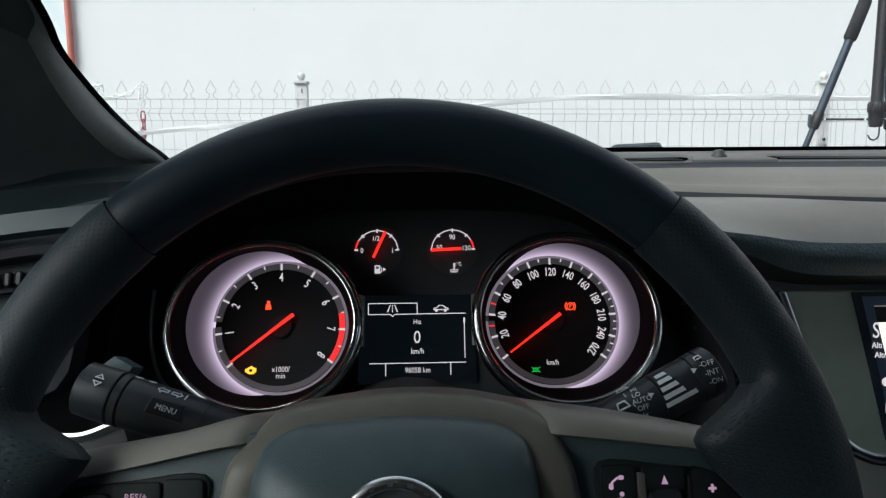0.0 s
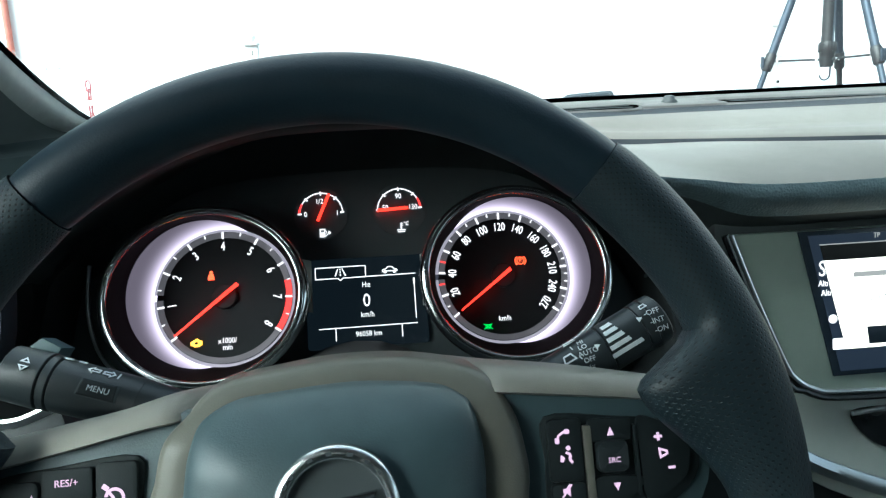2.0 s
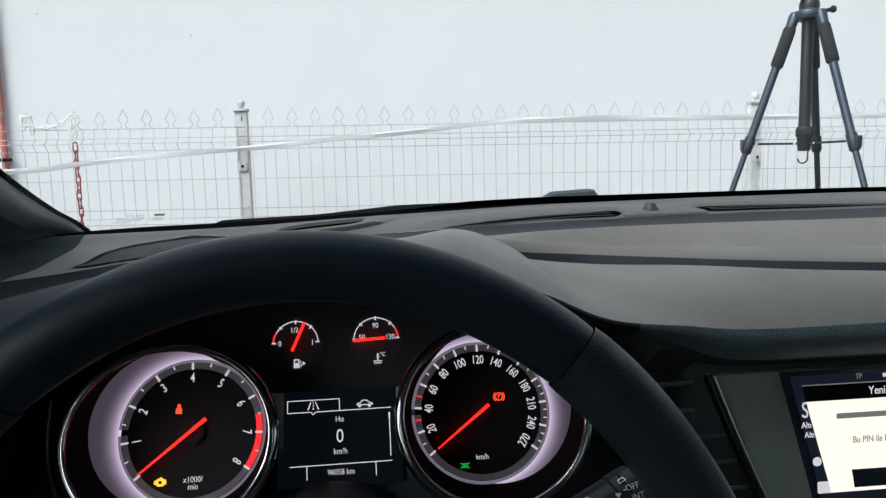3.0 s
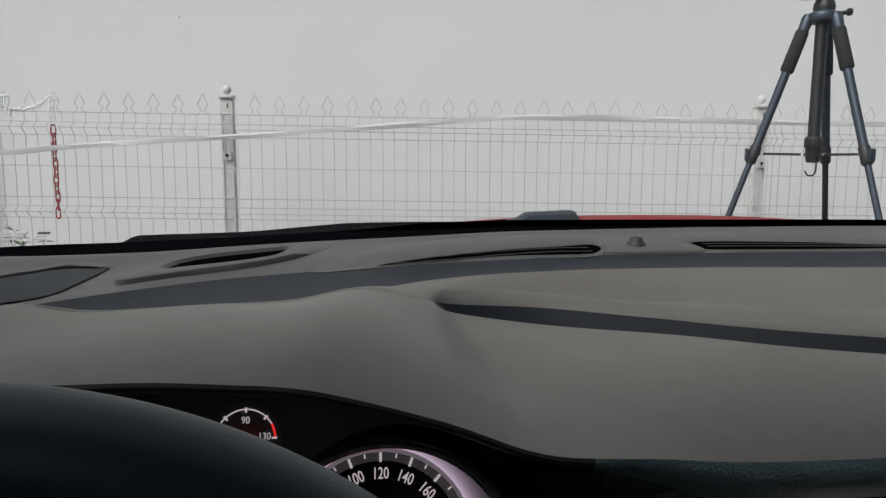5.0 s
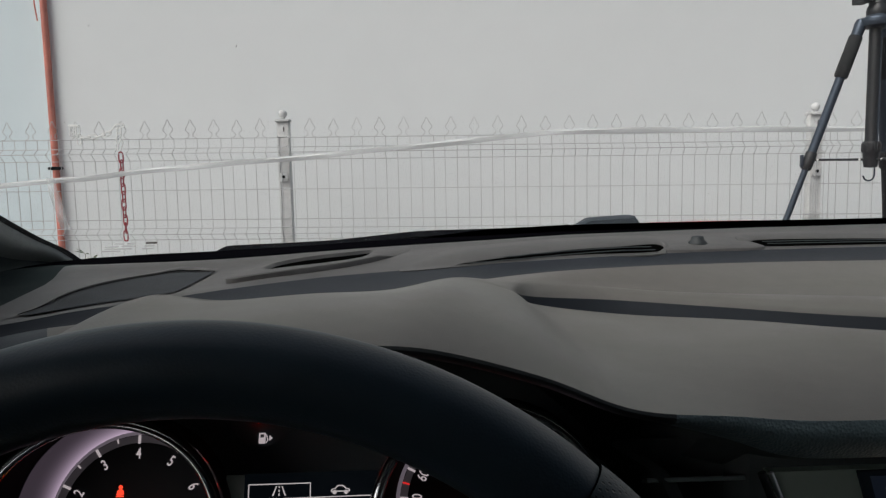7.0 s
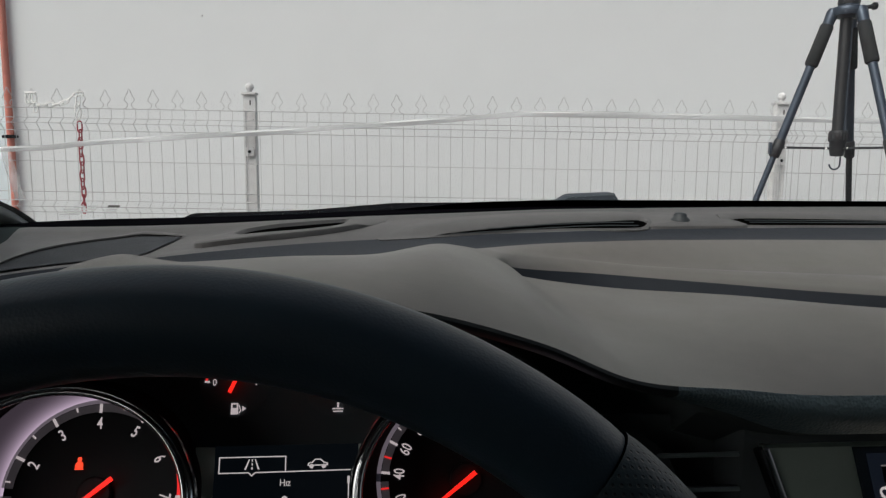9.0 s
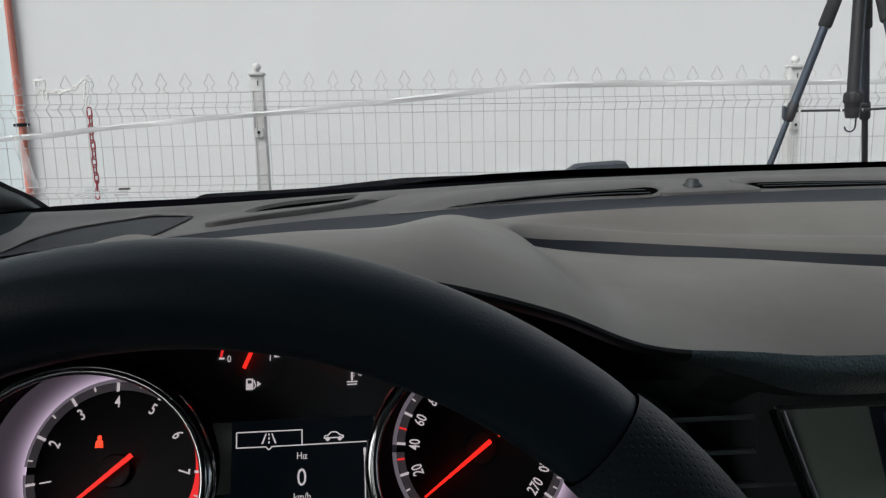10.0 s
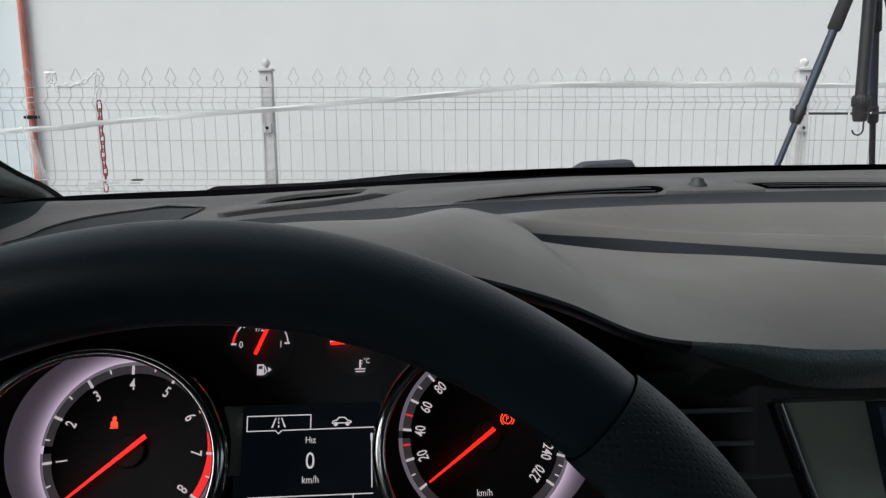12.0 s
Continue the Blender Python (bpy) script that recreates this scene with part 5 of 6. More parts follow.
k5 = key("down_key", smooth_outline([(0.1025, 0.0040), (0.1165, 0.0040), (0.1225, 0.002), (0.116, -0.005), (0.1, -0.0065)], 3), KEYMAT, padR)
k6 = key("volume_key", smooth_outline([(0.1215, 0.0262), (0.1320, 0.0245), (0.1400, 0.0205), (0.1425, 0.0130), (0.1410, 0.0035), (0.1330, -0.0035), (0.1225, -0.0055), (0.1212, 0.010)], 4), KEYMAT, padR)
glyph(shapes(tube([(0.0868, 0.0195, H1), (0.0872, 0.0212, H1), (0.0895, 0.0228, H1), (0.0915, 0.0232, H1)], 0.0006, 5), prism(rounded(0.0022, 0.003, 0.0008, 0.0865, 0.0190), H0, H1), prism(rounded(0.0028, 0.0022, 0.0008, 0.0916, 0.0232), H0, H1)), k1, "phone_symbol", (0.0006, 0.0004))
glyph(shapes(prism(circle(0.0915, 0.0172, 0.0012, None, 12), H0, H1), prism([(0.0875, 0.0142), (0.0895, 0.0125), (0.0885, 0.0105), (0.0870, 0.0108)], H0, H1), bar((0.0902, 0.0152), (0.0925, 0.0138), 0.0013, H0, H1), bar((0.0925, 0.0138), (0.0918, 0.0118), 0.0013, H0, H1), bar((0.0918, 0.0118), (0.0932, 0.0100), 0.0013, H0, H1)), k1, "voice_symbol", (0.0004, 0.0))
glyph(shapes(prism([(0.0880, 0.0010), (0.0895, 0.0010), (0.0915, 0.0035), (0.0915, -0.0030), (0.0895, -0.0010), (0.0880, -0.0010)], H0, H1), bar((0.0875, -0.0030), (0.0925, 0.0030), 0.0008, H0, H1)), k2, "mute_symbol")
glyph(shapes(bar((0.0878, -0.0055), (0.0920, -0.0055), 0.0010, H0, H1), bar((0.0878, -0.0080), (0.0925, -0.0080), 0.0014, H0, H1)), k2, "mute_symbol")
glyph(prism([(0.1062, 0.0208), (0.1096, 0.0208), (0.1079, 0.0250)], H0, H1), k3, "up_arrow", (0.0019, -0.0007))
b = lettering("SRC", 0.0036, 0.0001)
b.transform(at_uv(0.1078, 0.0113, -0.0054))
glyph(b, k4, "writing", (0.0021, -0.0005))
glyph(prism([(0.1064, 0.0018), (0.1100, 0.0018), (0.1083, -0.0020)], H0, H1), k5, "down_arrow", (0.0024, 0.0))
glyph(shapes(bar((0.1243, 0.0190), (0.1283, 0.0190), 0.0013, H0, H1), bar((0.1263, 0.0170), (0.1263, 0.0210), 0.0013, H0, H1)), k6, "plus_symbol", (0.0031, -0.0006))
glyph(prism([(0.1268, 0.0100), (0.1262, 0.0155), (0.1310, 0.0140), (0.1312, 0.0120)], H0, H1, hole=[(0.1277, 0.0115), (0.1275, 0.0140), (0.1299, 0.0131), (0.1300, 0.0124)]), k6, "volume_symbol", (0.0022, -0.0010))
glyph(bar((0.1290, 0.0066), (0.1325, 0.0066), 0.0013, H0, H1), k6, "minus_symbol", (0.0031, -0.0008))
part("ridge", box((0.0032, 0.032, 0.004), (0.1002, 0.009, -0.0092), 0.0008), BEZEL, padR, "taupe ridge between the keys", WF)
part("ridge", box((0.0016, 0.028, 0.004), (0.1200, 0.010, -0.0094), 0.0006), KEYMAT, padR, "", WF)

padL = key("keypad", smooth_outline([(-0.0790, 0.0270), (-0.11, 0.0250), (-0.134, 0.0215), (-0.1395, 0.010), (-0.136, -0.004), (-0.12, -0.018), (-0.09, -0.026), (-0.0780, -0.012), (-0.0780, 0.010)], 4), KEYMAT, wheel, -0.013, -0.0102, 0.001, "dark keypad panel")
k7 = key("cruise_key", rounded(0.0160, 0.0275, 0.0022, -0.0868, 0.0120), KEYMAT, padL)
k8 = key("resume_key", rounded(0.0195, 0.0125, 0.0016, -0.1055, 0.0182), KEYMAT, padL)
k9 = key("assist_key", rounded(0.0160, 0.0215, 0.003, -0.1242, 0.0098), KEYMAT, padL)
key("set_key", rounded(0.0195, 0.0125, 0.0016, -0.1055, 0.0050), KEYMAT, padL)
b = lettering("RES/+", 0.0046, 0.0001)
b.transform(at_uv(-0.1055, 0.0190, -0.0078))
glyph(b, k8, "writing")
glyph(shapes(arc_strip(-0.0860, 0.0130, 0.0034, 0.0048, -20, 170, H0, H1), bar((-0.0905, 0.0180), (-0.0862, 0.0128), 0.0012, H0, H1), bar((-0.0915, 0.0190), (-0.0890, 0.0170), 0.0022, H0, H1), bar((-0.0905, 0.0110), (-0.0890, 0.0095), 0.0012, H0, H1)), k7, "cruise_symbol", (-0.0013, -0.0012))
star = [((0.0032 if i % 2 == 0 else 0.0014) * math.sin(math.pi * i / 5), (0.0032 if i % 2 == 0 else 0.0014) * math.cos(math.pi * i / 5)) for i in range(10)]
glyph(shapes(prism([(-0.1185 + x, 0.0132 + y) for x, y in star], H0, H1), bar((-0.1220, 0.0100), (-0.1160, 0.0092), 0.0012, H0, H1)), k9, "star_symbol")

# column shroud behind the wheel
shroud = part("column_shroud", tube([WF @ Vector((0, 0.0, -0.035)), WF @ Vector((0, -0.005, -0.10)), WF @ Vector((0, 0.0, -0.20))], [0.060, 0.066, 0.070], 24), BLACK, wheel, "black steering column shroud")


# ---- stalks ----
def stalk(name, label, start, end, radii, marks):
    """A lever from the column; marks: function that adds its print, given the lever and its frame (x along it)."""
    s, e = WF @ Vector(start), WF @ Vector(end)
    d = (e - s).normalized()
    side = d.cross((WF.to_3x3() @ Vector((0, 0, 1)))).normalized()
    out = side.cross(d).normalized()
    ob = thing(name, tuple(s), label, "stalk")
    L = (e - s).length
    M3 = Matrix(((d.x, -side.x, out.x, s.x), (d.y, -side.y, out.y, s.y), (d.z, -side.z, out.z, s.z), (0, 0, 0, 1)))
    for nm, a, b, ra, rb, mat in radii:
        n = 6
        pts = [(L * (a + (b - a) * i / n), 0, 0) for i in range(n + 1)]
        rr = [ra + (rb - ra) * i / n for i in range(n + 1)]
        pts = [pts[0]] + pts + [pts[-1]]
        rr = [rr[0] * 0.86] + rr + [rr[-1] * 0.86]
        pts[0] = (pts[0][0] - 0.0012, 0, 0)
        pts[-1] = (pts[-1][0] + 0.0012, 0, 0)
        part(nm, tube(pts, rr, 24), mat, ob, "", M3)
    marks(ob, M3, L)
    return ob


def put(parent, M3, bm, u, v, r, turn=0, mat=None, name="print", label=""):
    """Print laid on a lever of radius r."""
    b = bm
    b.transform(at_uv(u, 0, 0, 0))
    for w in b.verts:
        a = (w.co.y + v) / r
        z = w.co.z
        w.co.y, w.co.z = (r + z) * math.sin(a), (r + z) * math.cos(a)
    return part(name, b, mat or PRINT, parent, label, M3, smooth=False)


def word(t, size, turn=0):
    b = lettering(t, size, 0.0001)
    b.transform(Matrix.Rotation(radians(turn), 4, "Z"))
    return b


def wiper_marks(ob, M3, L):
    R = 0.0122
    for i, ln in enumerate((0.0058, 0.0072, 0.0092, 0.0114, 0.0172)):
        st = shapes(bar((0, 0), (ln, 0), 0.0011, 0.0002, 0.0005), bar((0, 0.0011), (ln - 0.0004, 0.0011), 0.0011, 0.0002, 0.0005))
        put(ob, M3, st, 0.0572 - 0.0007 * i, 0.0108 - 0.0037 * i, R + 0.0002, name="stripe", label="pale grey stripe")
    for t, u, v, s in (("HI", 0.0452, 0.0116, 0.0034), ("LO", 0.0446, 0.0080, 0.0034), ("AUTO", 0.0456, 0.0044, 0.0036), ("OFF", 0.0442, 0.0010, 0.0034), ("1x", 0.0434, -0.0024, 0.0032)):
        put(ob, M3, word(t, s, -11), u, v, R * 0.97, name="writing")
    put(ob, M3, prism([(-0.001, -0.0014), (0.0016, 0.0), (-0.001, 0.0014)], 0, 0.0003), 0.0506, 0.0046, R, name="arrow_mark")
    put(ob, M3, prism([(-0.0035, -0.002), (0.0035, -0.002), (0.0022, 0.0022), (-0.0022, 0.0022)], 0, 0.0003, hole=[(-0.0026, -0.0012), (0.0026, -0.0012), (0.0016, 0.0014), (-0.0016, 0.0014)]), 0.0360, 0.0064, R, name="wiper_mark")
    put(ob, M3, prism([(-0.0035, -0.0012), (0.0035, -0.0012), (0.0026, 0.0016), (-0.0026, 0.0016)], 0, 0.0003, hole=[(-0.0026, -0.0006), (0.0026, -0.0006), (0.0019, 0.0009), (-0.0019, 0.0009)]), 0.0410, 0.0158, R, name="wiper_mark")
    put(ob, M3, bar((0.0006, 0.003), (-0.0006, 0.0122), 0.0005, 0.0, 0.0002), 0.0406, 0.0, R * 0.97, name="bracket_mark")
    put(ob, M3, prism([(-0.001, -0.0014), (0.0016, 0.0), (-0.001, 0.0014)], 0, 0.0003), 0.0748, 0.0054, R + 0.0009, name="arrow_mark")
    for t, v in (("-OFF", 0.0054), ("-INT", 0.0006), ("-ON", -0.0040)):
        put(ob, M3, word(t, 0.0038, -13), 0.0818, v, R + 0.0008, name="writing")
    put(ob, M3, prism([(-0.002, -0.001), (0.002, -0.001), (0.0015, 0.0014), (-0.0015, 0.0014)], 0, 0.0003, hole=[(-0.0014, -0.0005), (0.0014, -0.0005), (0.001, 0.0008), (-0.001, 0.0008)]), 0.0800, 0.0102, R + 0.0008, name="wiper_mark")


stalk("wiper_stalk", "dark grey wiper stalk with pale printed marks", (0.0760, 0.0300, -0.060), (0.1536, 0.0679, -0.060),
      (("stem", 0.0, 0.63, 0.0105, 0.0118, STALK), ("sleeve", 0.645, 0.86, 0.0122, 0.0122, STALK), ("collar", 0.872, 0.922, 0.0125, 0.0126, STALK), ("end_ring", 0.935, 1.0, 0.0128, 0.0124, STALK)), wiper_marks)


def light_marks(ob, M3, L):
    R = 0.0125
    def curved(w, h, up, slant):
        cols = [(-w / 2, -0.0006), (-w / 2, up * 0.7), (-w / 2 + 0.0006, up)] + [(w * f, up) for f in (-0.25, 0.0, 0.25)] + [(w / 2 - 0.0006, up), (w / 2, up * 0.7), (w / 2, -0.0006)]
        rows = []
        for k in range(13):
            f = k / 12 - 0.5
            lift = -0.0016 if k in (0, 12) else (-0.0003 if k in (1, 11) else 0.0)
            rows.append([(x * (1 + slant * f), h * f, z + lift) for x, z in cols])
        return loft(rows)
    b, gb = curved(0.0165, 0.0086, 0.0009, 0.10), curved(0.0182, 0.0102, 0.0003, 0.10)
    put(ob, M3, gb, 0.0415, -0.0034, R, mat=DEEP, name="key_gap", label="dark gap round the key")
    key_ob = put(ob, M3, b, 0.0415, -0.0034, R, mat=KEYMAT, name="menu_key", label="black menu key")
    put(key_ob, M3, word("MENU", 0.0038, 180), 0.0410, -0.0036, R + 0.0011, name="writing")
    for sgn, u in ((-1, 0.0404), (1, 0.0472)):
        put(ob, M3, prism([(0.0032 * sgn, 0.0), (0.0006 * sgn, 0.0026), (0.0006 * sgn, 0.0012), (-0.0028 * sgn, 0.0012), (-0.0028 * sgn, -0.0012), (0.0006 * sgn, -0.0012), (0.0006 * sgn, -0.0026)], 0, 0.0003,
            hole=[(0.0022 * sgn, 0.0), (0.0011 * sgn, 0.0014), (0.0010 * sgn, 0.0006), (-0.0020 * sgn, 0.0006), (-0.0020 * sgn, -0.0006), (0.0010 * sgn, -0.0006), (0.0011 * sgn, -0.0014)]), u, -0.0130, R, name="arrow_mark")
    put(ob, M3, bar((0, -0.0019), (0, 0.0019), 0.0007, 0, 0.0003), 0.0358, -0.0130, R, name="arrow_mark")
    put(ob, M3, prism(rounded(0.006, 0.0026, 0.0012), 0, 0.0003), 0.0630, -0.0182, R, name="lamp_mark")
    put(ob, M3, prism(rounded(0.004, 0.0024, 0.0010), 0, 0.0003), 0.0552, -0.0182, R, name="lamp_mark")
    for v, s in ((0.0005, 1), (-0.0010, -1)):
        put(ob, M3, prism([(-0.0024, 0), (0.0024, 0), (0, 0.0028 * s)], 0, 0.0003, hole=[(-0.0012, 0.0005 * s), (0.0012, 0.0005 * s), (0, 0.0018 * s)]), 0.0764, v - 0.0070, R + 0.0012, name="arrow_mark")


stalk("indicator_stalk", "dark grey indicator stalk with a menu key", (-0.0715, 0.0370, -0.060), (-0.1528, 0.0634, -0.060),
      (("stem", 0.0, 0.28, 0.0105, 0.0120, STALK), ("sleeve", 0.28, 0.735, 0.0122, 0.0126, STALK), ("collar", 0.75, 0.79, 0.0130, 0.0130, STALK), ("end_knob", 0.805, 1.0, 0.0134, 0.0130, STALK)), light_marks)

part("light_sleeve", prism([(-0.1495, 0.0742), (-0.1425, 0.0790), (-0.1330, 0.0735), (-0.1360, 0.0690)], -0.080, -0.066, 0.001), TEAL, bpy.data.objects["indicator_stalk"], "teal-grey flat tip", WF)

# ---- instrument cluster ----
CF = framed((0.0, -0.0245, 0.945), 24)
cluster = thing("instrument_cluster", (0.0, -0.02, 0.86), "black instrument cluster with two backlit dials and a display", "instrument cluster")
part("housing", prism(smooth_outline([(-0.19, 0.010), (-0.15, 0.045), (-0.10, 0.070), (0.0, 0.076), (0.10, 0.070), (0.145, 0.045), (0.17, 0.010), (0.185, -0.06), (0.0, -0.09), (-0.185, -0.06)], 4), -0.012, -0.002, 0.002), HOUSING, cluster, "", CF)
side = [(-0.185, 0.020), (-0.205, -0.01), (-0.19, -0.09), (0.0, -0.105), (0.19, -0.09), (0.200, -0.01), (0.170, 0.020)]
part("surround", loft([[Vector((p.x, p.y, h)) for p in crom([(x * k, y * k, 0) for x, y in side], 5)] for k, h in ((0.93, -0.004), (0.95, 0.012), (0.985, 0.022), (1.03, 0.018), (1.06, -0.02))]), BLACK, cluster, "black cluster surround", CF)
part("trim_arc", tube(crom([(-0.1765, 0.012, 0.021), (-0.1768, -0.010, 0.021), (-0.1745, -0.029, 0.021), (-0.1665, -0.049, 0.021), (-0.150, -0.066, 0.021)], 6), 0.0015, 8), CHROME, cluster, "thin silver trim line", CF)


MOUTH = 0.048


def mouth_at(bx, by, rx, ry):
    k = (0.4927 - MOUTH) / (0.4927 - 0.0118)
    return 0.015 + (bx - 0.015) * k, -0.097 + (by + 0.097) * k, rx * k, ry * k


def dial(name, label, centre, ring, bezel, ticks, numerals, red_from=None, needle_at=None, minor_red=()):
    cx, cy = centre
    face = part(name, prism(circle(cx, cy, 0.0450, None, 64), 0.0030, 0.0046), FACE, cluster, label, CF)
    # crescent dish behind the face; its glow and falloff are emission, without lamps
    gx, gy, gr = ring
    glow_mat = light_guide(name + "_dish_glow", (cx, cy, 0.003), 0.0455, 0.0195)
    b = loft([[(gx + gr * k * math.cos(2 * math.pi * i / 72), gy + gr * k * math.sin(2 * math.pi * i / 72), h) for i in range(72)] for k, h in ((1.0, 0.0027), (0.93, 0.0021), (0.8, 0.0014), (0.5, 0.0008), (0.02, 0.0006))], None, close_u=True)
    part("light_guide", b, glow_mat, face, "lilac dish crescent, light falloff put in its emission", CF)
    part("halo", arc_strip(cx, cy, 0.0449, 0.0473, -180, 180, 0.0027, 0.0029, 72), HALO, face, "thin lilac light ring", CF)
    # black bezel and thin chrome ring
    bx, by, rx, ry = bezel

    def reach(t, ox, oy, r):
        """Distance from the bezel's middle, in direction t, to a circle's far side."""
        dx, dy = math.cos(t), math.sin(t)
        px_, py_ = bx - ox, by - oy
        q = px_ * dx + py_ * dy
        return -q + math.sqrt(max(0.0, q * q - (px_ * px_ + py_ * py_ - r * r)))

    # the tube narrows towards the driver: its mouth is the ring
    mx, my, rxm, rym = mouth_at(bx, by, rx, ry)
    rows = [[], [], [], [], []]
    for i in range(90):
        t = 2 * math.pi * i / 90
        r_in = max(reach(t, gx, gy, gr - 0.0004), reach(t, cx, cy, 0.0472))
        r_out = 1 / math.sqrt((math.cos(t) / (rx - 0.0012)) ** 2 + (math.sin(t) / (ry - 0.0012)) ** 2)
        r_in = min(r_in, r_out - 0.0006)
        foot = Vector((bx + r_in * math.cos(t), by + r_in * math.sin(t), 0.0062))
        rim_p = Vector((mx + (rxm - 0.001) * math.cos(t), my + (rym - 0.001) * math.sin(t), MOUTH))
        rows[0].append(Vector((foot.x, foot.y, 0.0048)))
        for k, f in enumerate((0.0, 0.3, 0.65, 1.0)):
            rows[k + 1].append(foot.lerp(rim_p, f))
    part("bezel", loft(rows, None, close_u=True), TUBE, face, "black bezel", CF)
    rows = []
    for i in range(90):
        t = 2 * math.pi * i / 90
        rows.append([Vector((mx + (rxm + dr) * math.cos(t), my + (rym + dr) * math.sin(t), MOUTH + dz)) for dr, dz in ((-0.0013, -0.0004), (-0.0011, 0.0005), (-0.0005, 0.0012), (0.0004, 0.0015), (0.0014, 0.0012), (0.0018, 0.0004), (0.0021, 0.0002), (0.0025, 0.0004), (0.0032, 0.0001), (0.0041, -0.0008), (0.0049, -0.0022), (0.0053, -0.0042))])
    part("chrome_ring", loft(rows, None, close_v=True), RINGCHROME, face, "thin chrome ring", CF)
    rows = []
    for i in range(90):
        t = 2 * math.pi * i / 90
        c, s = math.cos(t), math.sin(t)
        rows.append([Vector((mx + (rxm + 0.0052) * c, my + (rym + 0.0052) * s, MOUTH - 0.0035)), Vector((mx + (rxm + 0.0053) * c, my + (rym + 0.0053) * s, MOUTH - 0.007)), Vector((bx + (rx + 0.0005) * c, by + (ry + 0.0005) * s, -0.002))])
    part("sleeve", loft(rows, None, close_v=True), TUBE, face, "black outer sleeve", CF)
    # scale
    part("scale_band", arc_strip(cx, cy, 0.0408, 0.0447, -180, 180, 0.0046, 0.0048, 72), BAND, face, "grey scale band", CF)
    a_red = red_from
    if a_red:
        part("red_band", arc_strip(cx, cy, 0.0408, 0.0448, a_red[0], a_red[1], 0.0048, 0.0051, 14), TICKRED, face, "red zone", CF)
    for a, ln, w, mat in ticks:
        c, s = math.cos(radians(a)), math.sin(radians(a))
        r1 = 0.0449
        part("tick", bar((cx + (r1 - ln) * c, cy + (r1 - ln) * s), (cx + r1 * c, cy + r1 * s), w, 0.0048, 0.0054), mat, face, "", CF, smooth=False)
    for txt, a, r, turn, size in numerals:
        b = lettering(txt, size, 0.0001, 0.70, 0.00008)
        b.transform(at_uv(cx + r * math.cos(radians(a)), cy + r * math.sin(radians(a)), 0.0052, turn))
        part("numeral", b, NUMERAL, face, "", CF, smooth=False)
    a, tip, tail = needle_at
    c, s = math.cos(radians(a)), math.sin(radians(a))
    rows = []
    nd = bmesh.new()
    ax = Vector((c, s, 0))
    sd = Vector((-s, c, 0))
    base = Vector((cx, cy, 0.0095))
    out = [base + ax * tip + sd * 0.0005, base + ax * tip - sd * 0.0005, base - ax * tail - sd * 0.0012, base - ax * tail + sd * 0.0012]
    up = [p + Vector((0, 0, 0.0012)) for p in out]
    loft([out, up], nd, close_u=True)
    nd.faces.new([nd.verts[i] for i in (4, 5, 6, 7)]) if nd.verts.ensure_lookup_table() is None else None
    part("needle", nd, NEEDLE, face, "glowing red needle", CF, smooth=False)
    part("needle_hub", lathe([(0.0085, 0.0046), (0.0085, 0.0068), (0.0078, 0.0074), (0, 0.0074)], 32, None, at_uv(cx, cy)), FACE, face, "", CF)
    return face


WHITE_T = []
for i in range(9):
    a = 218.3 - 31.68 * i
    WHITE_T.append((a, 0.0046, 0.0013, NUMERAL))
    if i < 8:
        WHITE_T.append((a - 15.84, 0.0022, 0.0007, NUMERAL))
nums = []
for i in range(1, 9):
    a = 218.3 - 31.68 * i
    turn = a - 90
    nums.append((str(i), a, 0.0347, turn, 0.0084))
tacho = dial("tachometer", "rev counter dial with white figures", (-0.0935, -0.0115), (-0.1085, -0.0078, 0.0512), (-0.1062, -0.0112, 0.0640, 0.0573), WHITE_T, nums, (-35, 12), (218.3, 0.0405, 0.0120))
sp = []
for i in range(13):
    a = 216.4 - 21.12 * i
    sp.append((a, 0.0046, 0.0013, NUMERAL))
    if i < 12:
        n_minor = 1 if i < 9 else 2
        for k in range(n_minor):
            f = (k + 1) / (n_minor + 1)
            redm = i in (1, 2)
            sp.append((a - 21.12 * f, 0.0040 if redm else 0.0022, 0.0009 if redm else 0.0007, TICKRED if redm else NUMERAL))
snum = []
for i, t in enumerate(("20", "40", "60", "80", "100", "120", "140", "160", "180", "210", "240", "270")):
    a = 216.4 - 21.12 * (i + 1)
    turn = a - 90
    if t == "270":
        turn += 180
    snum.append((t, a, 0.0352 if len(t) < 3 else 0.0345, turn, 0.0081))
speedo = dial("speedometer", "speed dial with white figures", (0.0963, -0.0095), (0.1067, -0.0050, 0.0522), (0.1058, -0.0090, 0.0616, 0.0578), sp, snum, None, (216.4, 0.0385, 0.0060))


def icon(parent, mat, bms, at, name, label=""):
    b = shapes(*bms)
    b.transform(at_uv(at[0], at[1], at[2] if len(at) > 2 else 0.0052))
    return part(name, b, mat, parent, label, CF, smooth=False)


def label_text(parent, txt, size, at, mat=None, squeeze=0.85, name="writing"):
    b = lettering(txt, size, 0.0001, squeeze, 0.0)
    b.transform(at_uv(at[0], at[1], at[2] if len(at) > 2 else 0.0052))
    return part(name, b, mat or NUMERAL, parent, "", CF, smooth=False)


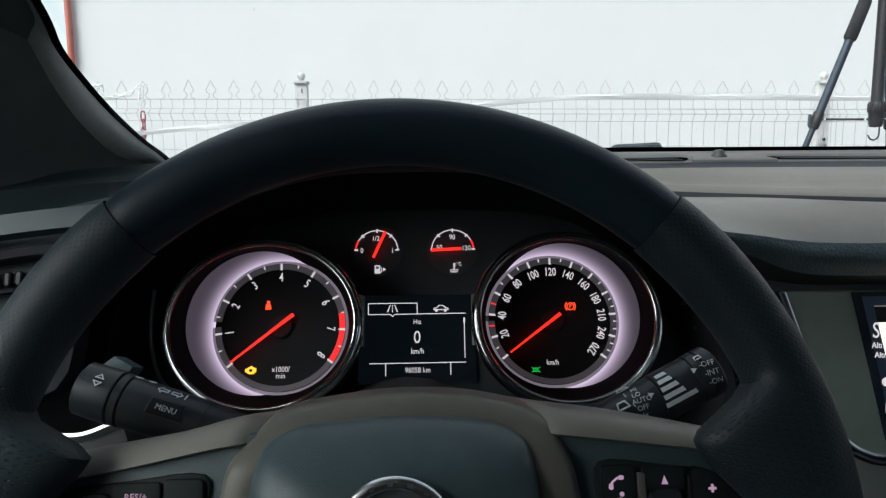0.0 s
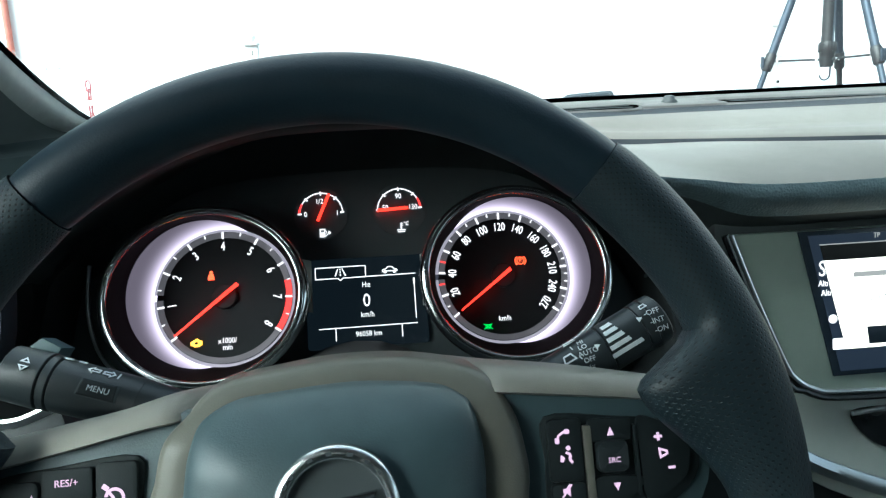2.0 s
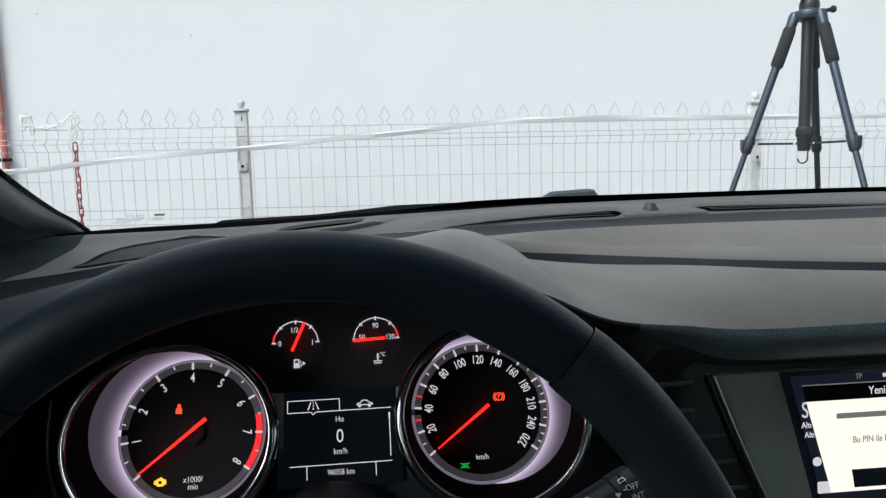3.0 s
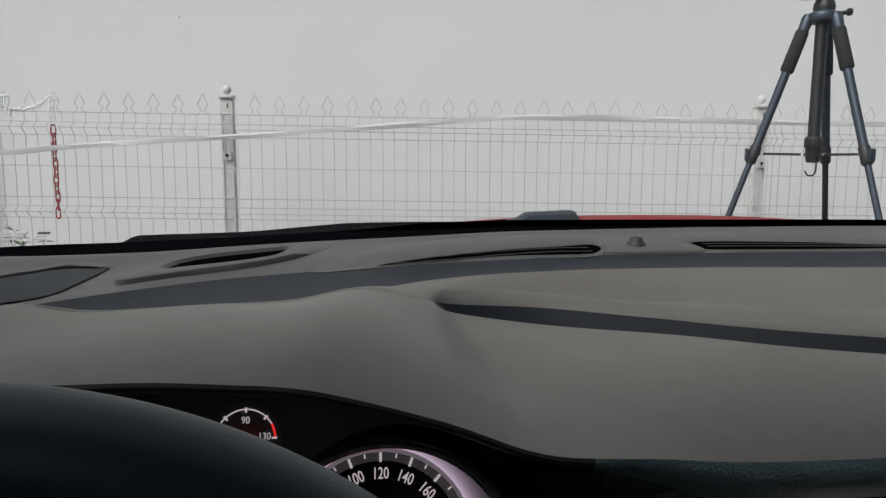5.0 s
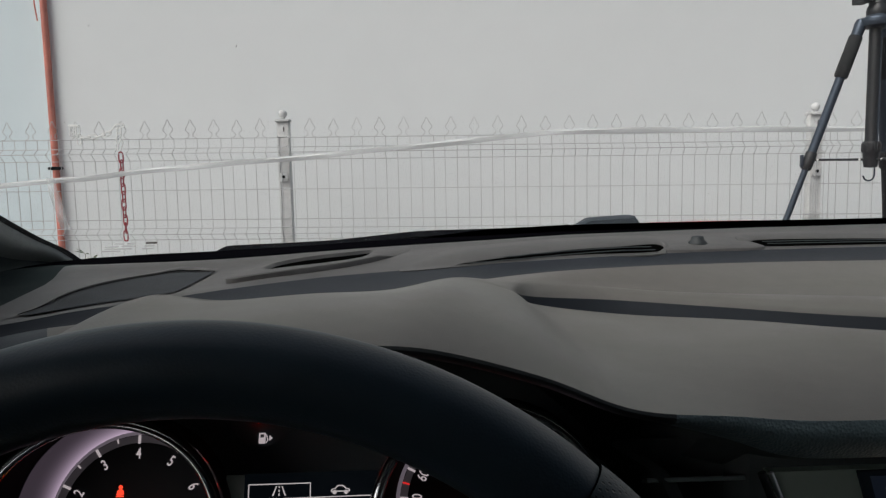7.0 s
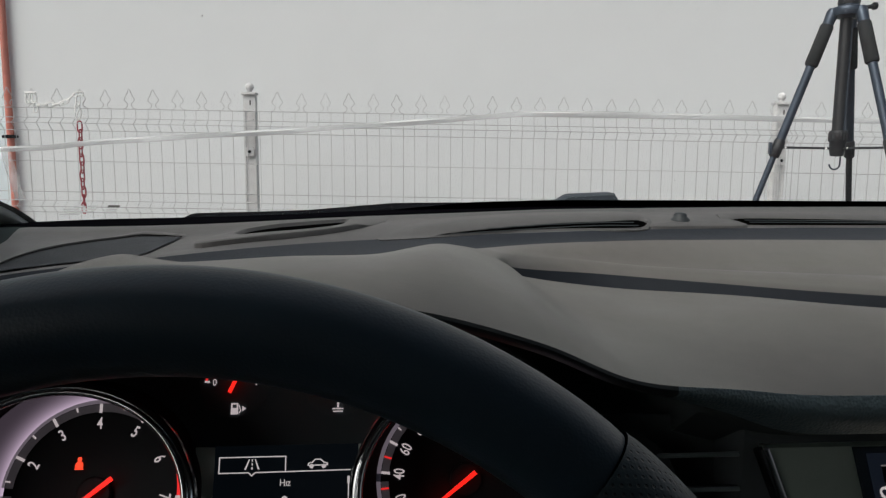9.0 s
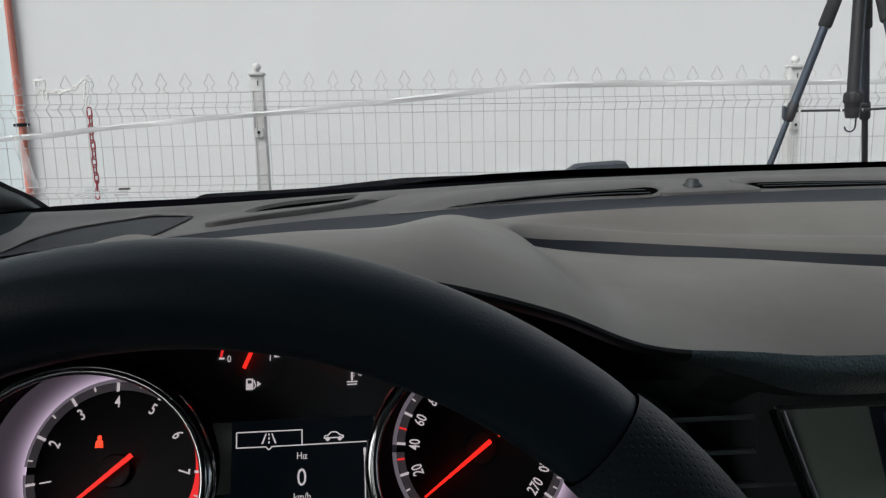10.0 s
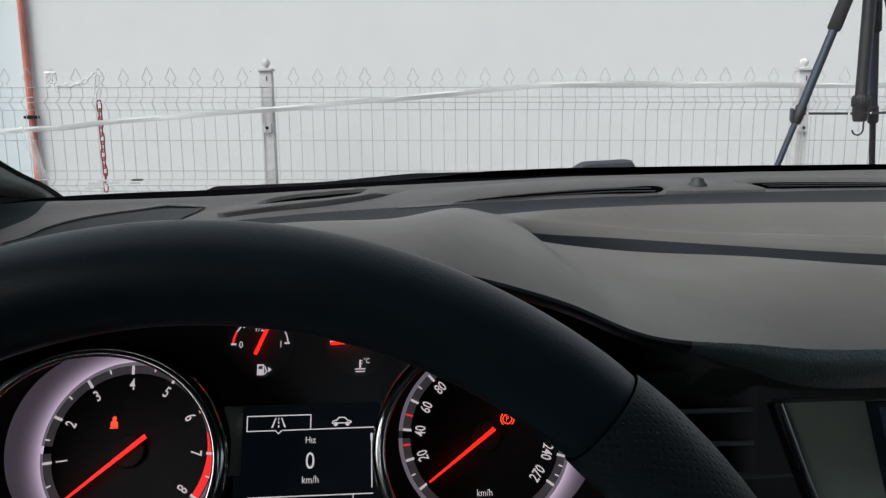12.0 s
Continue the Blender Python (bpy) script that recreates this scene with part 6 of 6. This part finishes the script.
label_text(tacho, "x1000/", 0.0052, (-0.0921, -0.0413))
label_text(tacho, "min", 0.0052, (-0.0920, -0.0457))
icon(tacho, REDLAMP, [prism(circle(0, 0.0022, 0.0011, None, 14), 0, 0.0003), prism(smooth_outline([(0.0, 0.0012), (0.0015, 0.0006), (0.0019, -0.0010), (0.0016, -0.0020), (-0.0016, -0.0020), (-0.0019, -0.0010), (-0.0015, 0.0006)], 3), 0, 0.0003), bar((-0.0021, -0.0026), (0.0021, -0.0026), 0.0007, 0, 0.0003)], (-0.1025, 0.0034), "belt_lamp", "red seat belt warning lamp")
icon(tacho, AMBER, [prism([(-0.0036, -0.0014), (-0.0036, 0.0010), (-0.0024, 0.0010), (-0.0016, 0.0020), (-0.0004, 0.0020), (-0.0004, 0.0028), (0.0012, 0.0028), (0.0012, 0.0020), (0.0022, 0.0020), (0.0028, 0.0012), (0.0038, 0.0014), (0.0038, -0.0016), (0.0028, -0.0014), (0.0020, -0.0026), (-0.0014, -0.0026), (-0.0022, -0.0014)], 0, 0.0003)], (-0.1125, -0.0415), "engine_lamp", "amber engine warning lamp")
part("lamp_gap", prism(rounded(0.0022, 0.0018, 0.0006, -0.1123, -0.0417), 0.0056, 0.0058), FACE, tacho, "dark gap in the lamp", CF, smooth=False)
label_text(speedo, "km/h", 0.0050, (0.0947, -0.0392))
rays = [bar((d * 0.0016, y0), (d * 0.0030, y1), 0.0005, 0, 0.0003) for d in (-1, 1) for y0, y1 in ((0.0010, 0.0017), (-0.0010, -0.0017))]
icon(speedo, GREEN, [arc_strip(-0.0004, 0, 0.0009, 0.0015, 90, 270, 0, 0.0003, 8), arc_strip(0.0004, 0, 0.0009, 0.0015, -90, 90, 0, 0.0003, 8), bar((-0.0004, -0.0015), (-0.0004, 0.0015), 0.0004, 0, 0.0003), bar((0.0004, -0.0015), (0.0004, 0.0015), 0.0004, 0, 0.0003)] + rays, (0.0827, -0.0440), "side_light_lamp", "green side light lamp")
brake = icon(speedo, REDLAMP, [prism(circle(0, 0, 0.0027, None, 20), 0, 0.0003, hole=circle(0, 0, 0.0021, None, 20)), arc_strip(0, 0, 0.0033, 0.0039, 130, 230, 0, 0.0003, 8), arc_strip(0, 0, 0.0033, 0.0039, -50, 50, 0, 0.0003, 8)], (0.1081, -0.0012, 0.0115), "brake_lamp", "red parking brake lamp")
label_text(brake, "P", 0.0040, (0.1081, -0.0012, 0.0116), REDLAMP)


def small_gauge(name, label, cx, cy, texts, red, needle_line):
    g = part(name, prism(circle(cx, cy, 0.019, None, 32), -0.0018, -0.0012), HOUSING, cluster, label, CF)
    part("scale_arc", arc_strip(cx, cy, 0.0149, 0.0156, 5, 175, -0.0010, -0.0007, 30), NUMERAL, g, "", CF, smooth=False)
    part("red_arc", arc_strip(cx, cy, 0.0147, 0.0158, red[0], red[1], -0.0008, -0.0004, 8), TICKRED, g, "red zone", CF, smooth=False)
    for a in (2, 47, 90, 133, 178):
        c, s = math.cos(radians(a)), math.sin(radians(a))
        part("tick", bar((cx + 0.0135 * c, cy + 0.0135 * s), (cx + 0.0162 * c, cy + 0.0162 * s), 0.0010, -0.0009, -0.0003), NUMERAL, g, "", CF, smooth=False)
    for t, u, v in texts:
        label_text(g, t, 0.0052, (u, v, -0.0006))
    p, q = needle_line
    part("needle", bar(p, q, 0.0019, 0.0010, 0.0022), NEEDLE, g, "glowing red needle", CF, smooth=False)
    return g


fuel = small_gauge("fuel_gauge", "fuel gauge showing over half", -0.0276, 0.0440, (("0", -0.0384, 0.0440), ("1/2", -0.0285, 0.0531), ("1", -0.0162, 0.0438)), (150, 178), ((-0.0299, 0.0384), (-0.0214, 0.0577)))
temp = small_gauge("temperature_gauge", "coolant gauge at its cold end", 0.0274, 0.0440, (("90", 0.0273, 0.0536), ("50", 0.0177, 0.0458), ("130", 0.0372, 0.0452)), (2, 30), ((0.0336, 0.0443), (0.0118, 0.0434)))
icon(fuel, NUMERAL, [prism([(-0.0030, -0.0030), (0.0008, -0.0030), (0.0008, 0.0030), (-0.0030, 0.0030)], 0, 0.0003, hole=[(-0.0022, 0.0004), (0.0000, 0.0004), (0.0000, 0.0022), (-0.0022, 0.0022)]), bar((0.0012, 0.002), (0.0022, -0.001), 0.0005, 0, 0.0003), bar((0.0022, -0.001), (0.0012, -0.0025), 0.0005, 0, 0.0003), prism([(0.0030, -0.0015), (0.0030, 0.0015), (0.0050, 0)], 0, 0.0003)], (-0.0260, 0.0299, -0.0006), "pump_symbol")
icon(temp, NUMERAL, [bar((0, -0.001), (0, 0.0035), 0.0010, 0, 0.0003), bar((0, 0.003), (0.0014, 0.003), 0.0004, 0, 0.0003), bar((0, 0.0015), (0.0014, 0.0015), 0.0004, 0, 0.0003), bar((-0.0030, -0.0016), (0.0030, -0.0016), 0.0006, 0, 0.0003), bar((-0.0026, -0.0030), (0.0026, -0.0030), 0.0006, 0, 0.0003)], (0.0282, 0.0305, -0.0006), "coolant_symbol")
label_text(temp, "°C", 0.0040, (0.0318, 0.0332, -0.0006))

disp = part("display", prism(rounded(0.082, 0.062, 0.002, 0.0012, -0.0205), -0.0015, 0.0008, 0.0006), LCD, cluster, "black display with white writing", CF)
D0, D1 = 0.0009, 0.0011
for p, q in (((-0.0331, 0.0046), (0.0013, 0.0046)), ((-0.0331, -0.0033), (-0.0178, -0.0033)), ((-0.0144, -0.0033), (0.0356, -0.0030)), ((-0.0331, -0.0035), (-0.0331, 0.0048)), ((0.0013, -0.0033), (0.0013, 0.0048)),
             ((-0.0178, -0.0033), (-0.0161, -0.0050)), ((-0.0161, -0.0050), (-0.0144, -0.0033)), ((0.0344, -0.0062), (0.0344, -0.0344)), ((-0.0320, -0.0378), (0.0350, -0.0375)), ((-0.0207, -0.0378), (-0.0207, -0.0466)), ((0.0243, -0.0375), (0.0243, -0.0463))):
    part("line", bar(p, q, 0.0006, D0, D1), DISPLAY, disp, "", CF, smooth=False)
part("scroll_mark", bar((0.0344, -0.0062), (0.0344, -0.0100), 0.0012, D0, D1 + 0.0002), DISPLAY, disp, "", CF, smooth=False)
for t, u, v, s in (("Hız", 0.0013, -0.0089, 0.0050), ("0", 0.0012, -0.0201, 0.0125), ("km/h", 0.0014, -0.0296, 0.0054), ("96058 km", 0.0015, -0.0427, 0.0052)):
    label_text(disp, t, s, (u, v, 0.0010), DISPLAY)
icon(disp, DISPLAY, [prism([(-0.0040, -0.0026), (-0.0030, -0.0026), (-0.0012, 0.0026), (-0.0018, 0.0026)], 0, 0.0002), prism([(0.0040, -0.0026), (0.0030, -0.0026), (0.0012, 0.0026), (0.0018, 0.0026)], 0, 0.0002), bar((0, -0.0026), (0, -0.0014), 0.0008, 0, 0.0002), bar((0, -0.0006), (0, 0.0006), 0.0007, 0, 0.0002), bar((0, 0.0014), (0, 0.0026), 0.0006, 0, 0.0002)], (-0.0161, 0.0009, 0.0010), "road_symbol")
icon(disp, DISPLAY, [prism([(-0.0054, -0.0012), (-0.0050, 0.0004), (-0.0030, 0.0008), (-0.0016, 0.0024), (0.0016, 0.0024), (0.0034, 0.0008), (0.0054, 0.0002), (0.0054, -0.0012)], 0, 0.0002, hole=[(-0.0046, -0.0006), (-0.0044, 0.0000), (-0.0026, 0.0003), (-0.0012, 0.0018), (0.0012, 0.0018), (0.0030, 0.0003), (0.0046, -0.0002), (0.0046, -0.0006)]), prism(circle(-0.0032, -0.0014, 0.0012, None, 10), 0, 0.0003), prism(circle(0.0032, -0.0014, 0.0012, None, 10), 0, 0.0003)], (0.0181, 0.0006, 0.0010), "car_symbol")
for sx in (-1, 1):
    part("display_flank", loft([[Vector((0.0020 + sx * (0.0375 + 0.0075 * k), y, z)) for k, z in ((0.0, 0.0012), (0.25, 0.0050), (0.75, 0.0100), (1.0, 0.0120))] for y in np.linspace(0.010, -0.026, 7)]), STACK, disp, "olive shoulder beside the display", CF)

# ---- centre stack ----
SF = framed((0.385, -0.060, 0.905), 6)
stack = thing("infotainment_unit", (0.385, -0.06, 0.84), "infotainment screen in an olive-grey panel with chrome edge", "infotainment screen")
half = [(-0.137, 0.056), (-0.120, 0.012), (-0.100, -0.034), (-0.092, -0.046), (-0.080, -0.0535), (-0.062, -0.057), (0.0, -0.0585)]
shape_o = half + [(-x, y) for x, y in reversed(half[:-1])]
part("panel", prism(shape_o, -0.010, 0.0, 0.001), STACK, stack, "", SF)
edge_line = crom([(x, y, 0.001) for x, y in shape_o], 6)
part("chrome_edge", tube(edge_line, 0.0016, 8), CHROME, stack, "chrome edge line", SF)
part("outer_edge", tube([p + Vector(((-0.0045 if p.x < 0 else 0.0045) * (1 if p.y > -0.05 else 0), -0.0045 if p.y < -0.04 else 0, 0.0)) for p in edge_line], 0.0024, 8), GLOSS, stack, "gloss black edge", SF)
bezel_s = [(-0.0905, 0.0555), (0.0905, 0.0555), (0.0655, -0.046), (-0.0655, -0.046)]
scr = part("screen", prism(bezel_s, 0.0, 0.0018, 0.0005), SCREENFRAME, stack, "dark blue-black glossy screen", SF)
part("screen_field", prism([(-0.0840, 0.0525), (0.0840, 0.0525), (0.0610, -0.0425), (-0.0610, -0.0425)], 0.0018, 0.0020), SCREENBLUE, scr, "dark blue screen field", SF)
pop = part("pop_up", prism([(-0.0731, 0.0350), (0.0731, 0.0350), (0.0570, -0.0271), (-0.0570, -0.0271)], 0.0020, 0.0022), POPUP, scr, "white pop-up notice", SF)
part("title_bar", prism([(-0.0757, 0.0457), (0.0757, 0.0457), (0.0731, 0.0353), (-0.0731, 0.0353)], 0.0020, 0.0022), GLOSS, scr, "dark title bar", SF)
part("title_edge", bar((-0.0758, 0.0460), (0.0758, 0.0460), 0.0007, 0.0020, 0.0023), POPTEXT, scr, "", SF)


def screen_text(t, size, u, v, mat, squeeze=0.85):
    b = lettering(t, size, 0.0001, squeeze, 0.00004)
    b.transform(at_uv(u, v, 0.0024))
    part("writing", b, mat, scr, "", SF, smooth=False)


screen_text("Yeni Cihaz", 0.0080, -0.014, 0.0402, DISPLAY)
for u, v, w in ((-0.0210, 0.0243, 0.062),):
    part("text_bar", prism(rounded(w, 0.0036, 0.001, u, v), 0.0022, 0.0024), POPTEXT, scr, "grey bar of writing", SF)
screen_text("Bu PIN ile Bluetooth", 0.0062, -0.0190, 0.0076, POPTEXT)
part("reply_key", prism([(-0.0422, -0.0124), (0.0422, -0.0124), (0.0406, -0.0246), (-0.0406, -0.0246)], 0.0022, 0.0026, 0.0003), SCREENFRAME, scr, "dark reply key", SF)
screen_text("Evet", 0.0062, 0.0, -0.0185, DISPLAY)
screen_text("S", 0.0150, -0.0742, 0.0292, DISPLAY, 0.75)
screen_text("Altı", 0.0058, -0.0735, 0.0194, DISPLAY)
screen_text("Altı", 0.0058, -0.0715, 0.0128, DISPLAY)
screen_text("TP", 0.0050, -0.0354, 0.0502, POPTEXT)
part("radio_dot", prism(circle(-0.0666, -0.0055, 0.0031, None, 20), 0.0021, 0.0023), DISPLAY, scr, "", SF)
part("corner_key", prism(rounded(0.012, 0.008, 0.001, -0.0607, -0.0232), 0.00195, 0.0021), DISPLAY, scr, "", SF)
part("speaker_symbol", prism([(-0.018, 0.0490), (-0.016, 0.0490), (-0.013, 0.0470), (-0.013, 0.0535), (-0.016, 0.0515), (-0.018, 0.0515)], 0.0020, 0.0023), DISPLAY, scr, "", SF)

# air vent between the cluster and the screen
mid = thing("centre_air_vent", (0.215, -0.05, 0.90), "black slatted centre air vent", "air vent")
MV = framed((0.215, -0.045, 0.905), 6)
part("vent_well", prism([(-0.040, 0.062), (0.034, 0.062), (0.072, -0.05), (-0.02, -0.05)], -0.030, -0.026), DEEP, mid, "", MV)
for i in range(6):
    y = 0.045 - 0.0185 * i
    part("slat", box((0.066, 0.0026, 0.020), (0.004 + 0.0064 * i, y, -0.006), 0.001, Matrix.Rotation(radians(-18), 4, "X")), VENT, mid, "", MV)
part("slat_tab", box((0.008, 0.010, 0.006), (0.020, -0.012, 0.006), 0.0015), STALK, mid, "", MV)

# panel below the screen
lower = thing("control_panel", (0.37, -0.05, 0.80), "dark olive control panel with a chrome-edged button and silver strip", "control panel")
LF = framed((0.385, -0.062, 0.815), 12)
part("panel", prism(smooth_outline([(-0.110, 0.030), (0.0, 0.026), (0.110, 0.030), (0.098, -0.020), (0.0, -0.060), (-0.098, -0.020)], 5), -0.010, -0.001, 0.002), BRIGHTPANEL, lower, "", LF)
bt = part("button", prism(smooth_outline([(-0.046, 0.014), (0.0, 0.0155), (0.046, 0.014), (0.030, -0.010), (0.0, -0.016), (-0.030, -0.010)], 5), -0.002, 0.002, 0.001), GLOSS, lower, "gloss black button", LF)
part("chrome_lip", tube(crom([(-0.047, 0.013, 0.002), (-0.02, 0.0152, 0.0025), (0.02, 0.0152, 0.0025), (0.047, 0.013, 0.002)], 5), 0.0018, 8), CHROME, bt, "chrome upper lip", LF)
part("silver_strip", loft([[Vector((u, v + dv, 0.001 + dz)) for u, v, _ in crom([(-0.112, 0.010, 0), (-0.082, -0.012, 0), (-0.048, -0.028, 0), (-0.015, -0.0395, 0), (0.015, -0.0395, 0), (0.048, -0.028, 0), (0.082, -0.012, 0), (0.112, 0.010, 0)], 6)] for dv, dz in ((0.002, -0.004), (0.001, 0.003), (-0.005, 0.005), (-0.011, 0.003), (-0.012, -0.006))]), SATIN, lower, "satin silver strip", LF)
part("lower_box", box((0.30, 0.05, 0.30), (0.385, -0.02, 0.68), 0.01), BLACK, lower)
part("backing", box((0.32, 0.05, 0.17), (0.40, -0.022, 0.885), 0.004), DEEP, stack)
# chrome arc of the light switch, low behind the wheel
sw = thing("light_switch", (-0.17, -0.20, 0.92), "light switch surround with a chrome arc", "light switch")
SWF = WF
part("chrome_arc", tube(crom([(-0.1940, 0.0405, -0.10), (-0.1827, 0.0382, -0.10), (-0.1688, 0.0388, -0.10), (-0.1534, 0.0445, -0.10)], 6), 0.0032, 8, flat=0.6), CHROME, sw, "chrome arc", SWF)
part("switch_body", prism(smooth_outline([(-0.205, 0.040), (-0.18, 0.036), (-0.150, 0.044), (-0.150, 0.0), (-0.205, 0.0)], 4), -0.125, -0.101, 0.003), BLACK, sw, "", SWF)
